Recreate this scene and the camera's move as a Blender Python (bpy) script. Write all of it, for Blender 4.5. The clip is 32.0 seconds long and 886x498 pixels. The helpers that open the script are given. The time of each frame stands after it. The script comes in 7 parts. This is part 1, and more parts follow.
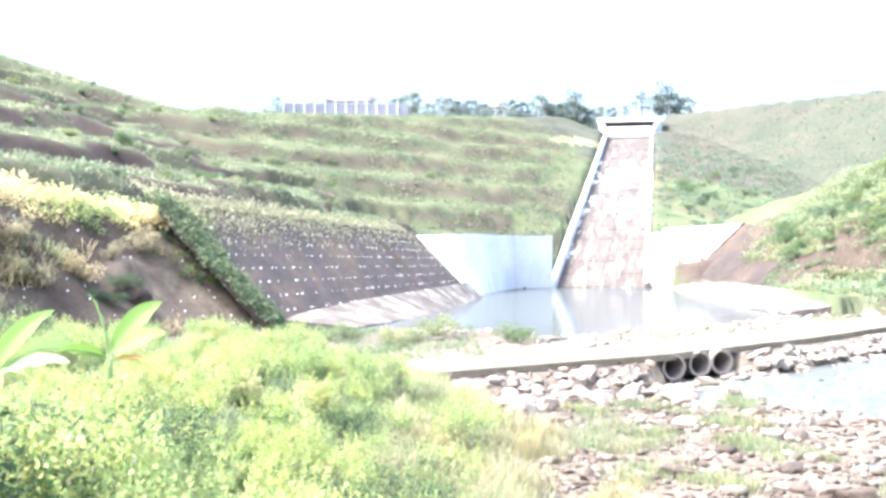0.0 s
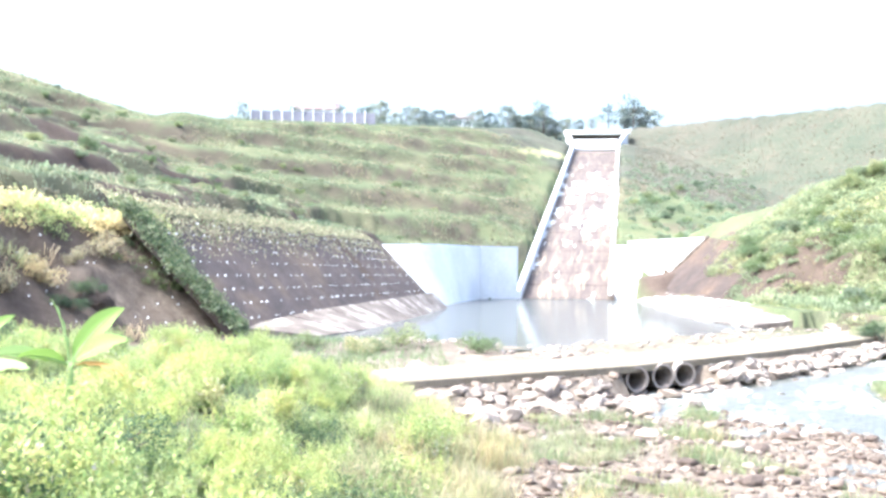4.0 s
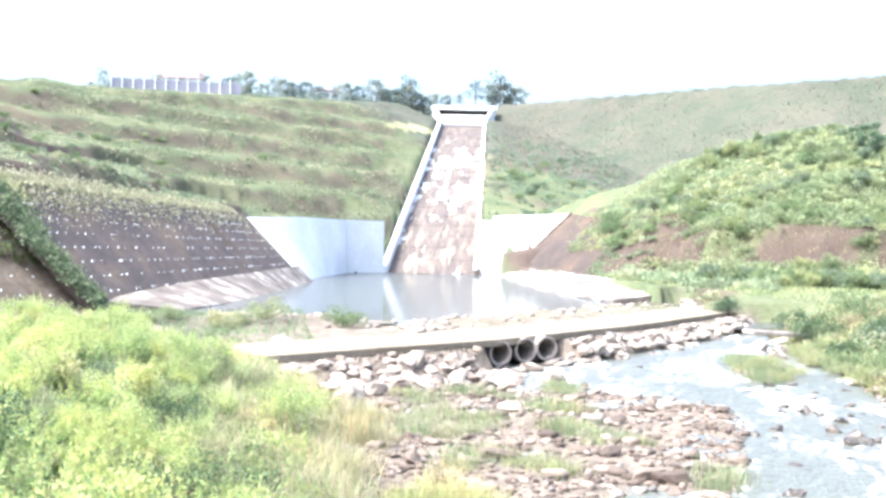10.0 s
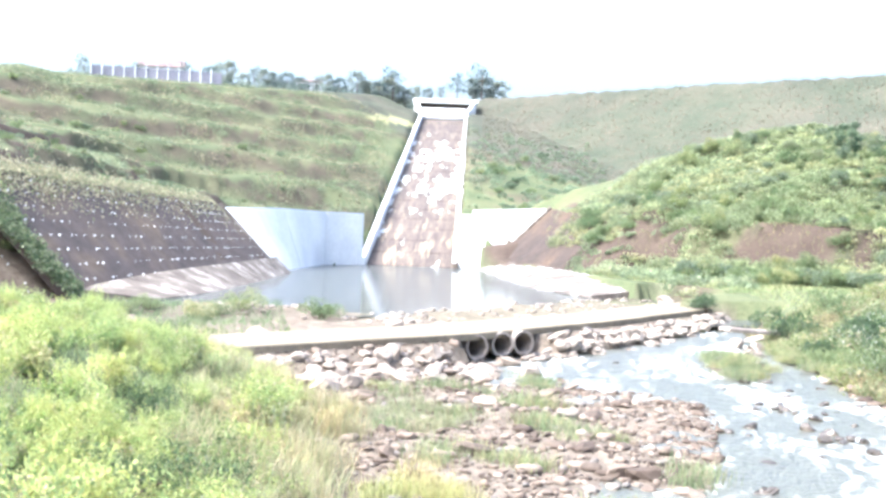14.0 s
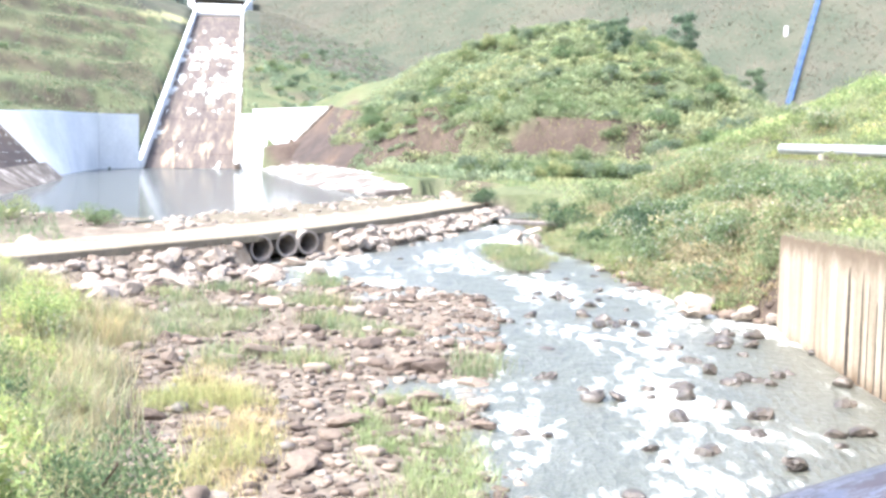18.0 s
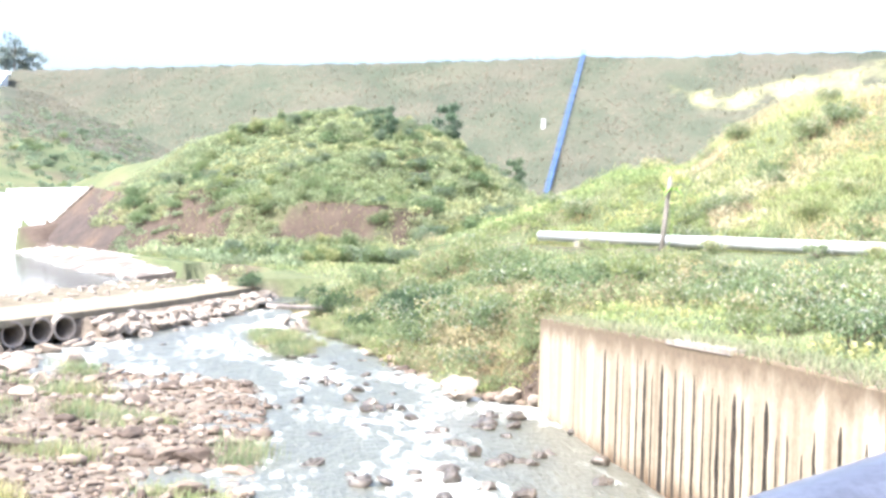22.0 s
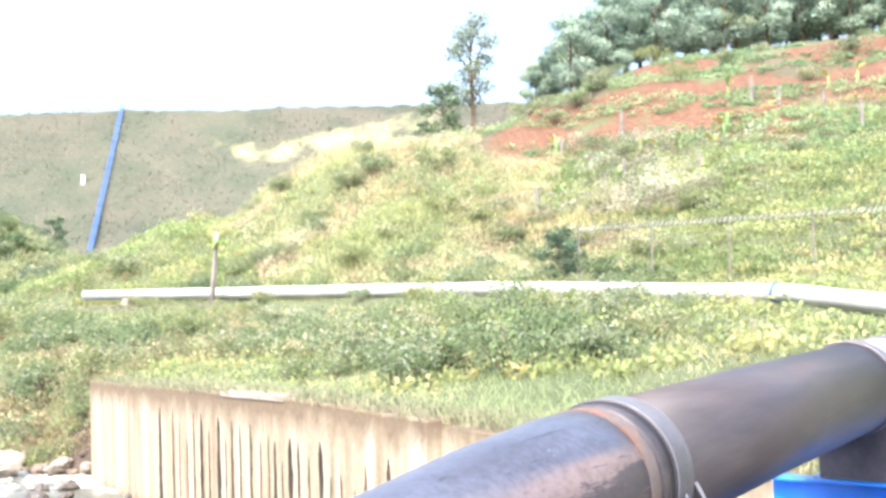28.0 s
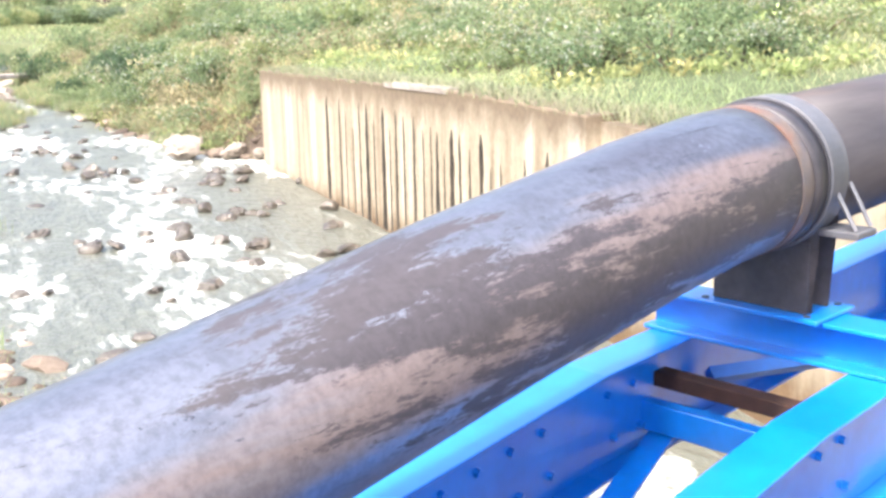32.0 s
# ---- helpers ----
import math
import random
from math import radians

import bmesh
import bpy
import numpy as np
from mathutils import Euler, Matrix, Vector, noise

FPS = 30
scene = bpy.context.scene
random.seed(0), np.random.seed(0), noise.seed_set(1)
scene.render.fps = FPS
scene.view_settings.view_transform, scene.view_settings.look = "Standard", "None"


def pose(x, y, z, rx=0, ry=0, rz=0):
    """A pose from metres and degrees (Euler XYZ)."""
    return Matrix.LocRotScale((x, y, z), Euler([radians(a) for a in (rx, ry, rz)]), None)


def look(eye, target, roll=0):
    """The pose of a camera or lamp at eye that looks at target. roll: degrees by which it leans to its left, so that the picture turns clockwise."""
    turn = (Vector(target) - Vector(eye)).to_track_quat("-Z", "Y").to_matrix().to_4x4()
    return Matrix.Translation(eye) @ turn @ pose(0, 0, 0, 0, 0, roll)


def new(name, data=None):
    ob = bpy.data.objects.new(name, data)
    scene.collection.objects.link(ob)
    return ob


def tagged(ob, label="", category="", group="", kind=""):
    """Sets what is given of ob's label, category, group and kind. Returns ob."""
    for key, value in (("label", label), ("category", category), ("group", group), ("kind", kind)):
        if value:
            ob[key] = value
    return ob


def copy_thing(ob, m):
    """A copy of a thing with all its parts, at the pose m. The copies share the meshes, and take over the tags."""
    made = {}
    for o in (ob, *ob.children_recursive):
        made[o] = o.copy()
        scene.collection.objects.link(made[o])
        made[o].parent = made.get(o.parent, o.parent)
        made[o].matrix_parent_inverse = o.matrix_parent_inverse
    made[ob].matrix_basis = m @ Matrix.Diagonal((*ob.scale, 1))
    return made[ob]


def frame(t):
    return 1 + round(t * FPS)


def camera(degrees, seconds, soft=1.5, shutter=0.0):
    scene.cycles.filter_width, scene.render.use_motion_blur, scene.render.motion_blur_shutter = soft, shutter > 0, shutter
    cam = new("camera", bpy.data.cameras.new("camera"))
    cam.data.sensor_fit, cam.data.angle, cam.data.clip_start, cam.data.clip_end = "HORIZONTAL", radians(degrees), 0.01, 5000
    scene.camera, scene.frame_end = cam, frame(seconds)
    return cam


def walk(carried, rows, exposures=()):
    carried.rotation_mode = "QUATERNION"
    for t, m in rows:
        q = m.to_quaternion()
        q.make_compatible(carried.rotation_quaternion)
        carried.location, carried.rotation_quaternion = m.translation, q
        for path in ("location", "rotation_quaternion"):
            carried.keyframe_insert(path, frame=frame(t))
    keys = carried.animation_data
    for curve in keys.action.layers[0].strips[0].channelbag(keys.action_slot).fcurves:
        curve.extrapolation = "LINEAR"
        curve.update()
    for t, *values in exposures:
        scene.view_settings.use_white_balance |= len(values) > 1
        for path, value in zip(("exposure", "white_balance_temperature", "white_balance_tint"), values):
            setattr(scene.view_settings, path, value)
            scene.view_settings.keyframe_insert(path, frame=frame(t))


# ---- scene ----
cam = camera(41.20, 32.0, soft=3.0)
PATH = [
    (0.0, pose(0, 0, 5, 90.45, -0.03, -0.12)),
    (0.5, pose(0, 0, 5, 90.60, -0.08, -2.05)),
    (1.0, pose(0, 0, 5, 90.65, -0.34, -1.92)),
    (1.5, pose(0, 0, 5, 90.74, -0.68, -1.27)),
    (2.0, pose(0, 0, 5, 91.09, -0.90, -0.91)),
    (2.5, pose(0, 0, 5, 90.91, -0.96, -1.36)),
    (4.5, pose(0, 0, 5, 90.98, -0.77, -1.80)),
    (5.0, pose(0, 0, 5, 91.50, -0.52, -0.83)),
    (5.5, pose(0, 0, 5, 89.31, -0.24, 1.50)),
    (6.0, pose(0, 0, 5, 89.45, 0.30, 2.75)),
    (6.5, pose(0, 0, 5, 89.07, -0.27, 1.96)),
    (7.0, pose(0, 0, 5, 89.55, -0.96, 1.65)),
    (7.5, pose(0, 0, 5, 89.71, -1.58, 5.61)),
    (8.0, pose(0, 0, 5, 89.44, -1.36, 3.63)),
    (8.5, pose(0, 0, 5, 89.40, -1.02, -2.70)),
    (9.0, pose(0, 0, 5, 89.79, -0.46, -7.45)),
    (9.5, pose(0.009, 0.014, 5, 89.68, -0.88, -8.12)),
    (10.0, pose(0.018, 0.028, 5, 89.80, -1.27, -8.28)),
    (10.5, pose(0.027, 0.042, 5, 89.92, -1.42, -8.50)),
    (11.0, pose(0.036, 0.056, 5, 89.95, -1.72, -8.88)),
    (11.5, pose(0.045, 0.07, 5, 90.02, -1.67, -8.83)),
    (12.0, pose(0.054, 0.084, 5, 89.79, -1.91, -9.36)),
    (12.5, pose(0.064, 0.098, 5, 89.66, -2.01, -9.83)),
    (13.0, pose(0.073, 0.112, 5, 89.65, -2.07, -9.88)),
    (13.5, pose(0.082, 0.126, 5, 89.61, -2.06, -9.71)),
    (15.5, pose(0.123, 0.189, 5, 89.18, -2.39, -8.06)),
    (16.0, pose(0.133, 0.204, 5, 89.29, -2.17, -9.13)),
    (16.5, pose(0.143, 0.22, 5, 88.76, -3.19, -12.53)),
    (17.0, pose(0.153, 0.236, 5, 88.24, -3.33, -12.86)),
    (17.5, pose(0.163, 0.252, 5, 88.56, -2.78, -15.27)),
    (18.0, pose(0.163, 0.252, 5, 84.85, -0.95, -19.78)),
    (18.5, pose(0.163, 0.252, 5, 84.92, -1.21, -23.14)),
    (19.0, pose(0.163, 0.252, 5, 85.73, -0.07, -28.00)),
    (19.5, pose(0.163, 0.252, 5, 87.96, -0.58, -30.18)),
    (20.0, pose(0.163, 0.252, 5, 90.14, -1.79, -28.08)),
    (20.5, pose(0.163, 0.252, 5, 89.85, -1.58, -29.01)),
    (21.0, pose(0.163, 0.252, 5, 89.68, -1.59, -29.87)),
    (21.5, pose(0.154, 0.238, 5, 89.66, -1.89, -30.19)),
    (22.0, pose(0.145, 0.224, 5, 89.20, -1.61, -31.02)),
    (22.5, pose(0.136, 0.21, 5, 88.41, -1.26, -32.64)),
    (23.0, pose(0.125, 0.193, 5, 84.85, -0.54, -31.44)),
    (23.5, pose(0.109, 0.168, 5, 87.51, -0.20, -36.07)),
    (24.0, pose(0.076, 0.117, 5, 87.69, -0.01, -41.63)),
    (24.5, pose(0.049, 0.075, 5, 88.27, 1.00, -47.79)),
    (25.0, pose(0.033, 0.05, 5, 89.54, 1.36, -51.79)),
    (25.5, pose(0.031, 0.048, 5, 89.05, 1.72, -55.01)),
    (27.5, pose(0.026, 0.04, 5, 92.05, 1.38, -53.15)),
    (28.0, pose(0.025, 0.038, 5, 91.74, 1.68, -52.61)),
    (28.5, pose(0.021, 0.032, 5, 91.50, 1.94, -52.17)),
    (29.0, pose(0.018, 0.027, 5, 89.21, 2.73, -52.25)),
    (29.5, pose(0.014, 0.022, 5, 89.01, 2.77, -52.78)),
    (30.0, pose(0.011, 0.017, 5, 88.40, 2.86, -52.92)),
    (30.5, pose(0.005, 0.008, 5, 87.16, 3.13, -52.52)),
    (31.0, pose(0, 0, 5, 85.14, 2.76, -50.31)),
    (31.5, pose(-0.014, -0.021, 5, 81.54, 2.80, -48.12)),
    (32.0, pose(-0.027, -0.042, 5, 77.17, 1.21, -44.71)),
]
EXPOSURES = [(0.0, 2.55, 5700, 8), (2.0, 2.45, 5700, 8), (5.0, 2.47, 5700, 8), (7.0, 2.52, 5700, 8), (8.4, 2.5, 5700, 8), (10.0, 2.35, 5700, 8), (17.0, 2.2, 5700, 8), (18.5, 2.12, 5800, 9), (19.2, 2.12, 5800, 9), (20.0, 2.24, 5850, 9), (22.2, 2.22, 5900, 9), (22.9, 2.08, 5950, 10), (25.0, 2.07, 6000, 10), (28.0, 2.18, 6100, 10), (30.0, 2.1, 6150, 10), (32.0, 2.1, 6200, 9)]
walk(cam, PATH, EXPOSURES)

# ---- daylight ----
SUN_AZ, SUN_EL = 105.0, 56.0          # degrees left of +y, and above the horizon
world = bpy.data.worlds.new("sky")
scene.world = world
world.use_nodes = True
wn = world.node_tree.nodes
sky = wn.new("ShaderNodeTexSky")
sky.sky_type = "NISHITA"
sky.sun_disc = False
sky.sun_elevation = radians(SUN_EL)
sky.sun_rotation = radians(-SUN_AZ)
sky.air_density, sky.dust_density = 1.0, 7.0
wn["Background"].inputs[1].default_value = 0.15
world.node_tree.links.new(sky.outputs[0], wn["Background"].inputs[0])
sun_data = bpy.data.lights.new("sun", "SUN")
sun_data.energy, sun_data.angle, sun_data.color = 1.9, radians(4.0), (1.0, 0.95, 0.88)
sun = new("sun", sun_data)
sd = Vector((-math.sin(radians(SUN_AZ)) * math.cos(radians(SUN_EL)), math.cos(radians(SUN_AZ)) * math.cos(radians(SUN_EL)), math.sin(radians(SUN_EL))))
sun.matrix_world = look(sd * 200, (0, 0, 0))


# ---- materials ----
def mat(name, build, rough=0.8, metal=0.0, spec=0.3):
    """A node material; build(nodes, link, bsdf) adds the pattern."""
    m = bpy.data.materials.new(name)
    m.use_nodes = True
    nt = m.node_tree
    b = nt.nodes["Principled BSDF"]
    b.inputs["Roughness"].default_value = rough
    b.inputs["Metallic"].default_value = metal
    b.inputs["Specular IOR Level"].default_value = spec
    if build:
        build(nt.nodes, nt.links.new, b)
    return m


def coord(nodes, link, scale=(1, 1, 1)):
    tc = nodes.new("ShaderNodeTexCoord")
    mp = nodes.new("ShaderNodeMapping")
    mp.inputs["Scale"].default_value = scale
    link(tc.outputs["Object"], mp.inputs["Vector"])
    return mp.outputs[0]


def noise_tex(nodes, link, scale, vec, detail=4.0, rough=0.6):
    n = nodes.new("ShaderNodeTexNoise")
    n.inputs["Scale"].default_value, n.inputs["Detail"].default_value, n.inputs["Roughness"].default_value = scale, detail, rough
    if vec is not None:
        link(vec, n.inputs["Vector"])
    return n.outputs["Fac"]


def ramp(nodes, link, fac, stops):
    r = nodes.new("ShaderNodeValToRGB")
    while len(r.color_ramp.elements) < len(stops):
        r.color_ramp.elements.new(0.5)
    for e, (p, c) in zip(r.color_ramp.elements, stops):
        e.position, e.color = p, (*c, 1)
    link(fac, r.inputs[0])
    return r.outputs[0]


def mix(nodes, link, fac, a, b, mode="MIX"):
    m = nodes.new("ShaderNodeMix")
    m.data_type, m.blend_type = "RGBA", mode
    for s, v in ((0, fac), (6, a), (7, b)):
        if isinstance(v, (int, float)):
            m.inputs[s].default_value = v
        elif isinstance(v, tuple):
            m.inputs[s].default_value = (*v, 1)
        else:
            link(v, m.inputs[s])
    return m.outputs[2]


def bump(nodes, link, b, height, strength=0.4, dist=0.02):
    n = nodes.new("ShaderNodeBump")
    n.inputs["Strength"].default_value, n.inputs["Distance"].default_value = strength, dist
    link(height, n.inputs["Height"])
    link(n.outputs[0], b.inputs["Normal"])


def two_scale(stops, big=0.3, small=8.0, dark=0.65, bstr=0.4, bdist=0.02, scale=(1, 1, 1)):
    """Colour from a broad noise, broken by a fine one, with relief."""
    def build(nodes, link, b):
        v = coord(nodes, link, scale)
        c = ramp(nodes, link, noise_tex(nodes, link, big, v, 5), stops)
        f = noise_tex(nodes, link, small, v, 6, 0.7)
        d = ramp(nodes, link, f, [(0.3, (dark,) * 3), (0.65, (1, 1, 1))])
        link(mix(nodes, link, 1.0, c, d, "MULTIPLY"), b.inputs["Base Color"])
        bump(nodes, link, b, f, bstr, bdist)
    return build


def leafy(stops, sat=0.0):
    """Leaf colour that changes from plant to plant and from leaf to leaf; light passes through."""
    def build(nodes, link, b):
        geo = nodes.new("ShaderNodeNewGeometry")
        info = nodes.new("ShaderNodeObjectInfo")
        add = nodes.new("ShaderNodeMath")
        add.operation = "MULTIPLY_ADD"
        link(geo.outputs["Random Per Island"], add.inputs[0])
        add.inputs[1].default_value = 0.6
        mul = nodes.new("ShaderNodeMath")
        mul.operation = "MULTIPLY"
        link(info.outputs["Random"], mul.inputs[0])
        mul.inputs[1].default_value = 0.4
        link(mul.outputs[0], add.inputs[2])
        c = ramp(nodes, link, add.outputs[0], stops)
        link(c, b.inputs["Base Color"])
        tr = nodes.new("ShaderNodeBsdfTranslucent")
        link(c, tr.inputs["Color"])
        ms = nodes.new("ShaderNodeMixShader")
        ms.inputs[0].default_value = 0.35
        link(b.outputs[0], ms.inputs[1])
        link(tr.outputs[0], ms.inputs[2])
        link(ms.outputs[0], nodes["Material Output"].inputs["Surface"])
    return build


def ground_build(nodes, link, b):
    """Grass, dry grass and bare earth by patches; gravel where the vertex mask says so; red earth likewise."""
    v = coord(nodes, link)
    att = nodes.new("ShaderNodeAttribute")
    att.attribute_name = "cover"
    sep = nodes.new("ShaderNodeSeparateColor")
    link(att.outputs["Color"], sep.inputs[0])
    n1 = noise_tex(nodes, link, 0.09, v, 6, 0.65)
    grass = ramp(nodes, link, n1, [(0.3, (0.08, 0.105, 0.055)), (0.48, (0.11, 0.13, 0.07)), (0.6, (0.145, 0.155, 0.085)), (0.72, (0.135, 0.125, 0.08))])
    fine = noise_tex(nodes, link, 3.0, v, 6, 0.75)
    earth = ramp(nodes, link, n1, [(0.35, (0.062, 0.047, 0.039)), (0.6, (0.115, 0.089, 0.071))])
    red = ramp(nodes, link, fine, [(0.3, (0.1, 0.056, 0.04)), (0.7, (0.19, 0.107, 0.07))])
    gravel = ramp(nodes, link, noise_tex(nodes, link, 1.1, v, 8, 0.8), [(0.35, (0.11, 0.09, 0.072)), (0.55, (0.21, 0.175, 0.14)), (0.7, (0.33, 0.285, 0.235))])
    c = mix(nodes, link, sep.outputs[1], grass, earth)
    pos = nodes.new("ShaderNodeVectorMath")
    pos.operation = "DOT_PRODUCT"
    link(v, pos.inputs[0])
    pos.inputs[1].default_value = (0.766, 0.643, 0.0)
    turf = nodes.new("ShaderNodeMapRange")
    link(pos.outputs["Value"], turf.inputs[0])
    turf.inputs[1].default_value, turf.inputs[2].default_value, turf.inputs[4].default_value = 221.0, 229.0, 0.7
    c = mix(nodes, link, turf.outputs[0], c, ramp(nodes, link, n1, [(0.35, (0.062, 0.075, 0.06)), (0.6, (0.095, 0.095, 0.08))]))
    c = mix(nodes, link, sep.outputs[2], c, red)
    streak = noise_tex(nodes, link, 0.35, coord(nodes, link, (0.35, 0.35, 1.6)), 8, 0.75)
    pm = nodes.new("ShaderNodeMath")
    pm.operation = "ADD"
    link(att.outputs["Alpha"], pm.inputs[0])
    link(streak, pm.inputs[1])
    pr = nodes.new("ShaderNodeMapRange")
    link(pm.outputs[0], pr.inputs[0])
    pr.inputs[1].default_value, pr.inputs[2].default_value = 0.75, 1.4
    c = mix(nodes, link, pr.outputs[0], c, mix(nodes, link, fine, (0.22, 0.23, 0.11), (0.47, 0.44, 0.25)))
    c = mix(nodes, link, sep.outputs[0], c, gravel)
    d = ramp(nodes, link, fine, [(0.3, (0.6, 0.6, 0.6)), (0.65, (1, 1, 1))])
    link(mix(nodes, link, 1.0, c, d, "MULTIPLY"), b.inputs["Base Color"])
    bump(nodes, link, b, fine, 0.6, 0.12)


def water_build(dark, light, flow, foam):
    def build(nodes, link, b):
        v = coord(nodes, link, flow)
        v.node.vector_type = "TEXTURE"
        v.node.inputs["Rotation"].default_value = (0, 0, -0.38)
        n = noise_tex(nodes, link, 1.0, v, 5, 0.6)
        f2 = noise_tex(nodes, link, 3.5, v, 4, 0.6)
        c = mix(nodes, link, n, dark, light)
        if foam:
            area = noise_tex(nodes, link, 0.3, v, 3, 0.5)
            rag = noise_tex(nodes, link, 2.4, v, 12, 0.74)
            ad = nodes.new("ShaderNodeMath")
            ad.operation = "MULTIPLY_ADD"
            link(area, ad.inputs[0])
            ad.inputs[1].default_value = 0.95
            link(rag, ad.inputs[2])
            mr = nodes.new("ShaderNodeMapRange")
            link(ad.outputs[0], mr.inputs[0])
            mr.inputs[1].default_value, mr.inputs[2].default_value = 1.005, 1.19
            c = mix(nodes, link, mr.outputs[0], c, (0.72, 0.73, 0.69))
            r = ramp(nodes, link, mr.outputs[0], [(0.0, (0.3, 0.3, 0.3)), (1.0, (0.8, 0.8, 0.8))])
            link(r, b.inputs["Roughness"])
        link(c, b.inputs["Base Color"])
        if not foam:
            still = nodes.new("ShaderNodeBsdfDiffuse")
            link(c, still.inputs["Color"])
            sh = nodes.new("ShaderNodeMixShader")
            sh.inputs[0].default_value = 0.5
            link(still.outputs[0], sh.inputs[1])
            link(b.outputs[0], sh.inputs[2])
            link(sh.outputs[0], nodes["Material Output"].inputs["Surface"])
        bump(nodes, link, b, f2, 0.75 if foam else 0.04, 0.16 if foam else 0.01)
    return build


def chute_build(nodes, link, b):
    """Brown-stained concrete: cream streaks low down, white flaking paint in drawn-out patches half way up."""
    def along(across, length):
        v = coord(nodes, link, (across, length, length * .25))
        v.node.vector_type, v.node.inputs["Rotation"].default_value = "TEXTURE", (0, 0, -0.182)
        return v
    sep = nodes.new("ShaderNodeSeparateXYZ")
    link(coord(nodes, link), sep.inputs[0])
    n = noise_tex(nodes, link, 0.8, along(1, 14), 6, 0.65)
    c = ramp(nodes, link, n, [(0.3, (0.07, 0.058, 0.052)), (0.46, (0.105, 0.085, 0.074)), (0.58, (0.145, 0.115, 0.094)), (0.7, (0.22, 0.185, 0.155))])
    low = ramp(nodes, link, noise_tex(nodes, link, 0.75, along(1, 18), 7, 0.7), [(0.53, (0, 0, 0)), (0.62, (1, 1, 1))])
    near_pool = nodes.new("ShaderNodeMapRange")
    link(sep.outputs[2], near_pool.inputs[0])
    near_pool.inputs[1].default_value, near_pool.inputs[2].default_value = 14.0, 6.0
    c = mix(nodes, link, mix(nodes, link, 1.0, low, near_pool.outputs[0], "MULTIPLY"), c, (0.36, 0.28, 0.2))
    up = nodes.new("ShaderNodeMapRange")
    up.interpolation_type = "SMOOTHSTEP"
    link(sep.outputs[2], up.inputs[0])
    up.inputs[1].default_value, up.inputs[2].default_value, up.inputs[4].default_value = 8.0, 15.0, 0.085
    dn = nodes.new("ShaderNodeMapRange")
    dn.interpolation_type = "SMOOTHSTEP"
    link(sep.outputs[2], dn.inputs[0])
    dn.inputs[1].default_value, dn.inputs[2].default_value, dn.inputs[4].default_value = 27.0, 35.0, -0.1
    wsum = nodes.new("ShaderNodeMath")
    wsum.operation = "ADD"
    link(up.outputs[0], wsum.inputs[0])
    link(dn.outputs[0], wsum.inputs[1])
    wn_ = nodes.new("ShaderNodeMath")
    wn_.operation = "ADD"
    link(noise_tex(nodes, link, 0.34, along(1, 6), 6, 0.62), wn_.inputs[0])
    link(wsum.outputs[0], wn_.inputs[1])
    w = ramp(nodes, link, wn_.outputs[0], [(0.61, (0, 0, 0)), (0.63, (1, 1, 1))])
    c = mix(nodes, link, w, c, (0.68, 0.69, 0.66))
    f = noise_tex(nodes, link, 2.5, along(1, 5), 5, 0.7)
    d = ramp(nodes, link, f, [(0.3, (0.75, 0.75, 0.75)), (0.65, (1, 1, 1))])
    link(mix(nodes, link, 1.0, c, d, "MULTIPLY"), b.inputs["Base Color"])
    bump(nodes, link, b, f, 0.3, 0.03)


def wall_build(nodes, link, b):
    """Beige board-marked concrete with fine upright streaks and an algae-dark ragged top."""
    v = coord(nodes, link, (1.0, 1.0, 0.06))
    n = noise_tex(nodes, link, 2.6, v, 6, 0.65)
    c = ramp(nodes, link, n, [(0.3, (0.19, 0.15, 0.105)), (0.42, (0.28, 0.23, 0.165)), (0.55, (0.37, 0.315, 0.235)), (0.68, (0.48, 0.43, 0.35))])
    v2 = coord(nodes, link)
    sep = nodes.new("ShaderNodeSeparateXYZ")
    link(v2, sep.inputs[0])
    n2 = noise_tex(nodes, link, 1.6, coord(nodes, link, (1, 1, 0.45)), 7, 0.75)
    ma = nodes.new("ShaderNodeMath")
    ma.operation = "MULTIPLY_ADD"
    link(n2, ma.inputs[0])
    ma.inputs[1].default_value = 1.3
    tilt = nodes.new("ShaderNodeMath")
    tilt.operation = "MULTIPLY_ADD"
    link(sep.outputs[1], tilt.inputs[0])
    tilt.inputs[1].default_value = 0.037
    link(sep.outputs[2], tilt.inputs[2])
    link(tilt.outputs[0], ma.inputs[2])
    mr = nodes.new("ShaderNodeMapRange")
    link(ma.outputs[0], mr.inputs[0])
    mr.inputs[1].default_value, mr.inputs[2].default_value = 3.66, 4.12
    c = mix(nodes, link, mr.outputs[0], c, (0.17, 0.13, 0.09))
    mr2 = nodes.new("ShaderNodeMapRange")
    link(ma.outputs[0], mr2.inputs[0])
    mr2.inputs[1].default_value, mr2.inputs[2].default_value = 1.85, 1.3
    c = mix(nodes, link, mr2.outputs[0], c, (0.14, 0.09, 0.05))
    f = noise_tex(nodes, link, 9.0, v2, 5, 0.7)
    d = ramp(nodes, link, f, [(0.3, (0.75, 0.75, 0.75)), (0.65, (1, 1, 1))])
    link(mix(nodes, link, 1.0, c, d, "MULTIPLY"), b.inputs["Base Color"])
    bump(nodes, link, b, f, 0.4, 0.02)


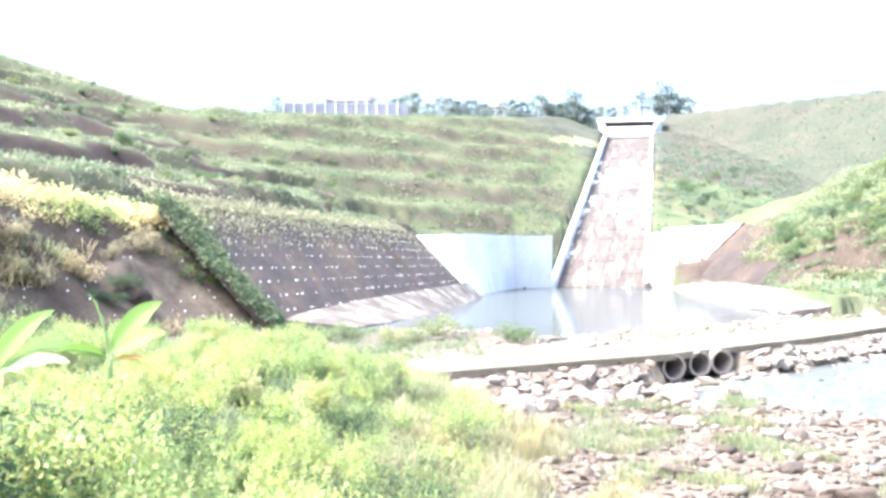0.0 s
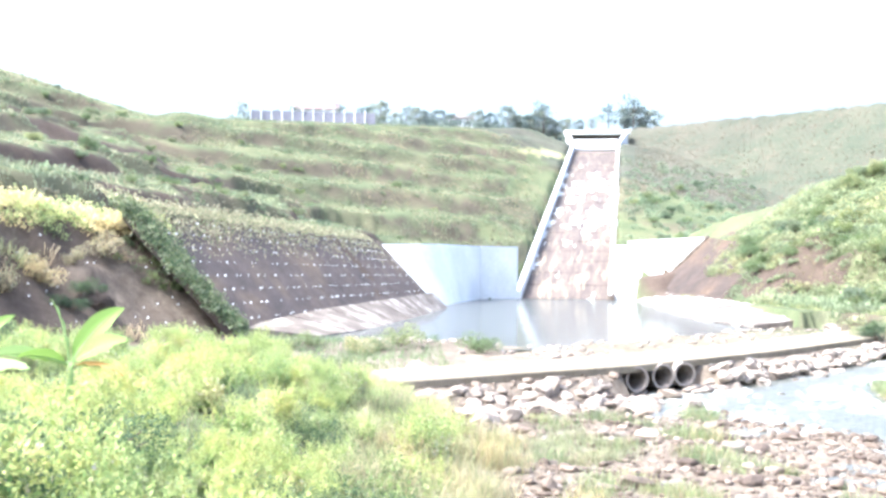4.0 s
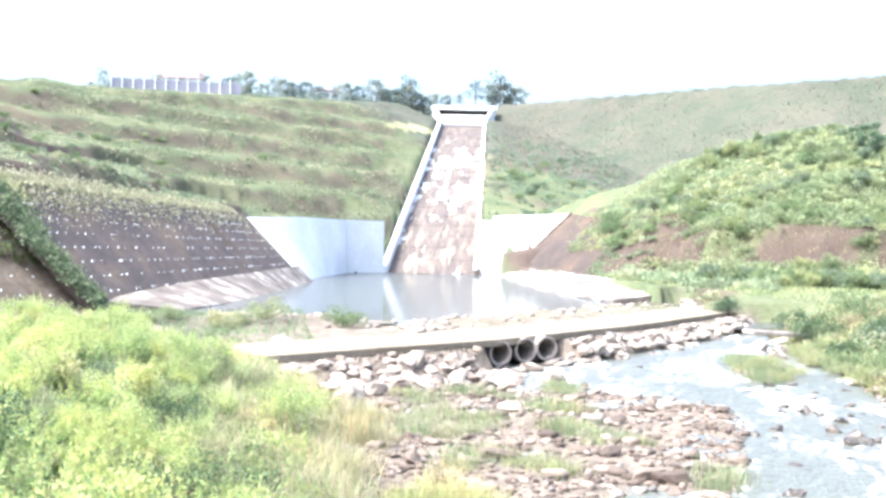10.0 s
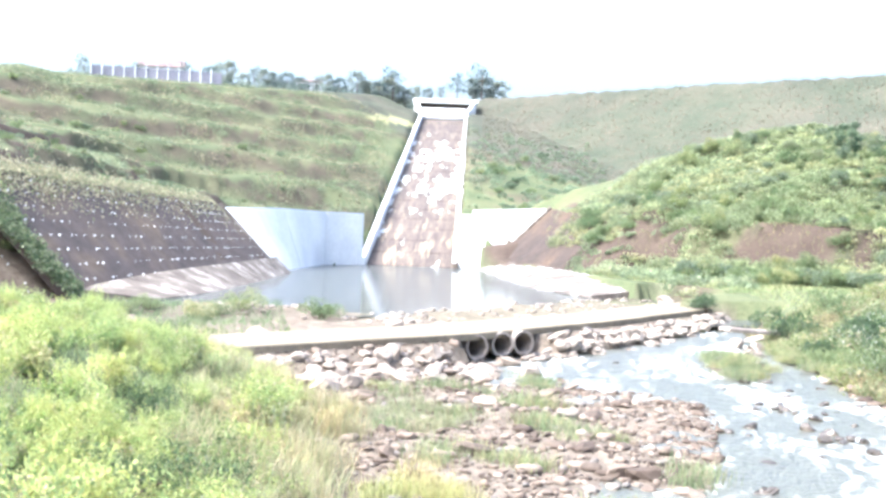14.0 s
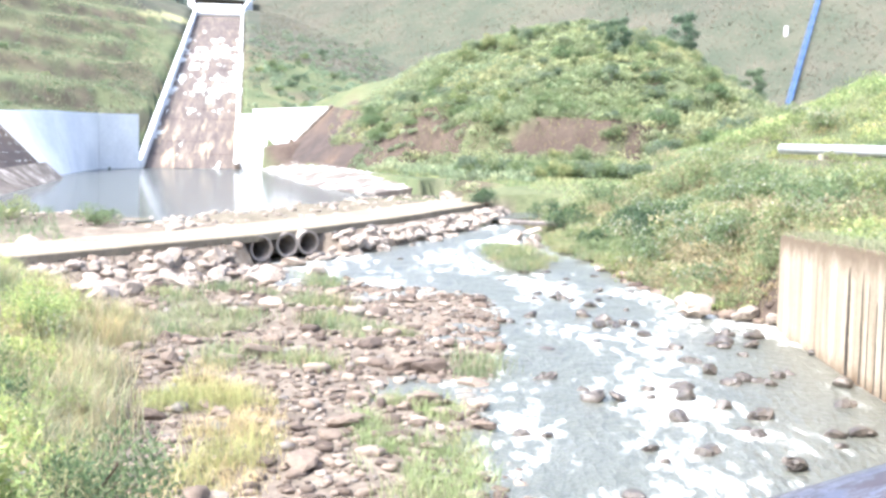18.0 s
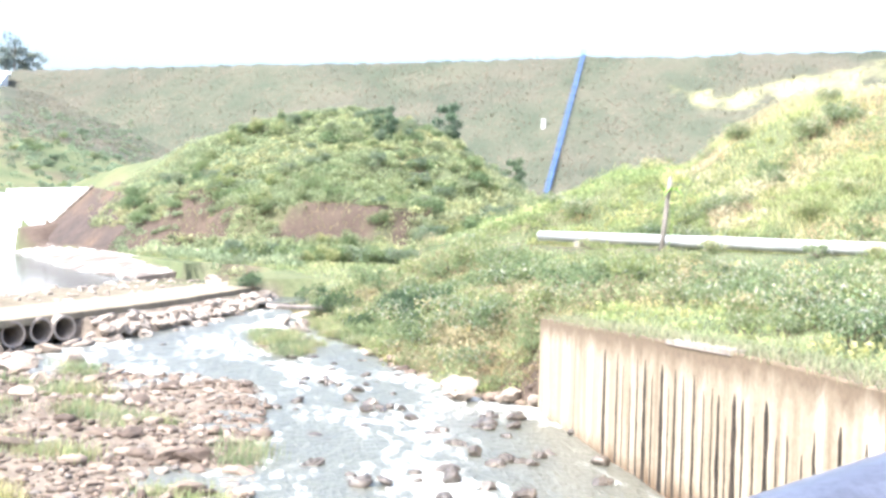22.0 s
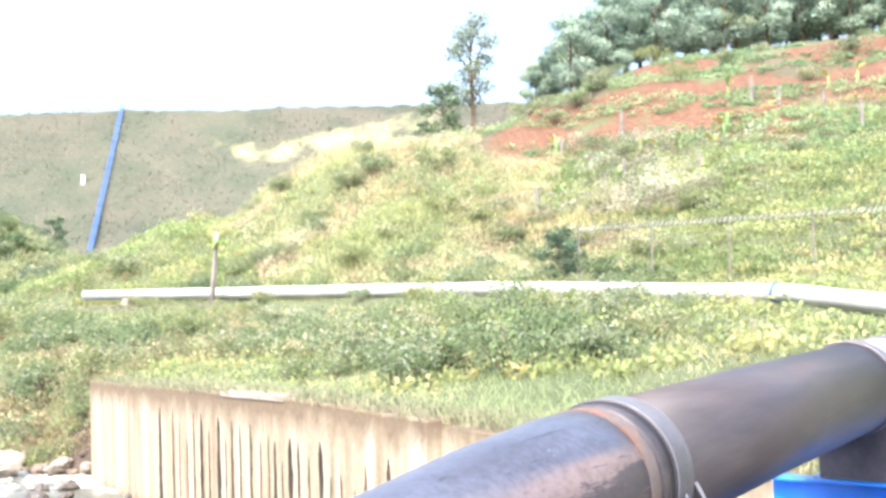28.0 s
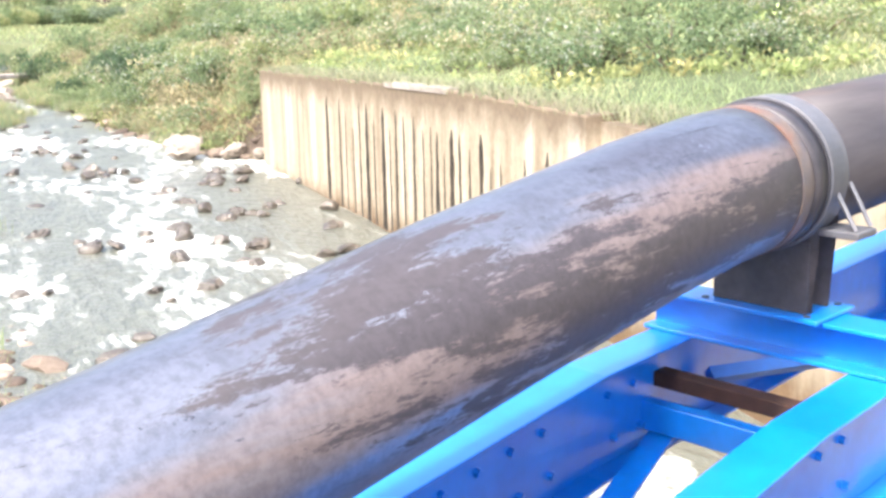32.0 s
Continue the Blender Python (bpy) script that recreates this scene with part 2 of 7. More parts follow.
def pipe_build(nodes, link, b):
    """Mill-scale steel: blue-grey film on the crown, brown rust bloom on the flank, ragged dark scuffs along the length."""
    v = coord(nodes, link)
    vl = coord(nodes, link, (0.3, 1, 1))
    att = nodes.new("ShaderNodeAttribute")
    att.attribute_name = "wrap"
    up = nodes.new("ShaderNodeSeparateColor")
    link(att.outputs["Color"], up.inputs[0])

    def shifted(fac, stops, amount):
        """Noise pushed up or down by the place round the pipe."""
        m = nodes.new("ShaderNodeMath")
        m.operation = "MULTIPLY_ADD"
        link(ramp(nodes, link, up.outputs[0], stops), m.inputs[0])
        m.inputs[1].default_value = amount
        link(fac, m.inputs[2])
        return m.outputs[0]
    g = lambda q: (q, q, q)
    film = ramp(nodes, link, noise_tex(nodes, link, 1.7, vl, 5, 0.6), [(0.36, (0.23, 0.24, 0.285)), (0.5, (0.185, 0.19, 0.225)), (0.62, (0.14, 0.135, 0.16))])
    brown = shifted(noise_tex(nodes, link, 1.3, coord(nodes, link, (0.22, 1.4, 1.4)), 7, 0.68), [(0.25, g(0)), (0.5, g(1)), (0.72, g(.8)), (0.86, g(0))], 0.2)
    bm_ = ramp(nodes, link, brown, [(0.5, g(0)), (0.68, g(0.9))])
    c = mix(nodes, link, bm_, film, (0.16, 0.12, 0.112))
    rag = noise_tex(nodes, link, 3.4, coord(nodes, link, (0.2, 1, 1)), 12, 0.82)
    area = ramp(nodes, link, noise_tex(nodes, link, 0.9, vl, 3, 0.5), [(0.4, g(0)), (0.56, g(0.2))])
    ad = nodes.new("ShaderNodeMath")
    ad.operation = "ADD"
    link(rag, ad.inputs[0])
    link(area, ad.inputs[1])
    sc = shifted(ad.outputs[0], [(0.1, g(0)), (0.3, g(1)), (0.6, g(1)), (0.8, g(.5)), (0.95, g(.2))], 0.075)
    scuff = ramp(nodes, link, sc, [(0.725, g(0)), (0.755, g(1))])
    c = mix(nodes, link, scuff, c, (0.055, 0.047, 0.052))
    fine_s = ramp(nodes, link, noise_tex(nodes, link, 6.0, coord(nodes, link, (0.16, 3.0, 3.0)), 9, 0.8), [(0.575, g(0)), (0.6, g(1))])
    where_s = ramp(nodes, link, noise_tex(nodes, link, 1.3, vl, 4, 0.6), [(0.46, g(0)), (0.55, g(1))])
    streak = mix(nodes, link, 1.0, fine_s, where_s, "MULTIPLY")
    c = mix(nodes, link, streak, c, (0.05, 0.044, 0.05))
    speck = ramp(nodes, link, noise_tex(nodes, link, 11.0, coord(nodes, link, (0.5, 1, 1)), 6, 0.75), [(0.66, g(0)), (0.68, g(1))])
    c = mix(nodes, link, speck, c, (0.07, 0.07, 0.085))
    pale = ramp(nodes, link, noise_tex(nodes, link, 1.5, v, 9, 0.75), [(0.63, g(0)), (0.66, g(1))])
    c = mix(nodes, link, pale, c, (0.33, 0.34, 0.39))
    grit = noise_tex(nodes, link, 30.0, v, 4, 0.7)
    c = mix(nodes, link, 1.0, c, ramp(nodes, link, grit, [(0.35, g(0.78)), (0.6, g(1.08))]), "MULTIPLY")
    link(c, b.inputs["Base Color"])
    dull = mix(nodes, link, 1.0, bm_, scuff, "LIGHTEN")
    link(ramp(nodes, link, dull, [(0.0, g(0.34)), (1.0, g(0.55))]), b.inputs["Roughness"])
    link(ramp(nodes, link, dull, [(0.0, g(0.7)), (1.0, g(0.12))]), b.inputs["Metallic"])
    bump(nodes, link, b, rag, 0.2, 0.005)


def tinted(rough=0.8):
    """Leaves and blades: plant tint times a change from leaf to leaf; some light passes through."""
    def build(nodes, link, b):
        att = nodes.new("ShaderNodeAttribute")
        att.attribute_name = "tint"
        geo = nodes.new("ShaderNodeNewGeometry")
        info = nodes.new("ShaderNodeObjectInfo")
        r1 = ramp(nodes, link, geo.outputs["Random Per Island"], [(0.0, (0.8, 0.82, 0.82)), (0.5, (0.97, 0.97, 0.95)), (1.0, (1.14, 1.1, 1.05))])
        r2 = ramp(nodes, link, info.outputs["Random"], [(0.0, (0.72, 0.8, 0.8)), (0.5, (1.0, 1.0, 1.0)), (1.0, (1.25, 1.12, 0.9))])
        c = mix(nodes, link, 1.0, mix(nodes, link, 1.0, att.outputs["Color"], r1, "MULTIPLY"), r2, "MULTIPLY")
        hs = nodes.new("ShaderNodeHueSaturation")
        hs.inputs["Saturation"].default_value = 0.84
        link(c, hs.inputs["Color"])
        c = hs.outputs[0]
        link(c, b.inputs["Base Color"])
        tr = nodes.new("ShaderNodeBsdfTranslucent")
        link(c, tr.inputs["Color"])
        ms = nodes.new("ShaderNodeMixShader")
        ms.inputs[0].default_value = 0.5
        link(b.outputs[0], ms.inputs[1])
        link(tr.outputs[0], ms.inputs[2])
        link(ms.outputs[0], nodes["Material Output"].inputs["Surface"])
    return build


M_GROUND = mat("hillside_ground", ground_build, 0.95, 0, 0.1)
M_WATER = mat("river_water", water_build((0.075, 0.078, 0.063), (0.135, 0.136, 0.112), (0.8, 2.2, 1), True), 0.15, 0, 0.45)
M_POOL = mat("pool_water", water_build((0.07, 0.078, 0.08), (0.09, 0.095, 0.09), (2, 2, 1), False), 0.1, 0, 0.5)
M_WHITE = mat("pale_concrete", two_scale([(0.35, (0.68, 0.7, 0.71)), (0.65, (0.84, 0.85, 0.85))], 0.15, 2.0, 0.88, 0.2, 0.01), 0.8)
M_ROAD = mat("road_concrete", two_scale([(0.35, (0.2, 0.168, 0.12)), (0.65, (0.29, 0.25, 0.185))], 0.4, 6.0, 0.75), 0.9)
M_APRON = mat("weathered_concrete", two_scale([(0.42, (0.115, 0.095, 0.08)), (0.54, (0.18, 0.155, 0.132)), (0.66, (0.42, 0.39, 0.36))], 0.5, 3.0, 0.7), 0.9)
M_NAIL = mat("shotcrete_dark", two_scale([(0.3, (0.068, 0.056, 0.053)), (0.5, (0.1, 0.079, 0.071)), (0.62, (0.132, 0.1, 0.075)), (0.74, (0.17, 0.12, 0.082))], 0.3, 1.5, 0.55, 0.6, 0.1, (1, 0.5, 0.45)), 0.95)
M_NAILBROWN = mat("shotcrete_brown", two_scale([(0.3, (0.05, 0.04, 0.036)), (0.5, (0.08, 0.06, 0.05)), (0.62, (0.11, 0.078, 0.055)), (0.74, (0.14, 0.1, 0.07))], 0.3, 1.5, 0.55, 0.6, 0.1, (1, 0.5, 0.45)), 0.95)
M_DARKROCK = mat("dark_bank_rock", two_scale([(0.3, (0.04, 0.033, 0.028)), (0.5, (0.08, 0.06, 0.048)), (0.7, (0.14, 0.1, 0.075))], 0.4, 3.0, 0.5, 0.8, 0.15), 0.95)
M_CHUTE = mat("chute_concrete", chute_build, 0.85)
M_FLAKED = mat("flaked_white_concrete", two_scale([(0.38, (0.2, 0.16, 0.14)), (0.46, (0.5, 0.5, 0.48)), (0.6, (0.66, 0.68, 0.67))], 0.5, 2.0, 0.8, 0.2, 0.02), 0.85)
M_LINING = mat("flaking_lining", two_scale([(0.44, (0.12, 0.1, 0.085)), (0.54, (0.19, 0.165, 0.145)), (0.58, (0.52, 0.51, 0.49))], 0.45, 3.0, 0.7), 0.9)
M_WALL = mat("wall_concrete", wall_build, 0.85)
M_STAIN = mat("wet_stain", two_scale([(0.35, (0.022, 0.018, 0.014)), (0.65, (0.055, 0.042, 0.032))], 3.0, 12.0, 0.7, 0.1, 0.004), 0.6)
M_RED = mat("red_paint", two_scale([(0.35, (0.5, 0.04, 0.06)), (0.65, (0.6, 0.07, 0.09))], 1, 6.0), 0.6)
M_ROCK = mat("river_rock", None, 0.9)
def rock_build(nodes, link, b):
    info = nodes.new("ShaderNodeObjectInfo")
    geo = nodes.new("ShaderNodeNewGeometry")
    ad = nodes.new("ShaderNodeMath")
    ad.operation = "ADD"
    link(info.outputs["Random"], ad.inputs[0])
    link(geo.outputs["Random Per Island"], ad.inputs[1])
    fr = nodes.new("ShaderNodeMath")
    fr.operation = "FRACT"
    link(ad.outputs[0], fr.inputs[0])
    c = ramp(nodes, link, fr.outputs[0], [(0.0, (0.075, 0.056, 0.045)), (0.3, (0.135, 0.105, 0.083)), (0.6, (0.195, 0.152, 0.12)), (0.85, (0.29, 0.24, 0.195)), (1.0, (0.165, 0.153, 0.14))])
    v = coord(nodes, link)
    f = noise_tex(nodes, link, 6.0, v, 7, 0.7)
    d = ramp(nodes, link, f, [(0.3, (0.6, 0.6, 0.6)), (0.6, (1.05, 1.05, 1.05))])
    link(mix(nodes, link, 1.0, c, d, "MULTIPLY"), b.inputs["Base Color"])
    bump(nodes, link, b, f, 0.6, 0.03)
rock_build(M_ROCK.node_tree.nodes, M_ROCK.node_tree.links.new, M_ROCK.node_tree.nodes["Principled BSDF"])
M_RIPRAP = mat("riprap_rock", two_scale([(0.3, (0.2, 0.165, 0.135)), (0.5, (0.33, 0.28, 0.235)), (0.7, (0.45, 0.4, 0.35))], 0.9, 7.0, 0.6, 0.6, 0.03), 0.9)
M_WETROCK = mat("wet_rock", two_scale([(0.3, (0.05, 0.042, 0.038)), (0.5, (0.1, 0.085, 0.07)), (0.7, (0.18, 0.15, 0.12))], 1.5, 8.0, 0.6, 0.6, 0.03), 0.35, 0, 0.5)
M_BLUE = mat("blue_paint", two_scale([(0.35, (0.0, 0.135, 0.58)), (0.65, (0.008, 0.22, 0.76))], 1.2, 14.0, 0.82, 0.1, 0.004), 0.32, 0, 0.9)
M_BLUE.node_tree.nodes["Principled BSDF"].inputs["Coat Weight"].default_value = 0.7
M_BLUE.node_tree.nodes["Principled BSDF"].inputs["Coat Roughness"].default_value = 0.3
M_PALEBLUE = mat("faded_blue_rail", two_scale([(0.35, (0.06, 0.115, 0.25)), (0.65, (0.1, 0.17, 0.32))], 0.5, 5.0), 0.5)
M_PIPE = mat("worn_steel_pipe", pipe_build, 0.4, 0.25, 0.5)
M_PIPETWO = mat("dull_steel_pipe", two_scale([(0.35, (0.05, 0.046, 0.052)), (0.52, (0.075, 0.066, 0.07)), (0.62, (0.12, 0.09, 0.08)), (0.72, (0.17, 0.165, 0.18))], 1.6, 9.0, 0.7, 0.15, 0.004, (0.16, 1.3, 1.3)), 0.45, 0.2, 0.35)
M_BAND = mat("grey_steel_band", two_scale([(0.35, (0.11, 0.112, 0.13)), (0.55, (0.16, 0.155, 0.165)), (0.7, (0.15, 0.105, 0.085))], 3.0, 18.0, 0.75, 0.2, 0.003), 0.45, 0.3)
M_RUST = mat("rusty_steel", two_scale([(0.35, (0.035, 0.018, 0.014)), (0.65, (0.08, 0.035, 0.022))], 4.0, 20.0, 0.7, 0.3, 0.004), 0.8)
M_WELD = mat("weld_rust", two_scale([(0.35, (0.1, 0.1, 0.12)), (0.5, (0.16, 0.12, 0.1)), (0.62, (0.22, 0.1, 0.06))], 3.0, 16.0, 0.7, 0.2, 0.003), 0.5, 0.2)
M_PIPEGREY = mat("galvanised_pipe", two_scale([(0.35, (0.36, 0.37, 0.38)), (0.65, (0.52, 0.53, 0.54))], 0.5, 5.0, 0.8, 0.1), 0.5, 0.1)
M_DARKSTEEL = mat("dark_saddle_steel", two_scale([(0.35, (0.05, 0.05, 0.06)), (0.65, (0.1, 0.09, 0.1))], 3, 20.0, 0.7, 0.2), 0.55, 0.3)
M_CULVERT = mat("culvert_concrete", two_scale([(0.35, (0.26, 0.22, 0.19)), (0.65, (0.42, 0.37, 0.33))], 1.0, 6.0, 0.65), 0.9)
M_FENCE = mat("fence_panel", two_scale([(0.35, (0.25, 0.245, 0.3)), (0.65, (0.31, 0.3, 0.36))], 0.3, 3.0), 0.8)
M_LEAF = mat("foliage", tinted(), 0.55, 0, 0.3)
M_BARK = mat("bark", two_scale([(0.35, (0.09, 0.065, 0.045)), (0.65, (0.2, 0.16, 0.12))], 2.0, 14.0, 0.6, 0.6, 0.02), 0.95)
M_POST = mat("grey_post", two_scale([(0.35, (0.14, 0.125, 0.11)), (0.65, (0.26, 0.235, 0.21))], 2.0, 14.0, 0.7), 0.9)
M_ROOF = mat("roof_tile", two_scale([(0.35, (0.16, 0.12, 0.12)), (0.65, (0.25, 0.19, 0.18))], 0.6, 6.0), 0.9)


# ---- building helpers ----
def link_mesh(name, verts, faces, material, parent=None, label="", smooth=False):
    me = bpy.data.meshes.new(name)
    me.from_pydata([tuple(v) for v in verts], [], [tuple(f) for f in faces])
    if material:
        me.materials.append(material)
    if smooth:
        me.polygons.foreach_set("use_smooth", [True] * len(me.polygons))
    me.update()
    ob = new(name, me)
    if parent:
        ob.parent = parent
    if label:
        ob["label"] = label
    return ob


def part(name, bm, material, parent=None, label="", smooth=False):
    """Links a bmesh as one mesh object under a thing."""
    bmesh.ops.recalc_face_normals(bm, faces=bm.faces)
    me = bpy.data.meshes.new(name)
    bm.to_mesh(me)
    bm.free()
    me.materials.append(material)
    if smooth:
        me.polygons.foreach_set("use_smooth", [True] * len(me.polygons))
    ob = new(name, me)
    if parent:
        ob.parent = parent
    if label:
        ob["label"] = label
    return ob


def empty(name, loc=(0, 0, 0), rz=0.0):
    ob = new(name)
    ob.matrix_world = pose(*loc, 0, 0, rz)
    return ob


def bm_box(bm, a, b, m=None, bevel=0.0):
    """A box from corner a to corner b, moved by m."""
    r = bmesh.ops.create_cube(bm, size=1.0)
    vs = r["verts"]
    for v in vs:
        v.co = Vector([(a[i] + b[i]) / 2 + v.co[i] * (b[i] - a[i]) for i in range(3)])
    if bevel:
        es = list({e for v in vs for e in v.link_edges})
        out = bmesh.ops.bevel(bm, geom=es, offset=bevel, segments=1, affect="EDGES")
        vs = list({v for f in out["faces"] for v in f.verts} | {v for v in vs if v.is_valid})
    if m:
        for v in vs:
            v.co = m @ v.co
    return vs


def bm_loft(bm, rings, closed=True, caps=True):
    """Joins rings of points (all of the same length) by quads."""
    rs = [[bm.verts.new(p) for p in ring] for ring in rings]
    n = len(rs[0])
    for a, b in zip(rs, rs[1:]):
        for i in range(n if closed else n - 1):
            j = (i + 1) % n
            bm.faces.new((a[i], a[j], b[j], b[i]))
    if caps and closed:
        bm.faces.new(rs[0][::-1])
        bm.faces.new(rs[-1])
    return rs


def tube(path, radius, sides=16, bm=None, caps=True):
    """A round tube along a list of points; radius may be a list."""
    bm = bm or bmesh.new()
    pts = [Vector(p) for p in path]
    rad = radius if isinstance(radius, (list, tuple)) else [radius] * len(pts)
    rings = []
    for i, p in enumerate(pts):
        d = (pts[min(i + 1, len(pts) - 1)] - pts[max(i - 1, 0)]).normalized()
        ref = Vector((0, 0, 1)) if abs(d.z) < 0.9 else Vector((1, 0, 0))
        u = d.cross(ref).normalized()
        w = u.cross(d)
        rings.append([p + (u * math.cos(k * math.tau / sides) + w * math.sin(k * math.tau / sides)) * rad[i] for k in range(sides)])
    bm_loft(bm, rings, True, caps)
    return bm


# ---- the lie of the land ----
def sstep(t):
    t = np.clip(t, 0, 1)
    return t * t * (3 - 2 * t)


TABLES = {}


def vnoise(x, y, scale, seed=0):
    """Smooth value noise on arrays, -1 to 1."""
    if seed not in TABLES:
        TABLES[seed] = (np.random.RandomState(seed).rand(64, 64) * 2 - 1).ravel()
    tab = TABLES[seed]
    u, v = np.asarray(x / scale), np.asarray(y / scale)
    i, j = np.floor(u).astype(np.int32), np.floor(v).astype(np.int32)
    fu, fv = u - i, v - j
    fu, fv = fu * fu * (3 - 2 * fu), fv * fv * (3 - 2 * fv)
    i0, i1, j0, j1 = (i & 63) * 64, ((i + 1) & 63) * 64, j & 63, (j + 1) & 63
    a, b, c, d = tab[i0 + j0], tab[i1 + j0], tab[i0 + j1], tab[i1 + j1]
    a = a + (b - a) * fu
    return a + (c + (d - c) * fu - a) * fv


def fnoise(x, y, scale, seed=0, octaves=4):
    return sum(vnoise(x, y, scale / 2 ** k, seed + k) / 2 ** k for k in range(octaves))


def side_of(x, y, line):
    """Distance to a polyline, positive to its left."""
    best, sign = np.full(np.shape(x), 1e9), np.ones(np.shape(x))
    for (ax, ay), (bx, by) in zip(line, line[1:]):
        dx, dy = bx - ax, by - ay
        t = np.clip(((x - ax) * dx + (y - ay) * dy) / (dx * dx + dy * dy), 0, 1)
        d = np.hypot(x - ax - t * dx, y - ay - t * dy)
        s = np.where(dx * (y - ay) - dy * (x - ax) > 0, 1.0, -1.0)
        near = d < best - 1e-6
        best, sign = np.where(near, d, best), np.where(near, s, sign)
    return best * sign


SHORE_R = ([-60, 27.4, 30, 38, 50, 60, 72], [-16.4, 19.8, 19.3, 20.4, 24.0, 26.4, 30.0])
SHORE_L = ([-60, 0, 10, 15, 18, 21.5, 26, 30.4, 34, 37.8, 40.5, 42.5, 47.5, 52, 72], [-28, 1.0, 5.5, 7.3, 7.5, 8.8, 11.0, 12.8, 14.2, 14.2, 11.4, 10.3, 8.7, 12.0, 29.0])
TOE_L = ([-60, 5, 14, 20, 27, 32, 36, 41, 50, 70, 120], [-30, 0.4, 0.7, 0.9, 1.5, 1.6, 0.4, -2.6, -8, -11, -9])
FOOT_L = [(-90, 18), (-45, 36), (-22, 52), (-9.4, 72), (3.8, 131), (10.5, 171), (16.2, 176.4), (50.2, 360.3), (54.6, 384)]
ROAD = [(-12, 31.5), (-1.4, 40.0), (7.8, 47.6), (16.5, 57.2), (25.1, 68.3), (31.0, 76.0)]
ROAD_Z = 1.3
WHITE_PIPE = [(36.0, 50.0), (35.4, 40.0), (34.8, 24.0), (31.3, 12.0), (29.5, 6.0), (28.0, -6.0)]
SKY_L = ([-12, -10, -6, 7, 9.2, 10.6, 12.05, 12.6, 16.9, 20.7, 22.8, 24.4, 27, 40], [6.0, 6.5, 6.85, 6.95, 6.96, 7.2, 7.0, 7.05, 8.2, 9.25, 9.65, 9.45, 9.3, 9.0])
SKY_R = ([30, 34.2, 36.2, 39.4, 42.6, 43.7, 44.6, 47.4, 49.6, 54.5, 57.8, 60.6, 63.3, 73.6, 95], [-0.4, 0.6, 1.4, 2.9, 3.1, 3.9, 4.8, 6.3, 6.8, 7.1, 8.6, 9.6, 10.4, 10.9, 12.0])
DAM_P, DAM_Z, DAM_SLOPE = 305.0, 52.0, 1.6
CHUTE_A, CHUTE_B = Vector((23.6, 175.0, 0.4)), Vector((57.5, 359.0, 42.0))


def chute_z(y):
    return np.clip(0.4 + (y - 175) * (41.6 / 184), 0.4, 42)


def chute_off(x, y):
    """Sideways distance from the chute's axis."""
    return ((x - 23.6) * 184.0 - (y - 175.0) * 33.9) / 187.1


def terrace_phase(x, y, s):
    """0 to 1 across each terrace of the left hillside: flat tread below 0.62, riser above."""
    tt = np.clip(s - 10, 0, 400) * 0.36 / 4.2 + 0.16 * fnoise(x, y, 9, 3) + 0.5 * fnoise(x, y, 45, 6)
    return tt - np.floor(tt)


MOUND_SKY = ([11, 14.7, 18.8, 22.8, 26.9, 30.9, 33.5, 36, 40], [0.6, 2.1, 3.6, 5.0, 6.0, 4.5, 2.7, 1.2, -0.5])


def mound_z(x, y):
    """The overgrown mound: a cut earth step at its foot and a long back."""
    a, d = np.degrees(np.arctan2(x, y)), np.hypot(x, y)
    foot = np.interp(a, [13, 17, 21], [160, 128, 107])
    top = 5 + (foot + 44) * np.tan(np.radians(np.interp(a, *MOUND_SKY)))
    u = (d - foot - 3.0 * fnoise(x, y, 18, 52)) / 44
    prof = np.interp(u, [0, .08, .16, .21, .36, .62, 1, 1.25, 2.2], [0, .04, .09, .3, .4, .66, 1, 1, 0])
    return 2 + (top - 2) * prof * (1 + .06 * fnoise(x, y, 12, 51)) + 0.7 * fnoise(x, y, 9, 3) * np.clip(prof * 3, 0, 1)


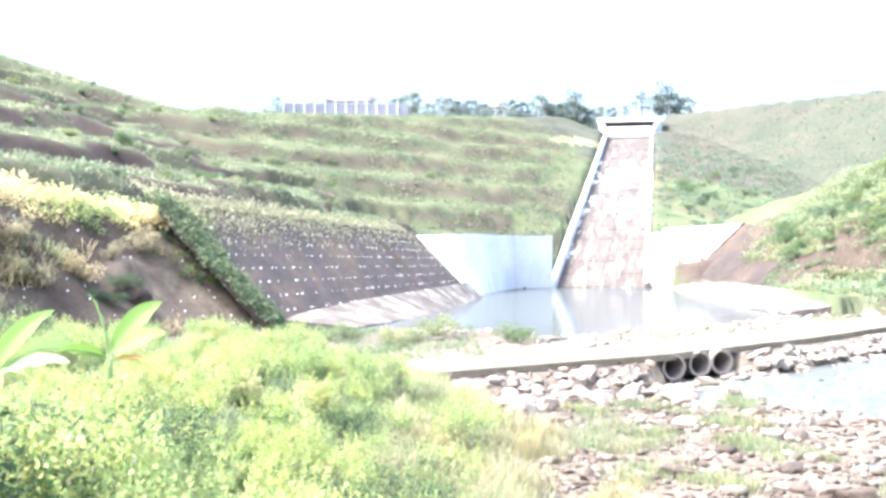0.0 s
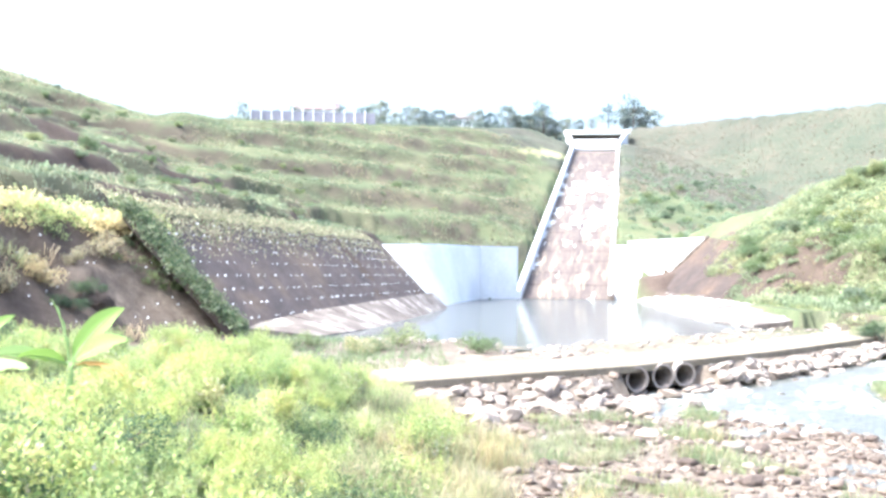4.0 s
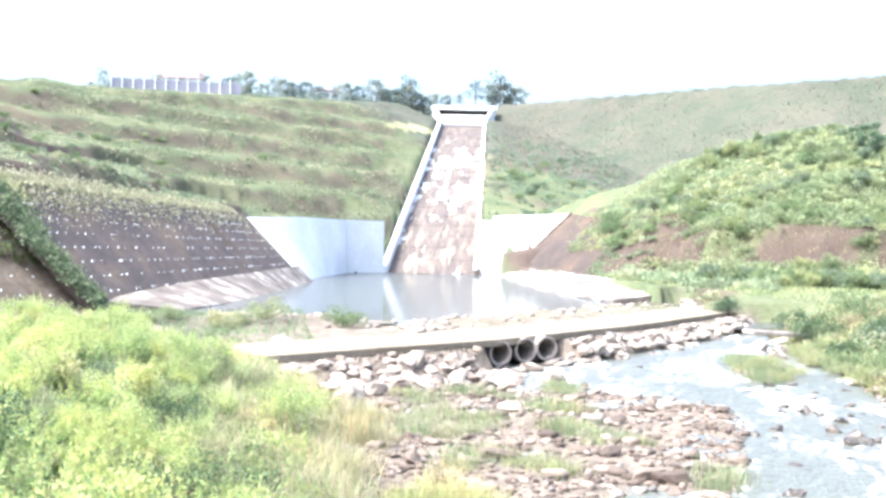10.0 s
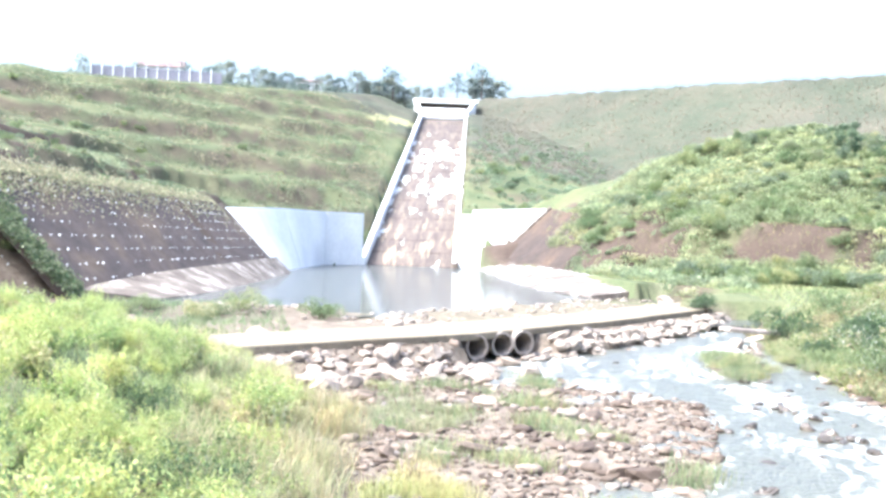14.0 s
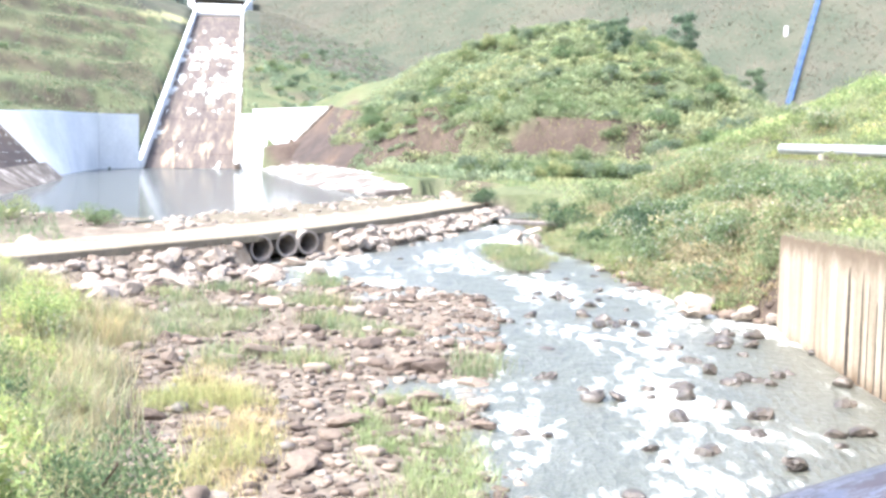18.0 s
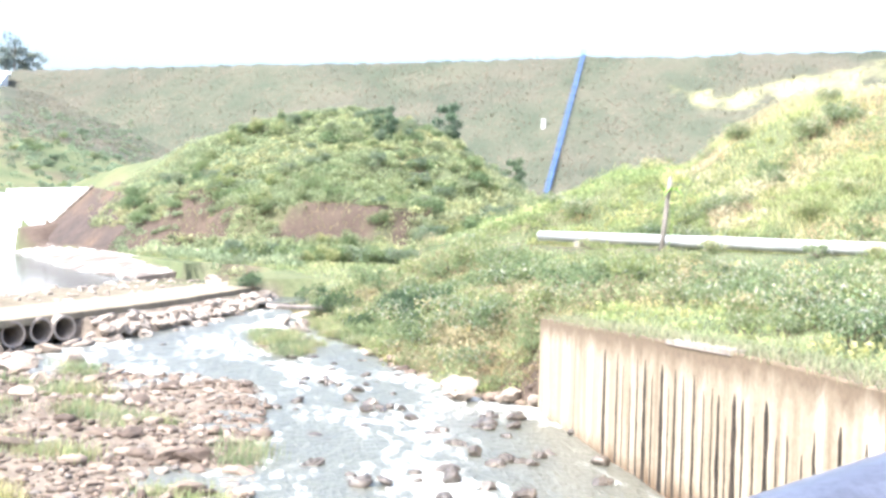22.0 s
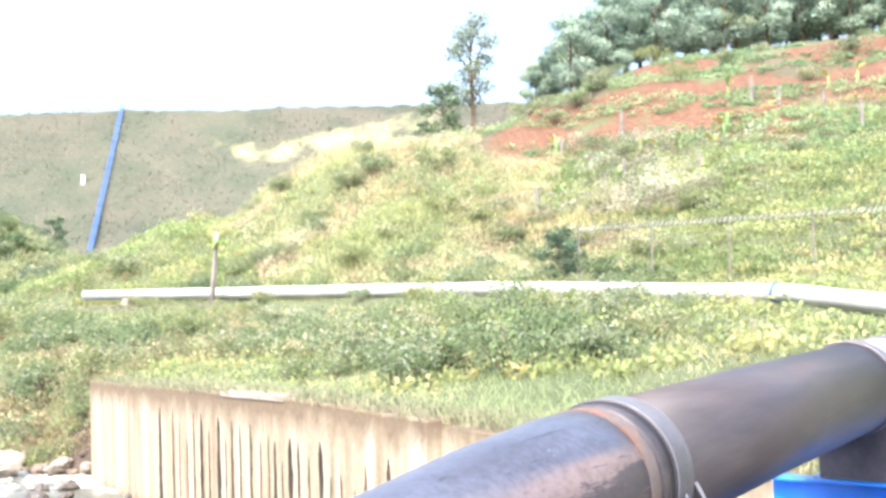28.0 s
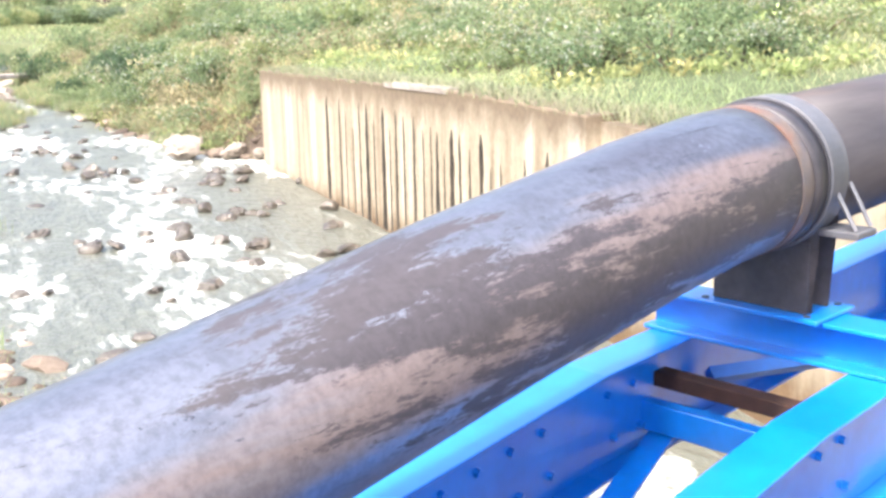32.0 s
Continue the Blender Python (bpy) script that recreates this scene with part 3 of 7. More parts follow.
def height(x, y):
    """Height of the ground at arrays x, y."""
    x, y = np.asarray(x, float), np.asarray(y, float)
    dist = np.hypot(x, y)
    az = np.degrees(np.arctan2(-x, y))
    rough = fnoise(x, y, 9, 3)
    xl, xr, xt = np.interp(y, *SHORE_L), np.interp(y, *SHORE_R), np.interp(y, *TOE_L)
    # river bed and gravel bar
    z = -0.02 + np.clip(xl - x, 0, 14) * 0.026 + 0.12 * fnoise(x, y, 2.5, 9) + np.clip(y - 30, 0, 40) * 0.006
    bed = (x > xl) & (x < xr)
    isle = np.exp(-((x - 19.7 - 0.25 * (y - 45.5)) / 1.2) ** 2 - ((y - 45.5) / 4.6) ** 2)
    z = np.where(bed, -0.35 + 0.15 * rough + 0.75 * isle, z)
    # left bank with its bushes
    d = xt - x
    bank = 0.35 + 2.0 * sstep(d / 5.5) + 0.012 * np.clip(d, 0, 60) + 0.22 * rough
    bank = np.where(y > 40, bank - 1.6 * sstep((y - 38) / 14) * sstep(d / 5.5), bank)
    z = np.where(d > 0, np.maximum(z, bank), z)
    z = np.maximum(z, 3.4 - 0.5 * np.clip(np.hypot(x + 3, y + 1) - 4.6, 0, 9))
    # right bank, wall, bench
    d = x - xr
    top = np.interp(y, [-20, 14, 27.4, 32, 60, 80], [3.3, 3.15, 2.65, 2.6, 1.6, 1.8])
    ramp_w = np.interp(y, [27.6, 30, 34, 45, 60], [1.2, 3.5, 6.0, 6.5, 5.0])
    lim = np.where(y > 54, sstep(1 - (y - 54) / 16), 1.0)
    rb = np.where(y < 27.6, -0.6 + (top + 0.6) * sstep((d - 0.45) / 0.5), (top + 0.5) * sstep(d / ramp_w) - 0.5)
    rb = rb + (np.clip(d - 2, 0, 40) * 0.085 * lim + 0.12 * rough * sstep((d - 1) / 2)) * (d > 1)
    shelf = np.interp(y, [-6, 6, 12, 20], [2.9, 3.45, 4.15, 4.5])
    rb = np.minimum(rb, np.maximum(shelf + 0.1 * rough, np.minimum(top, shelf)))
    dpipe = side_of(x, y, WHITE_PIPE)
    rb = np.where(d > np.where(y < 27.6, 2.5, 0.3), np.maximum(rb, (shelf - 0.2 * np.clip(-dpipe - 0.6, 0, 50) + 0.12 * rough) * lim * np.where(y < 27.6, 1.0, sstep((d - 0.3) / 8.5))), rb)
    z = np.where(d > 0, np.maximum(rb, np.where(d > 6, 1.2, -9)), z)
    # pool basin and flats before it
    basin = (side_of(x, y, FOOT_L) < 1.0) & (y > 50) & (x < 36)
    front = np.interp(x, [-12, -3, 9.4, 18.6, 31, 40], [70, 71.5, 68, 77, 90, 97])
    inpool = basin & (y > front) & (y < 176) & (x < np.interp(y, [90, 151, 176], [30.5, 34, 34]))
    flat = 0.75 + 0.25 * fnoise(x, y, 6, 21)
    mid = (side_of(x, y, ROAD) > 0) & (y < front + 1) & (x > -14) & (x < 34) & (x < xr + 4)
    z = np.where(mid & (y > 34), np.where(d > 0, z, flat), z)
    z = np.where(inpool, -0.6, z)
    dr = np.abs(side_of(x, y, ROAD))
    z = np.where((dr < 3.4) & (x > -11) & (x < 30), np.maximum(z, np.minimum(ROAD_Z - 0.3, ROAD_Z - 0.3 - (dr - 2.0) * 0.45)), z)
    ca, co = (x - 9.9) * 0.69 + (y - 47.6) * 0.72, (x - 9.9) * 0.72 - (y - 47.6) * 0.69
    z = np.where((ca > -1.9 - 2.0 * np.clip(co, 0, 1.3)) & (ca < 3.5) & (co > -1.0) & (co < 4.5), np.minimum(z, 0.12), z)
    # left slopes: cut face, berm, terraced hillside
    s = side_of(x, y, FOOT_L)
    hill_up = np.clip(y - 176, 0, 190) * 0.225
    face = 0.6 + np.clip(s, 0, 7.4) * 1.0
    behind = ((x - 3.8) * 0.218 + (y - 131.4) * 0.976) > 0
    run = 7.4 * np.clip((171 - y) / 40, 0, 1) + 0.9
    face = np.where(behind, -0.6 + np.clip((s - 1.0) / run, 0, 1) * 8.2, face)
    up_face = np.clip((s + 0.5 * fnoise(x, y, 5, 33)) / 8.6, 0, 1)
    steep = 0.6 + np.interp(y, [28, 40, 52, 62, 74], [12.8, 12.3, 11.2, 9.0, 7.3]) * (0.7 * up_face + 0.3 * sstep(up_face))
    wst = sstep((77 - y) / 7)
    face = face * (1 - wst) + steep * wst
    ter = np.clip(s - 10, 0, 400) * 0.36
    fr = terrace_phase(x, y, s)
    ter = ter + (4.2 * (0.3 * np.minimum(fr / 0.62, 1) + 0.7 * sstep((fr - 0.62) / 0.3) - fr)) * sstep(s / 14) + 0.8 * fnoise(x, y, 30, 5) * sstep((s - 10) / 20)
    hz_ = np.where(y > 172, np.maximum(face + ter, chute_z(y) + 2.2 + np.clip(s - 2, 0, 400) * 0.3) - np.where(s < 1.0, 0.8, 0), face + ter)
    hz_ = hz_ + np.where(y > 176, 0.8 * np.sin(hz_ * 1.1 + rough), 0.0) * sstep((s - 3) / 5)
    cap = 5 + dist * np.tan(np.radians(np.interp(az, *SKY_L))) - 0.35 + 0.18 * fnoise(x, y, 16, 11)
    wild = (s > 0) & (y < 73)
    hz_ = hz_ + np.where(wild, (1.1 * fnoise(x, y, 7, 31) + 0.45 * fnoise(x, y, 2.4, 32)) * sstep(s / 4) * sstep((74 - y) / 8), 0)
    z = np.where((s > 0) & (x < 60), np.maximum(np.minimum(hz_, np.maximum(cap, 7.0)), np.where(s < 3, -9, 0.6)), z)
    # right of the chute, the mound and the flats
    far = (s <= 0) & (y > 70) & ~inpool & ~mid
    zr = 1.6 + 0.4 * fnoise(x, y, 20, 41) + np.clip(y - 80, 0, 60) * 0.01
    right_face = np.clip((x - np.interp(y, [90, 151, 176], [32.0, 34.6, 34.6])) * 1.0, 0, 8.6) * sstep((y - 112) / 8) * sstep((62 - x) / 16)
    zr = np.maximum(zr, 0.6 + right_face)
    zr = np.where(x > xr + 3, np.maximum(zr, z * sstep(1 - (y - 70) / 30)), zr)
    mound = np.where((y > 80) & (x > 30) & (y < 230), mound_z(x, y), -9)
    zr = np.maximum(zr, mound)
    side = np.where(y > 172, chute_z(y) + 2.0 - np.clip(chute_off(x, y) - 8, 0, 300) * 0.12, -9)
    side = np.where((y <= 176) & (chute_off(x, y) < 22), np.minimum(np.maximum(side, 8.0), np.where((x - 30.2) * 0.76 + (y - 174.8) > 1.5, 8.0, -9)), side)
    zr = np.maximum(zr, side)
    z = np.where(far & (x > 14), np.maximum(zr, np.where(x < xr, -9, -9)), z)
    # the chute's own bed
    ch = chute_off(x, y)
    z = np.where((np.abs(ch) < 7.4) & (y > 171) & (y < 366), chute_z(y) - 3.6, z)
    # hill above the white pipe
    wz = sstep((-az - 50) / 9)
    dq = np.clip(dpipe - 0.8, 0, 400)
    hr = np.where(dpipe > 0.8, 4.25 + dq * 0.6 * (1 - wz) + (np.minimum(dq, 8) * 0.12 + np.clip(dq - 8, 0, 400) * 0.5) * wz + (0.8 * fnoise(x, y, 14, 61) + 0.75 * fnoise(x, y, 5.5, 62, 2)) * sstep(dpipe / 8) + 0.3 * rough, -9)
    capr = 5 + dist * np.tan(np.radians(np.interp(-az, *SKY_R))) - 0.4 + 0.4 * fnoise(x, y, 10, 71)
    z = np.where((dpipe > 0.8) & (-az > 30) & (-az < 130), np.maximum(z, np.minimum(hr, np.minimum(capr, 40))), z)
    # dam
    p = x * math.sin(radians(50)) + y * math.cos(radians(50))
    q = -x * math.cos(radians(50)) + y * math.sin(radians(50))
    dam = np.where(p < DAM_P + 9, np.minimum(DAM_Z, DAM_Z - (DAM_P - p) / DAM_SLOPE), DAM_Z - (p - DAM_P - 9) / 2.0) + 0.35 * fnoise(x, y, 12, 81)
    z = np.where((s <= -13) & (q < 262), np.maximum(z, dam), z)
    # beyond the crests the land falls away
    z = np.where(dist > 470, np.minimum(z, 40 - (dist - 470) * 0.12), z)
    return np.maximum(z, -30)


def cover(x, y, z):
    """Masks: gravel, bare earth, red earth, pale patches."""
    xl, xr, xt = np.interp(y, *SHORE_L), np.interp(y, *SHORE_R), np.interp(y, *TOE_L)
    n = fnoise(x, y, 5, 91)
    bar = sstep((x - xt + 0.8 + n) / 1.6) * sstep((xr + 0.3 - x) / 0.6) * (y < 62)
    front = (side_of(x, y, ROAD) > -3) & (y < 80) & (x > -4) & (x < 34) & (z < 1.6)
    gravel = np.maximum(np.maximum(bar, front * 0.8), 0.75 * sstep((1.15 + 0.2 * n - np.hypot((x - 42) / 9, (y - 91) / 5)) / 0.3))
    s = side_of(x, y, FOOT_L)
    gravel = np.where((s > -1) & (s < 8) & (y <= 72) & (y > 36), np.clip(0.42 + 0.3 * fnoise(x, y, 4, 90), 0, .75), gravel)
    earth = sstep((fnoise(x, y, 11, 93) - 0.1) / 0.5) * 0.75 * (dist_mask(x, y))
    dd, aa = np.hypot(x, y), np.degrees(np.arctan2(x, y))
    earth = np.where((dd > 100) & (dd < 200) & (aa > 14) & (aa < 39) & (s < -10), np.where((z > 3.4) & (z < 8.2) & (dd < 140), sstep((fnoise(x, y, 9, 93) - 0.05) / 0.3), 0.0), earth)
    earth = np.where((s > 0) & (s < 8) & (y > 66) & (y < 134), 1.0, earth)
    earth = np.where((s > -1) & (s < 8) & (y <= 72), 1.0, earth)
    pd = x * .766 + y * .643
    earth = np.where((pd > 224) & (s < -10), 0.3 + 0.4 * sstep(fnoise(x, y, 25, 95) + 0.5), earth)
    earth = np.where((s <= 0) & (x > 34) & (x < 47) & (y > 110) & (y < 170) & (z > 1.9), 1.0, earth)
    az = -np.degrees(np.arctan2(-x, y))
    el = np.degrees(np.arctan2(z - 5, np.hypot(x, y)))
    red = sstep((fnoise(x, y, 6, 97) + 0.1 + 0.4 * np.sin(z * 2.1)) / 0.3) * sstep((el - 5.9 - 0.5 * fnoise(x, y, 12, 98)) / 0.6) * sstep((az - 54) / 2) * (np.hypot(x, y) < 200)
    # fourth mask: a ragged pale yellow patch high on the dam face
    dry = 1.0 - np.abs((el - 6.9 - 0.15 * np.clip(az - 45.5, 0, 9)) / 0.8) ** 2 - ((az - 46.6) / 7.6) ** 4 + 0.6 * fnoise(x, y, 16, 99) + 0.5 * fnoise(x, y, 5, 89)
    dry = 0.95 * sstep((dry + 0.15) / 1.5) * ((np.hypot(x, y) > 230) & (x > 150))
    dry2 = ((x - 27.6 - 0.186 * (y - 175)) > -24) & (np.abs(z - 37 - 0.0 * x) < 1.6) & (x < 45) & (x > 22) & (y > 300)
    d = x - xr
    earth = np.where((y > 27.4) & (y < 62) & (d > 0) & (d < 1.8 + 0.8 * n), 1.0, earth)
    return gravel, earth, red, np.maximum(dry, 0.8 * dry2)


def dist_mask(x, y):
    return sstep((np.hypot(x, y) - 40) / 30)


def axis(lo, hi, fine_lo, fine_hi, fine, grow):
    mid = list(np.arange(fine_lo, fine_hi, fine))
    step, v = fine, fine_hi
    while v < hi:
        mid.append(v)
        step = min(step * grow, 30)
        v += step
    step, v, low = fine, fine_lo, []
    while v > lo:
        step = min(step * grow, 30)
        v -= step
        low.append(v)
    return np.array(low[::-1] + mid)


gx = axis(-2500, 2500, -14, 42, 0.4, 1.02)
gy = axis(-2000, 3500, 3, 72, 0.4, 1.016)
GX, GY = np.meshgrid(gx, gy)
GZ = height(GX, GY)
nx, ny = len(gx), len(gy)
idx = np.arange(nx * ny).reshape(ny, nx)
quads = np.stack([idx[:-1, :-1], idx[:-1, 1:], idx[1:, 1:], idx[1:, :-1]], -1).reshape(-1, 4)
me = bpy.data.meshes.new("ground")
me.vertices.add(nx * ny)
me.vertices.foreach_set("co", np.stack([GX, GY, GZ], -1).ravel())
me.loops.add(quads.size)
me.loops.foreach_set("vertex_index", quads.ravel())
me.polygons.add(len(quads))
me.polygons.foreach_set("loop_start", np.arange(0, quads.size, 4))
me.polygons.foreach_set("use_smooth", np.ones(len(quads), bool))
me.update(calc_edges=True)
slope = np.hypot(np.gradient(GZ, gx, axis=1), np.gradient(GZ, gy, axis=0)).ravel()
g, e_, r_, dry_ = cover(GX.ravel(), GY.ravel(), GZ.ravel())
hill_s = side_of(GX.ravel(), GY.ravel(), FOOT_L)
e_ = np.where(GY.ravel() > 172, .8, 1.0) * np.where((hill_s > 9) & (GY.ravel() > 40), np.clip(sstep((slope - 0.45) / 0.25) * (0.5 + 0.5 * sstep((0.3 - fnoise(GX.ravel(), GY.ravel(), 14, 305)) / 0.4)) + e_ * 0.2, 0, 1), e_)
col = me.color_attributes.new("cover", "FLOAT_COLOR", "POINT")
col.data.foreach_set("color", np.stack([g, e_, r_, dry_], -1).ravel())
me.materials.append(M_GROUND)
ground = tagged(new("ground", me), "grassy valley ground with gravel bar and terraced earth slopes", "ground", kind="structure")

# ---- water ----
ws, rows_y = [], np.arange(-50, 66, 0.4)
for yy in rows_y:
    a, b = np.interp(yy, *SHORE_L) - 5.0, np.interp(yy, *SHORE_R) + 0.4
    for k in range(25):
        xx = a + (b - a) * k / 24
        zz = np.clip(yy - 30, 0, 40) * 0.008 + 0.035 * float(vnoise(np.array(xx), np.array(yy), 0.9, 5)) + 0.02 * float(vnoise(np.array(xx), np.array(yy), 0.45, 6))
        ws.append((xx, yy, zz))
wf = [(i * 25 + k, i * 25 + k + 1, i * 25 + k + 26, i * 25 + k + 25) for i in range(len(rows_y) - 1) for k in range(24)]
tagged(link_mesh("river_water", ws, wf, M_WATER, smooth=True), "shallow fast grey-green river with white riffles", "river", kind="structure")
tagged(link_mesh("pool_water", [(-16, 64, 0.6), (36, 64, 0.6), (38, 178, 0.6), (-6, 178, 0.6)], [(0, 1, 2, 3)], M_POOL), "still brown stilling pool reflecting the spillway", "water", kind="structure")


# ---- spillway ----
spill = empty("spillway")
tagged(spill, "long stained concrete spillway chute with white headwalls above a pool", "spillway", kind="structure")
ax = CHUTE_B - CHUTE_A
hz_dir = Vector((ax.x, ax.y, 0)).normalized()
rt = Vector((hz_dir.y, -hz_dir.x, 0))
UP = Vector((0, 0, 1))
W = 6.6


def on_chute(u, t, dz=0.0):
    return CHUTE_A + ax * t + rt * u + UP * dz


def prism(name, ring_a, ring_b, material, parent, label=""):
    bm = bmesh.new()
    bm_loft(bm, [ring_a, ring_b])
    return part(name, bm, material, parent, label)


prism("chute_bed", [on_chute(-W, -0.03, -0.5), on_chute(W, -0.03, -0.5), on_chute(W, -0.03, -1.6), on_chute(-W, -0.03, -1.6)],
      [on_chute(-W, 1, -0.5), on_chute(W, 1, -0.5), on_chute(W, 1, -1.6), on_chute(-W, 1, -1.6)], M_CHUTE, spill)
rng = random.Random(4)
for j in range(22):
    for i in range(6):
        u0, u1 = -W + i * W / 3 + 0.03, -W + (i + 1) * W / 3 - 0.03
        t0, t1 = -0.03 + j * 1.03 / 22, -0.03 + (j + 1) * 1.03 / 22 - 0.001
        dz = -0.42 + rng.uniform(-0.03, 0.03)
        flaked = rng.random() < (0.1 if 8 <= j <= 13 and i > 0 else 0.0)
        prism("panel", [on_chute(u0, t0, dz), on_chute(u1, t0, dz), on_chute(u1, t0, dz - 0.3), on_chute(u0, t0, dz - 0.3)],
              [on_chute(u0, t1, dz), on_chute(u1, t1, dz), on_chute(u1, t1, dz - 0.3), on_chute(u0, t1, dz - 0.3)], M_FLAKED if flaked else M_CHUTE, spill)
for sgn, h in ((-1, 1.4), (1, 1.2)):
    a, b = W * sgn, (W + 0.8) * sgn
    prism("chute_wall", [on_chute(u, -0.005, z) for u, z in ((a, -1.5), (a, h), (b, h), (b, -1.5))],
          [on_chute(u, 1, z) for u, z in ((a, -1.5), (a, h), (b, h), (b, -1.5))], M_WHITE if sgn < 0 else M_CHUTE, spill)
    c, d = (W - 0.05) * sgn, (W + 0.5) * sgn
    prism("coping", [on_chute(u, -0.005, z) for u, z in ((c, h), (c, h + 0.22), (d, h + 0.22), (d, h))],
          [on_chute(u, 1, z) for u, z in ((c, h), (c, h + 0.22), (d, h + 0.22), (d, h))], M_WHITE, spill, "white painted coping")


def wall_panel(name, a, b, c, d, thick, material, parent):
    """A standing, gently warped panel with corners a b (foot) c d (top)."""
    a, b, c, d = (Vector(v) for v in (a, b, c, d))
    nrm = (b - a).cross(d - a).normalized()
    bm, nu, nv = bmesh.new(), 10, 5
    for back in (0, 1):
        g = [[bm.verts.new(a.lerp(b, i / nu).lerp(d.lerp(c, i / nu), k / nv) - nrm * thick * back) for k in range(nv + 1)] for i in range(nu + 1)]
        for i in range(nu):
            for k in range(nv):
                bm.faces.new((g[i][k], g[i + 1][k], g[i + 1][k + 1], g[i][k + 1]))
        ring = [g[i][0] for i in range(nu)] + [g[nu][k] for k in range(nv)] + [g[i][nv] for i in range(nu, 0, -1)] + [g[0][k] for k in range(nv, 0, -1)]
        if back:
            for i in range(len(ring)):
                bm.faces.new((first[i], first[(i + 1) % len(ring)], ring[(i + 1) % len(ring)], ring[i]))
        first = ring
    bmesh.ops.recalc_face_normals(bm, faces=bm.faces)
    return part(name, bm, material, parent)


wall_panel("headwall", (3.8, 131.4, -.5), (6.9, 150, -.5), (4.0, 150, 8.1), (-3.2, 133, 7.6), 0.6, M_WHITE, spill)
wall_panel("headwall", (6.95, 150.05, -.5), (10.85, 171, -.5), (10.85, 171, 8.3), (4.05, 150.05, 8.1), 0.6, M_WHITE, spill)
wall_panel("headwall", (10.9, 171.05, -.5), (16.6, 175.1, -.5), (16.6, 175.1, 8.35), (10.9, 171.05, 8.3), 0.6, M_WHITE, spill)
wall_panel("headwall", (30.6, 174.8, -.5), (32.6, 173.0, -.5), (32.6, 173.0, 8.75), (30.6, 174.8, 8.7), 0.6, M_WHITE, spill)
wall_panel("headwall", (32.65, 172.95, -.5), (34.2, 171.6, -.5), (42.4, 165.5, 9.9), (32.65, 172.95, 9.4), 0.6, M_WHITE, spill)
# sloping edge beams where the headwalls meet the cut slopes
part("edge_beam", tube([(3.6, 131.0, 0.3), (-3.5, 132.6, 7.8)], 0.38, 4), M_APRON, spill)
part("edge_beam", tube([(34.3, 171.2, 0.3), (42.6, 165.1, 10.0)], 0.38, 4), M_APRON, spill)
# weir and crest bridge
tip = CHUTE_B
part("weir_sill", tube([tip - rt * 7.4 + UP * 0.4, tip + rt * 7.4 + UP * 0.4], 1.0, 8), M_WHITE, spill)
prism("weir_slope", [on_chute(-W, 1, -0.4), on_chute(W, 1, -0.4), on_chute(W, 1, 1.4), on_chute(-W, 1, 1.4)],
      [on_chute(-W, 1.015, 0.5), on_chute(W, 1.015, 0.5), on_chute(W, 1.015, 2.8), on_chute(-W, 1.015, 2.8)], M_WHITE, spill)
b0 = tip + hz_dir * 16
for sgn in (-1, 1):
    prism("flared_wall", [tip + rt * (6.6 * sgn) + UP * z + rt * (w * sgn) for z, w in ((0, 0), (2.2, 0), (2.2, 0.9), (0, 0.9))],
          [b0 + rt * (9.0 * sgn) + UP * z + rt * (w * sgn) for z, w in ((-1, 0), (7.6, 0), (7.6, 0.9), (-1, 0.9))], M_WHITE, spill)
prism("bridge_deck", [b0 - rt * 10.5 + UP * z + hz_dir * k for z, k in ((6.6, 0), (7.9, 0), (7.9, 5), (6.6, 5))],
      [b0 + rt * 10.5 + UP * z + hz_dir * k for z, k in ((6.6, 0), (7.9, 0), (7.9, 5), (6.6, 5))], M_WHITE, spill, "white bridge deck")
prism("gate_wall", [b0 - rt * 9 + UP * z + hz_dir * k for z, k in ((-1, 4), (6.6, 4), (6.6, 5), (-1, 5))],
      [b0 + rt * 9 + UP * z + hz_dir * k for z, k in ((-1, 4), (6.6, 4), (6.6, 5), (-1, 5))], M_CHUTE, spill)
prism("banner", [b0 - rt * 5.2 + UP * z + hz_dir * k for z, k in ((2.6, 3.7), (5.0, 3.7), (5.0, 3.8), (2.6, 3.8))],
      [b0 + rt * 6.4 + UP * z + hz_dir * k for z, k in ((2.6, 3.7), (5.0, 3.7), (5.0, 3.8), (2.6, 3.8))], M_WHITE, spill, "white banner with red bars")
for k in range(9):
    u = -4.4 + k * 1.15
    prism("banner_bar", [b0 + rt * u + UP * z + hz_dir * d for z, d in ((3.1, 3.62), (4.5, 3.62), (4.5, 3.69), (3.1, 3.69))],
          [b0 + rt * (u + 0.75) + UP * z + hz_dir * d for z, d in ((3.1, 3.62), (4.5, 3.62), (4.5, 3.69), (3.1, 3.69))], M_RED, spill)

# ---- pool linings ----
def lining(name, foot, top, n, label, material):
    """Sloping concrete lining in bays along a pool edge."""
    th = empty(name)
    tagged(th, label, "lining", kind="structure")
    for k in range(n):
        def at(line, t):
            ys = [p[1] for p in line]
            q = line[0][1] + (line[-1][1] - line[0][1]) * t
            if ys[0] > ys[-1]:
                ys, src = ys[::-1], line[::-1]
            else:
                src = line
            return Vector([float(np.interp(q, ys, [p[c] for p in src])) for c in range(3)])
        t0, t1 = k / n, (k + 1) / n - 0.004
        a, b, c, d = at(foot, t0), at(foot, t1), at(top, t1), at(top, t0)
        bm = bmesh.new()
        bm_loft(bm, [[v + Vector((0, 0, 0.22)) for v in (a, b, c, d)], [v + Vector((0, 0, -0.8)) for v in (a, b, c, d)]])
        part("bay", bm, material, th)
    return th


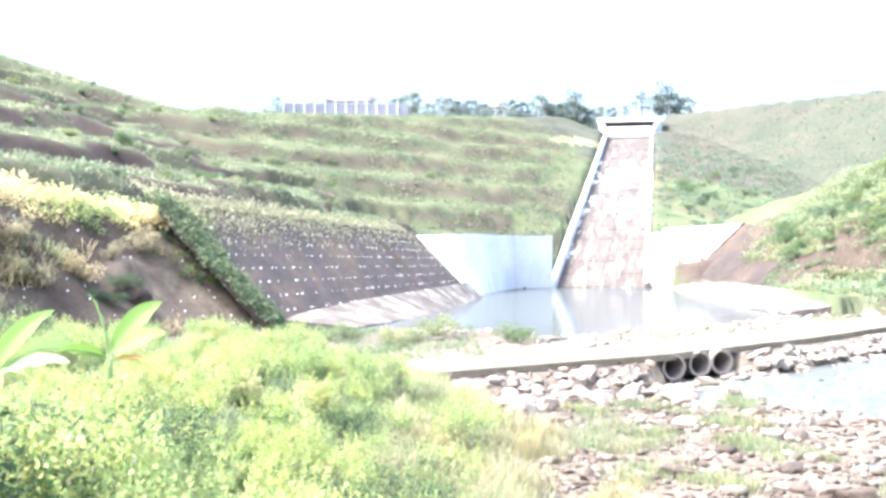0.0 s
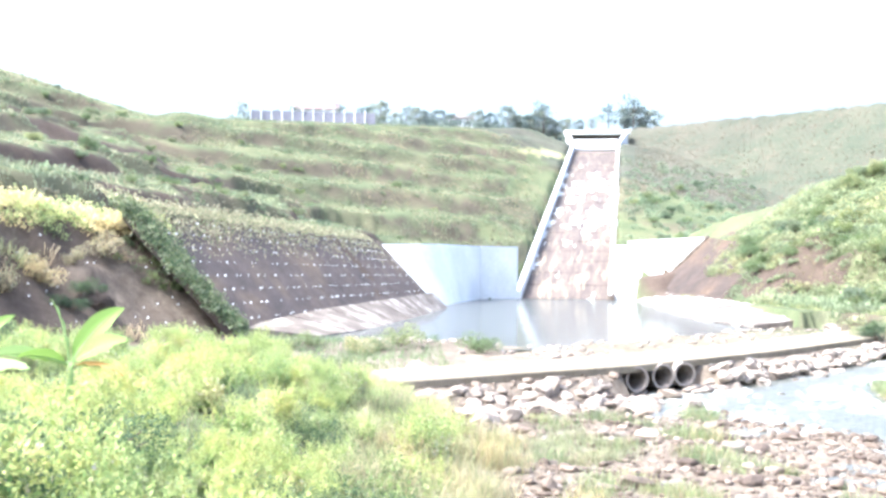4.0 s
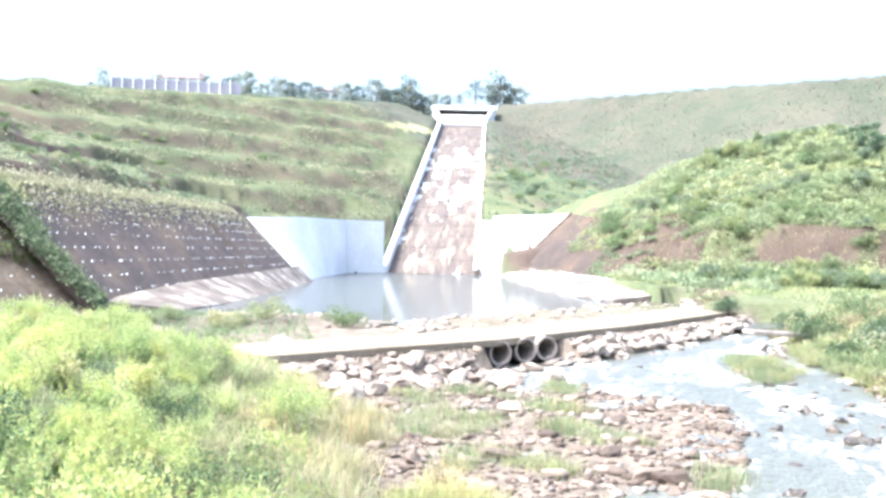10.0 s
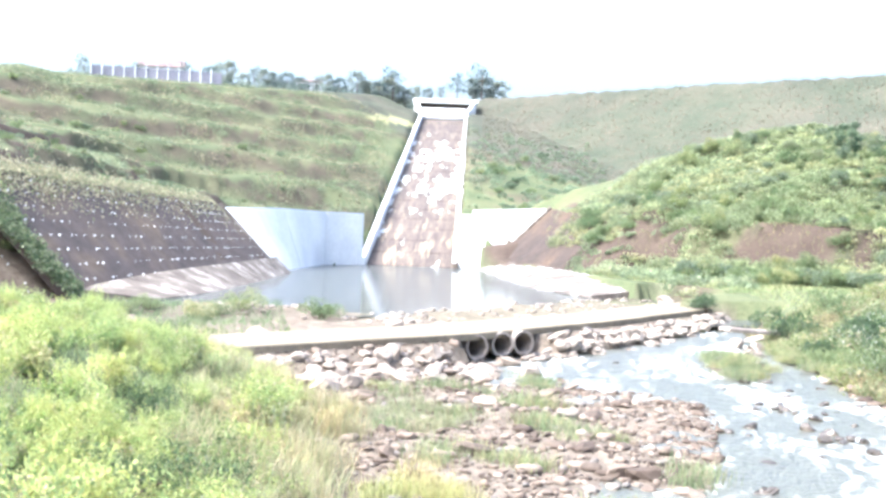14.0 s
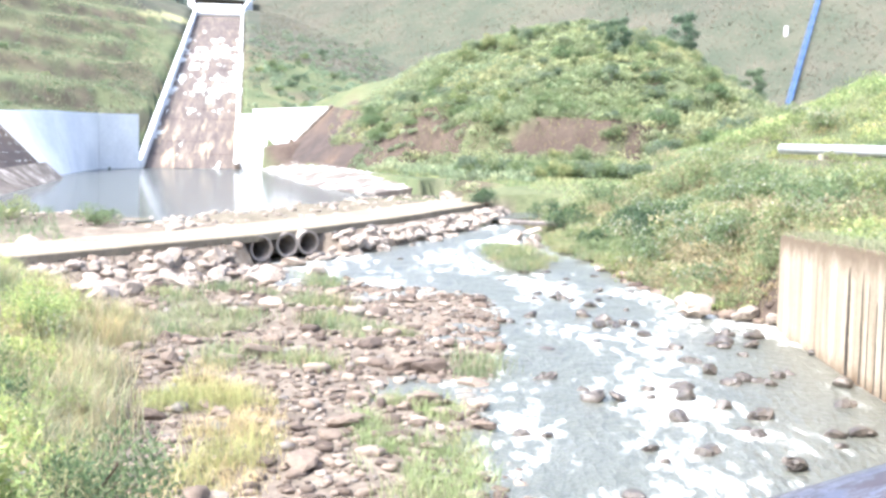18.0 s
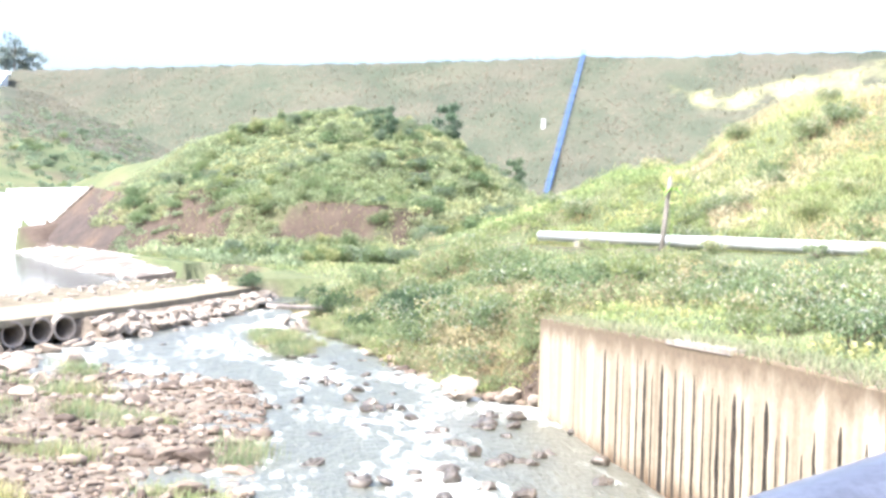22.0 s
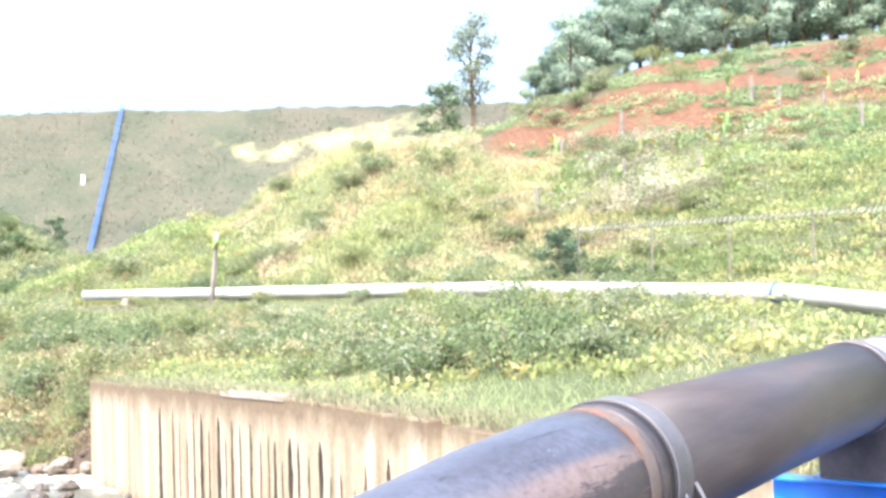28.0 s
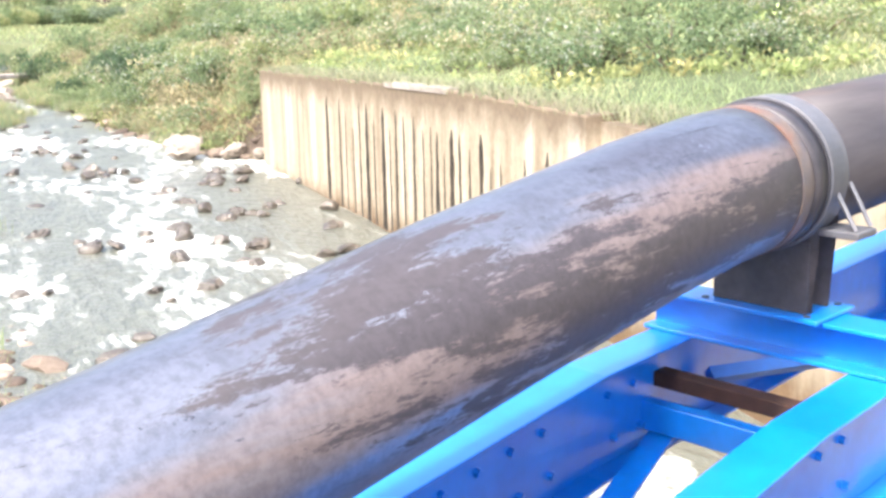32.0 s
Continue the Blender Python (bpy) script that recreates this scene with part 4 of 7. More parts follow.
lining("left_pool_lining", [(4.9, 131.2, 0.2), (0.2, 100, 0.3), (-2.6, 84, 0.4), (-5.5, 73, 0.5)], [(3.0, 131.6, 2.1), (-2.8, 100, 1.9), (-6.5, 84, 1.7), (-10.2, 72.5, 1.0)], 8, "low sloping weathered concrete lining beside the pool", M_APRON)
lining("right_pool_lining", [(33.2, 171, 0.1), (29.5, 140, 0.2), (26.5, 112, 0.3), (27.5, 92, 0.6)], [(35.6, 171, 1.9), (34.0, 140, 2.0), (32.4, 112, 1.9), (32.6, 92, 1.3)], 8, "sloping concrete lining with flaking white paint beside the pool", M_LINING)

# ---- shotcrete cut slopes and soil nails ----
def cut_slope(name, foot_a, foot_b, back_a, back_b, h_a, h_b, label, nu, nv, material):
    """A sloping sprayed-concrete face as an uneven sheet with thickness."""
    bm = bmesh.new()
    fa_, fb_, ba, bb = Vector(foot_a), Vector(foot_b), Vector(back_a), Vector(back_b)
    grid = []
    for i in range(nu + 1):
        t = i / nu
        f, b = fa_.lerp(fb_, t), ba.lerp(bb, t)
        h = h_a + (h_b - h_a) * t
        row = []
        for j in range(nv + 1):
            u = j / nv
            p = f.lerp(b, u)
            row.append(bm.verts.new((p.x, p.y, f.z + h * u + 0.22 + 0.12 * noise.noise(Vector((p.x * .5, p.y * .3, u * 3))))))
        grid.append(row)
    for a_, b_ in zip(grid, grid[1:]):
        for j in range(nv):
            bm.faces.new((a_[j], b_[j], b_[j + 1], a_[j + 1]))
    r = bmesh.ops.extrude_face_region(bm, geom=bm.faces[:])
    for v in r["geom"]:
        if isinstance(v, bmesh.types.BMVert):
            v.co.z -= 0.7
    return tagged(part(name, bm, material, None, smooth=False), label, "slope", kind="structure")


cut_slope("cut_slope_left", (-9.9, 70, .6), (3.6, 131, .6), (-17.2, 71.8, .6), (-3.6, 132.6, .6), 7.6, 7.2, "dark sprayed-concrete cut slope with rows of white nail heads", 60, 8, M_NAIL)
cut_slope("cut_slope_right", (34.6, 170.5, .6), (33.8, 126, .6), (42.6, 165, .6), (41.2, 128, .6), 9.0, 7.0, "dark brown sprayed-concrete cut slope beside the white headwall", 40, 8, M_NAILBROWN)
nails = empty("nail_heads")
tagged(nails, "rows of white nail heads on dark shotcrete slope", "slope nails", kind="structure")
bm = bmesh.new()
bmesh.ops.create_cone(bm, cap_ends=True, segments=8, radius1=0.1, radius2=0.06, depth=0.12)
nail_me = bpy.data.meshes.new("nail_head")
bm.to_mesh(nail_me)
bm.free()
nail_me.materials.append(M_WHITE)
fa_, fb_, ba_, bb_ = Vector((-9.9, 70, .6)), Vector((3.6, 131, .6)), Vector((-17.2, 71.8, .6)), Vector((-3.6, 132.6, .6))
for row in range(8):
    for k in range(40):
        t, u = 0.02 + (k + (row % 2) * .5) * .0244, 0.1 + row * .115
        if t > 0.985 - .02 * u or rng.random() < .14:
            continue
        p = fa_.lerp(fb_, t).lerp(ba_.lerp(bb_, t), u)
        ob = new("nail_head", nail_me)
        ob.parent = nails
        ob.matrix_world = Matrix.Translation((p.x + rng.uniform(-.2, .2), p.y + rng.uniform(-.6, .6), .6 + u * (7.6 - .4 * t) + 0.4)) @ Vector((0.69, -0.15, 0.7)).to_track_quat("Z", "Y").to_matrix().to_4x4() @ Matrix.Scale(rng.uniform(.35, .85), 4)


for k in range(70):
    t, u = rng.random(), rng.uniform(.8, 6.4)
    p = Vector((-9.9, 71, 0)).lerp(Vector((-22, 52, 0)), t) + Vector((-.845, .535, 0)) * u
    ob = new("nail_head", nail_me)
    ob.parent = nails
    ob.matrix_world = Matrix.Translation((p.x, p.y, float(height(p.x, p.y)) + .05)) @ Vector((0.6, -0.38, 0.7)).to_track_quat("Z", "Y").to_matrix().to_4x4() @ Matrix.Scale(rng.uniform(.4, .8), 4)

# ---- right retaining wall ----
def wall_line(y):
    return 8.45 + 0.414 * y


def wall_top(y):
    return float(np.interp(y, [-20, 14, 27.4], [3.3, 3.15, 2.65]))


bm = bmesh.new()
rings = []
for yy in np.linspace(10.0, 27.4, 24):
    x0, zt = wall_line(yy), wall_top(yy)
    rings.append([(x0, yy, -0.8), (x0, yy, zt - 0.03), (x0 + 0.03, yy, zt), (x0 + 0.5, yy - 0.2, zt), (x0 + 0.95, yy - 0.4, -0.8)])
bm_loft(bm, rings)
wallR = tagged(part("retaining_wall", bm, M_WALL), "stained beige concrete river wall with dark drip streaks", "wall", kind="structure")
bm = bmesh.new()
rings = []
for yy in np.linspace(-14, 9.95, 20):
    x0, zt = wall_line(yy) + 0.25, wall_top(yy) - 0.1
    rings.append([(x0, yy, -0.8), (x0, yy, zt), (x0 + 0.8, yy - 0.33, zt), (x0 + 1.0, yy - 0.4, -0.8)])
bm_loft(bm, rings)
tagged(part("retaining_wall_abutment", bm, M_WALL), "set-back grey concrete wall bay under the pipe bridge", "wall", kind="structure")
# pale coping left bare of grass
bm = bmesh.new()
bm_loft(bm, [[(wall_line(y) + a, y - 0.41 * a, wall_top(y) + z) for a, z in ((-0.02, -0.06), (-0.02, 0.04), (0.3, 0.04), (0.3, -0.06))] for y in (14.6, 15.6, 16.8, 17.6)])
part("coping", bm, M_CULVERT, wallR, "pale bare coping")
wd = Vector((0.414, 1, 0)).normalized()
rng = random.Random(11)
for y0, top, w in ((21.4, 2.41, .2), (20.5, 2.45, .1), (19.18, 2.5, .09), (18.73, 2.48, .2), (18.3, 2.2, .07), (17.77, 2.5, .2), (17.07, 2.5, .11), (16.65, 2.45, .08), (16.14, 2.52, .11),
                   (15.33, 2.4, .06), (15.06, 2.33, .17), (14.42, 2.45, .2), (14.09, 2.4, .08), (13.25, 2.5, .17), (12.9, 2.0, .05), (12.56, 2.1, .06), (12.1, 1.9, .07), (11.75, 2.3, .1), (11.06, 2.5, .12), (10.4, 2.4, .1), (20.1, 2.2, .05), (19.6, 1.9, .06), (17.4, 2.1, .06), (15.7, 2.3, .07), (14.75, 2.0, .05), (13.7, 2.2, .07)):
    c = Vector((wall_line(y0), y0, 0)) + Vector((-0.92, 0.38, 0)) * 0.006
    left, right = [], []
    n = 12
    for k in range(n + 1):
        z = top * (1 - k / n) + 0.02
        ww = w * (0.12 if k == 0 else 0.72 + 0.45 * k / n + rng.uniform(-.22, .22))
        off = rng.uniform(-.015, .015)
        left.append(c + wd * (off - ww / 2) + UP * z)
        right.append(c + wd * (off + ww / 2) + UP * z)
    nrm = Vector((0.92, -0.38, 0)) * 0.012
    bm = bmesh.new()
    bm_loft(bm, [[l, r, r + nrm, l + nrm] for l, r in zip(left, right)])
    part("drip_stain", bm, M_STAIN, wallR, "dark wet drip stain")

# ---- causeway and culverts ----
bm = bmesh.new()
pts = [Vector((*p, ROAD_Z)) for p in ROAD]
rings = []
for i, p in enumerate(pts):
    d = (pts[min(i + 1, len(pts) - 1)] - pts[max(i - 1, 0)]).normalized()
    n = Vector((-d.y, d.x, 0))
    rings.append([p - n * 1.85 - UP * .05, p - n * 1.8, p + n * 1.8, p + n * 1.85 - UP * .05, p + n * 1.85 - UP * .3, p - n * 1.85 - UP * .3])
bm_loft(bm, rings)
tagged(part("road", bm, M_ROAD), "narrow pale concrete causeway over culvert pipes", "road", kind="structure")
rdir = Vector((0.69, 0.72, 0)).normalized()
rnorm = Vector((0.72, -0.69, 0)).normalized()


def culvert(at, length):
    """A concrete pipe with a thick rim, open at both ends."""
    bm = bmesh.new()
    rings = []
    for s, ro, ri in ((0, 0.5, 0.42), (length, 0.5, 0.42)):
        for r in (ro, ri):
            rings.append([Vector((math.cos(a) * r, s, math.sin(a) * r)) for a in (k * math.tau / 28 for k in range(28))])
    order = [rings[1], rings[0], rings[2], rings[3], rings[1]]
    bm_loft(bm, order, True, False)
    bmesh.ops.remove_doubles(bm, verts=bm.verts, dist=1e-5)
    ob = part("culvert_pipe", bm, M_CULVERT, smooth=False)
    ob.matrix_world = Matrix.Translation(at) @ Matrix.Rotation(math.atan2(-0.3, -0.95), 4, "Z") @ pose(0, 0, 0, 0, 0, 180)
    return tagged(ob, "weathered concrete culvert pipe under the causeway", "culvert", "culvert pipes")


for k, (dx, out) in enumerate(((0, 0.25), (1.45, 0.05), (2.55, 0.3))):
    p = Vector((9.3 + (-0.3, 0.13, 0.22)[k], 46.45, 0.72 + 0.03 * k)) + rdir * dx + rnorm * out
    culvert(p, 4.6)
bm = bmesh.new()
bm_box(bm, (-1.7, -0.5, 0), (1.7, 0.5, 0.22), bevel=0.04)
sl = part("footbridge_slab", bm, M_CULVERT)
sl.matrix_world = pose(25.4, 56.6, 0.78, 0, 3, 10)
tagged(sl, "flat concrete slab bridging the side stream", "slab")

# ---- grey pipeline on the bench ----
wp = empty("pipeline")
tagged(wp, "long pale grey steel water pipeline along the grassy bench", "pipeline")
zz = [4.98, 4.92, 4.8, 4.5, 3.85, 3.3]
wpts = [Vector((*p, z)) for p, z in zip(WHITE_PIPE, zz)]
part("pipe", tube(wpts, 0.25, 24), M_PIPEGREY, wp, smooth=True)
for a, b, ts in ((0, 1, (0.45,)), (1, 2, (0.25, 0.62, 0.97)), (2, 3, (0.5, 0.96))):
    for t in ts:
        p = wpts[a].lerp(wpts[b], t)
        d = (wpts[b] - wpts[a]).normalized() * 0.05
        part("joint_ring", tube([p - d, p + d], 0.29, 24), M_PALEBLUE if (a, t) == (2, 0.96) else M_PIPEGREY, wp)
        g = float(height(np.array(p.x), np.array(p.y)))
        bm = bmesh.new()
        bm_box(bm, (p.x - .22, p.y + .6, g - .3), (p.x + .22, p.y + 1.0, p.z - 0.18), bevel=0.02)
        part("pipe_support", bm, M_CULVERT, wp)
# leaning post beside it
pole = empty("post")
tagged(pole, "leaning weathered timber post beside the pipeline", "post")
part("shaft", tube([(34.3, 38.9, 3.6), (34.45, 38.8, 5.6), (34.62, 38.7, 7.6)], [0.12, 0.11, 0.1], 10), M_POST, pole, smooth=True)
part("post_cap", tube([(34.62, 38.7, 7.6), (34.63, 38.69, 7.72)], [0.11, 0.04], 10), M_POST, pole)

# ---- pipe bridge ----
pb = empty("pipe_bridge")
tagged(pb, "blue painted steel girder bridge carrying a large pipe", "bridge")


def by(x, off=0.0):
    return 2.16 + 0.06 * x + off


def gz(x):
    return float(np.interp(x, [-3, 3.62, 20], [2.86, 3.42, 3.42]))


def run_bar(name, xs, off, z0, z1, w, material, parent=None, label=""):
    """A flat bar along the bridge, between heights z0 and z1 under the girder's top line."""
    bm = bmesh.new()
    bm_loft(bm, [[(x, by(x, off) - w, gz(x) + z1), (x, by(x, off) + w, gz(x) + z1), (x, by(x, off) + w, gz(x) + z0), (x, by(x, off) - w, gz(x) + z0)] for x in xs])
    bmesh.ops.bevel(bm, geom=[e for e in bm.edges if abs((e.verts[0].co - e.verts[1].co).normalized().x) > 0.9], offset=0.003, segments=1, affect="EDGES")
    return part(name, bm, material, parent, label)


bolt_bm = bmesh.new()
bmesh.ops.create_cone(bolt_bm, cap_ends=True, segments=6, radius1=0.02, radius2=0.017, depth=0.03)
bolt_me = bpy.data.meshes.new("bolt")
bolt_bm.to_mesh(bolt_me)
bolt_bm.free()
bolt_me.materials.append(M_BLUE)


def bolt(p, axis_, parent):
    ob = new("bolt", bolt_me)
    ob.parent = parent
    ob.matrix_world = Matrix.Translation(p) @ Vector(axis_).to_track_quat("Z", "Y").to_matrix().to_4x4()


XS = (-1.6, 3.62, 16.0)
for off in (0.48, -0.48):
    web = run_bar("girder", XS, off, -0.015, -0.46, 0.007, M_BLUE, pb)
    run_bar("top_flange", XS, off, 0.0, -0.015, 0.11, M_BLUE, web)
    run_bar("bottom_flange", XS, off, -0.46, -0.475, 0.11, M_BLUE, web)
    for sx in (-1, 1):
        run_bar("splice_plate", (2.55, 3.35, 3.62, 4.15), off + sx * 0.014, -0.07, -0.41, 0.006, M_BLUE, web)
    for x in (0.6, 2.3, 5.4, 6.9, 9.2, 11.0):
        bm = bmesh.new()
        bm_box(bm, (x - .006, by(x, off) - .1, gz(x) - .455), (x + .006, by(x, off) + .1, gz(x) - .018))
        part("stiffener", bm, M_BLUE, web)
    for x in (2.7, 2.9, 3.1, 3.3, 3.75, 3.95):
        for dz in (-0.14, -0.34):
            bolt((x + (0.05 if dz < -0.2 else 0), by(x, off) - 0.03, gz(x) + dz), (0, -1, 0), web)
XB = (-0.3, 4.38, 7.95, 11.5)
for x in XB:
    z = gz(x)
    bm = bmesh.new()
    bm_box(bm, (x - .1, by(x, -.62), z + .172), (x + .1, by(x, .62), z + .19), bevel=0.003)
    bm_box(bm, (x - .1, by(x, -.62), z + .002), (x + .1, by(x, .62), z + .02), bevel=0.003)
    bm_box(bm, (x - .007, by(x, -.615), z + .02), (x + .007, by(x, .615), z + .172))
    part("crossbeam", bm, M_BLUE, pb)
    for y0, y1, dx in ((-0.46, 0.46, 1.5),):
        part("bracing", tube([(x + .15, by(x, .42), z - .25), (x + 1.7, by(x + 1.7, -.42), gz(x + 1.7) - .25)], 0.045, 4), M_BLUE, pb)
        part("bracing", tube([(x + .15, by(x, -.42), z - .32), (x + 1.7, by(x + 1.7, .42), gz(x + 1.7) - .32)], 0.045, 4), M_BLUE, pb)
        bm = bmesh.new()
        e0, e1 = Vector((x - .18, by(x, .4), z - .37)), Vector((x - 3.1, by(x - 3.1, -.4), gz(x - 3.1) - .37))
        wv = (e1 - e0).cross(UP).normalized() * .06
        bm_loft(bm, [[e - wv, e + wv, e + wv - UP * .012, e - wv - UP * .012] for e in (e0, e1)])
        part("bracing", bm, M_BLUE, pb, "flat blue diagonal brace")
    bm = bmesh.new()
    bm_box(bm, (x - .26, by(x, -.45), z - .2), (x - .17, by(x, .45), z - .13), bevel=0.004)
    part("strut", bm, M_RUST, pb, "rust-brown cross strut")
    bm = bmesh.new()
    bm_box(bm, (x - .36, by(x, -.45), z - .37), (x - .28, by(x, .45), z - .24), bevel=0.004)
    part("strut", bm, M_BLUE, pb)

bigpipe = empty("big_pipe")
tagged(bigpipe, "large worn dark steel pipe resting on bridge saddles", "pipe")
AX = [(-1.8, 2.33, 3.36), (0.0, 2.34, 3.64), (1.2, 2.35, 3.83), (2.4, 2.36, 4.03), (3.3, 2.39, 4.15)]
def pipe_run(path, material):
    """A pipe section that carries, for each point, how far up its side the point lies (0 foot, 1 crown)."""
    ob = part("pipe_section", tube(path, 0.3, 64), material, bigpipe, smooth=True)
    xs_, zs_ = [p[0] for p in path], [p[2] for p in path]
    wrap = ob.data.color_attributes.new("wrap", "FLOAT_COLOR", "POINT")
    for v, c in zip(ob.data.vertices, wrap.data):
        h = min(1, max(0, .5 + (v.co.z - float(np.interp(v.co.x, xs_, zs_))) / .6))
        c.color = (h, h, h, 1)


pipe_run(AX + [(3.8, 2.42, 4.19), (4.3, 2.45, 4.2)], M_PIPE)
pipe_run([(4.3, 2.45, 4.2), (6, 2.56, 4.22), (7.9, 2.66, 4.235)], M_PIPETWO)
pipe_run([(7.9, 2.66, 4.235), (11.5, 2.86, 4.25), (17, 3.17, 4.27)], M_PIPE)


def saddle(x, y, z, pb_z):
    """Clamp band, saddle and base plate that hold the pipe on a crossbeam."""
    th = empty("pipe_saddle")
    tagged(th, "dark steel pipe saddle with grey clamp band and bolted plate", "saddle", "pipe saddles")
    d = Vector((1, 0.058, 0.0)).normalized()
    c = Vector((x, y, z))
    c = c - d * 0.08
    part("clamp_band", tube([c - d * 0.075, c - d * 0.07, c + d * 0.07, c + d * 0.075], [0.303, 0.318, 0.318, 0.303], 64), M_BAND, th, "grey clamp band", smooth=False)
    part("gasket_ring", tube([c - d * 0.092, c - d * 0.078], 0.312, 64), M_DARKSTEEL, th)
    for sy in (-1, 1):
        bm = bmesh.new()
        a = y + sy * 0.245
        bm_box(bm, (x - .08, min(a, a + sy * .17), z - .235), (x + .08, max(a, a + sy * .17), z - .205), bevel=0.004)
        ear = part("clamp_ear", bm, M_BAND, th)
        for dx in (-.065, .065):
            part("gusset", tube([(x + dx, a + sy * .15, z - .2), (x + dx, a + sy * .05, z - .03)], 0.011, 4), M_BAND, ear)
    bm = bmesh.new()
    n = 14
    top = [(x, y + u, z - math.sqrt(0.3 ** 2 - min(abs(u), .285) ** 2) - 0.002) for u in np.linspace(-.25, .25, n)]
    for dx in (-.07, .07):
        bm2 = [Vector((x + dx, p[1], p[2])) for p in top]
        lo = [Vector((x + dx, p[1] * 0.9 + y * 0.1, pb_z + .215)) for p in top]
        bm_loft(bm, [[Vector((q.x - .007, q.y, q.z)) for q in bm2], [Vector((q.x - .007, q.y, q.z)) for q in lo], [Vector((q.x + .007, q.y, q.z)) for q in lo], [Vector((q.x + .007, q.y, q.z)) for q in bm2]], False)
    bm_box(bm, (x - .07, y - .007, pb_z + .215), (x + .07, y + .007, z - .3))
    bm_box(bm, (x - .1, y - .22, pb_z + .215), (x - .09, y + .22, z - .27))
    part("saddle_block", bm, M_DARKSTEEL, th)
    bm = bmesh.new()
    bm_box(bm, (x - .17, y - .3, pb_z + .193), (x + .17, y + .3, pb_z + .213), bevel=0.004)
    plate = part("base_plate", bm, M_BLUE, th, "blue base plate")
    for dx in (-.13, .13):
        for dy in (-.24, .24):
            bm = bmesh.new()
            bmesh.ops.create_cone(bm, cap_ends=True, segments=10, radius1=.016, radius2=.016, depth=.004, matrix=Matrix.Translation((x + dx, y + dy, pb_z + .216)))
            part("bolt_hole", bm, M_DARKSTEEL, plate, "dark bolt hole")


part("weld_band", tube([(4.0, 2.429, 4.195), (4.08, 2.434, 4.197)], 0.3025, 64), M_WELD, bigpipe, "rust-stained weld band")
part("collar", tube([(4.1, 2.436, 4.197), (4.21, 2.443, 4.2)], [0.303, 0.305], 64), M_PIPETWO, bigpipe, "dark steel collar", smooth=True)
saddle(4.38, 2.455, 4.2, 3.42)
saddle(7.95, 2.665, 4.235, 3.42)
saddle(11.5, 2.86, 4.25, 3.42)
saddle(-0.3, 2.34, 3.59, gz(-0.3))

# ---- stair and marker on the dam face ----
st = empty("dam_stairway")
tagged(st, "narrow concrete stairway with blue rails up the dam face", "stairway")
sa, sb = Vector((146.0, 201.4, 12.5)), Vector((191.0, 248.1, 52.6))
sdir = (sb - sa).normalized()
sr = Vector((sdir.y, -sdir.x, 0)).normalized()
prism("stair_flight", [sa + sr * u + UP * z for u, z in ((-.4, -.6), (-.4, .35), (.4, .35), (.4, -.6))], [sb + sr * u + UP * z for u, z in ((-.4, -.6), (-.4, .35), (.4, .35), (.4, -.6))], M_PALEBLUE, st)
for u in (-.4, .4):
    part("rail", tube([sa + sr * u + UP * 1.5, sb + sr * u + UP * 1.5], 0.12, 6), M_PALEBLUE, st, "blue rail")
    for k in range(16):
        p = sa.lerp(sb, (k + .5) / 16) + sr * u
        part("rail_post", tube([p, p + UP * 1.5], 0.07, 5), M_PALEBLUE, st)
mk = empty("marker_post")
tagged(mk, "small white concrete marker on the dam face", "marker")
part("slab", tube([(162.6, 226.0, 29.5), (162.6, 226.0, 32.3)], 0.55, 4), M_WHITE, mk)
part("footing", tube([(162.6, 226.0, 29.0), (162.6, 226.0, 29.7)], 0.8, 4), M_APRON, mk)


# ---- plants and stones: mesh makers ----
def hz(x, y):
    return height(np.asarray(x, float), np.asarray(y, float))


def array_mesh(name, verts, faces_n, counts, tint=None, material=None, smooth=False):
    """A mesh from arrays: loop indices, face sizes and a tint for each vertex."""
    me = bpy.data.meshes.new(name)
    me.vertices.add(len(verts))
    me.vertices.foreach_set("co", np.asarray(verts, np.float32).ravel())
    me.loops.add(len(faces_n))
    me.loops.foreach_set("vertex_index", np.asarray(faces_n, np.int32))
    me.polygons.add(len(counts))
    me.polygons.foreach_set("loop_start", np.concatenate([[0], np.cumsum(counts)[:-1]]).astype(np.int32))
    if smooth:
        me.polygons.foreach_set("use_smooth", np.ones(len(counts), bool))
    me.update(calc_edges=True)
    if tint is not None:
        at = me.color_attributes.new("tint", "FLOAT_COLOR", "POINT")
        at.data.foreach_set("color", np.concatenate([tint, np.ones((len(tint), 1))], 1).astype(np.float32).ravel())
    if material:
        me.materials.append(material)
    return me


def leaves(rs, centers, length, width, tint, up=0.3, out=None):
    """Rhombic folded leaves at the centres; returns verts, loops, counts, tints."""
    n = len(centers)
    d = rs.normal(size=(n, 3))
    if out is not None:
        d = d * 0.7 + out
    d[:, 2] += up * 0.6
    d /= np.linalg.norm(d, axis=1)[:, None] + 1e-9
    r = rs.normal(size=(n, 3))
    s = np.cross(d, r)
    s /= np.linalg.norm(s, axis=1)[:, None] + 1e-9
    nn = np.cross(d, s)
    L, Wd = length[:, None], width[:, None]
    v = np.stack([centers - d * L * .5, centers + s * Wd * .5 + nn * Wd * .12, centers + d * L * .5 - nn * L * .12, centers - s * Wd * .5 + nn * Wd * .12], 1).reshape(-1, 3)
    return v, np.arange(4 * n), np.full(n, 4), np.repeat(tint, 4, 0)


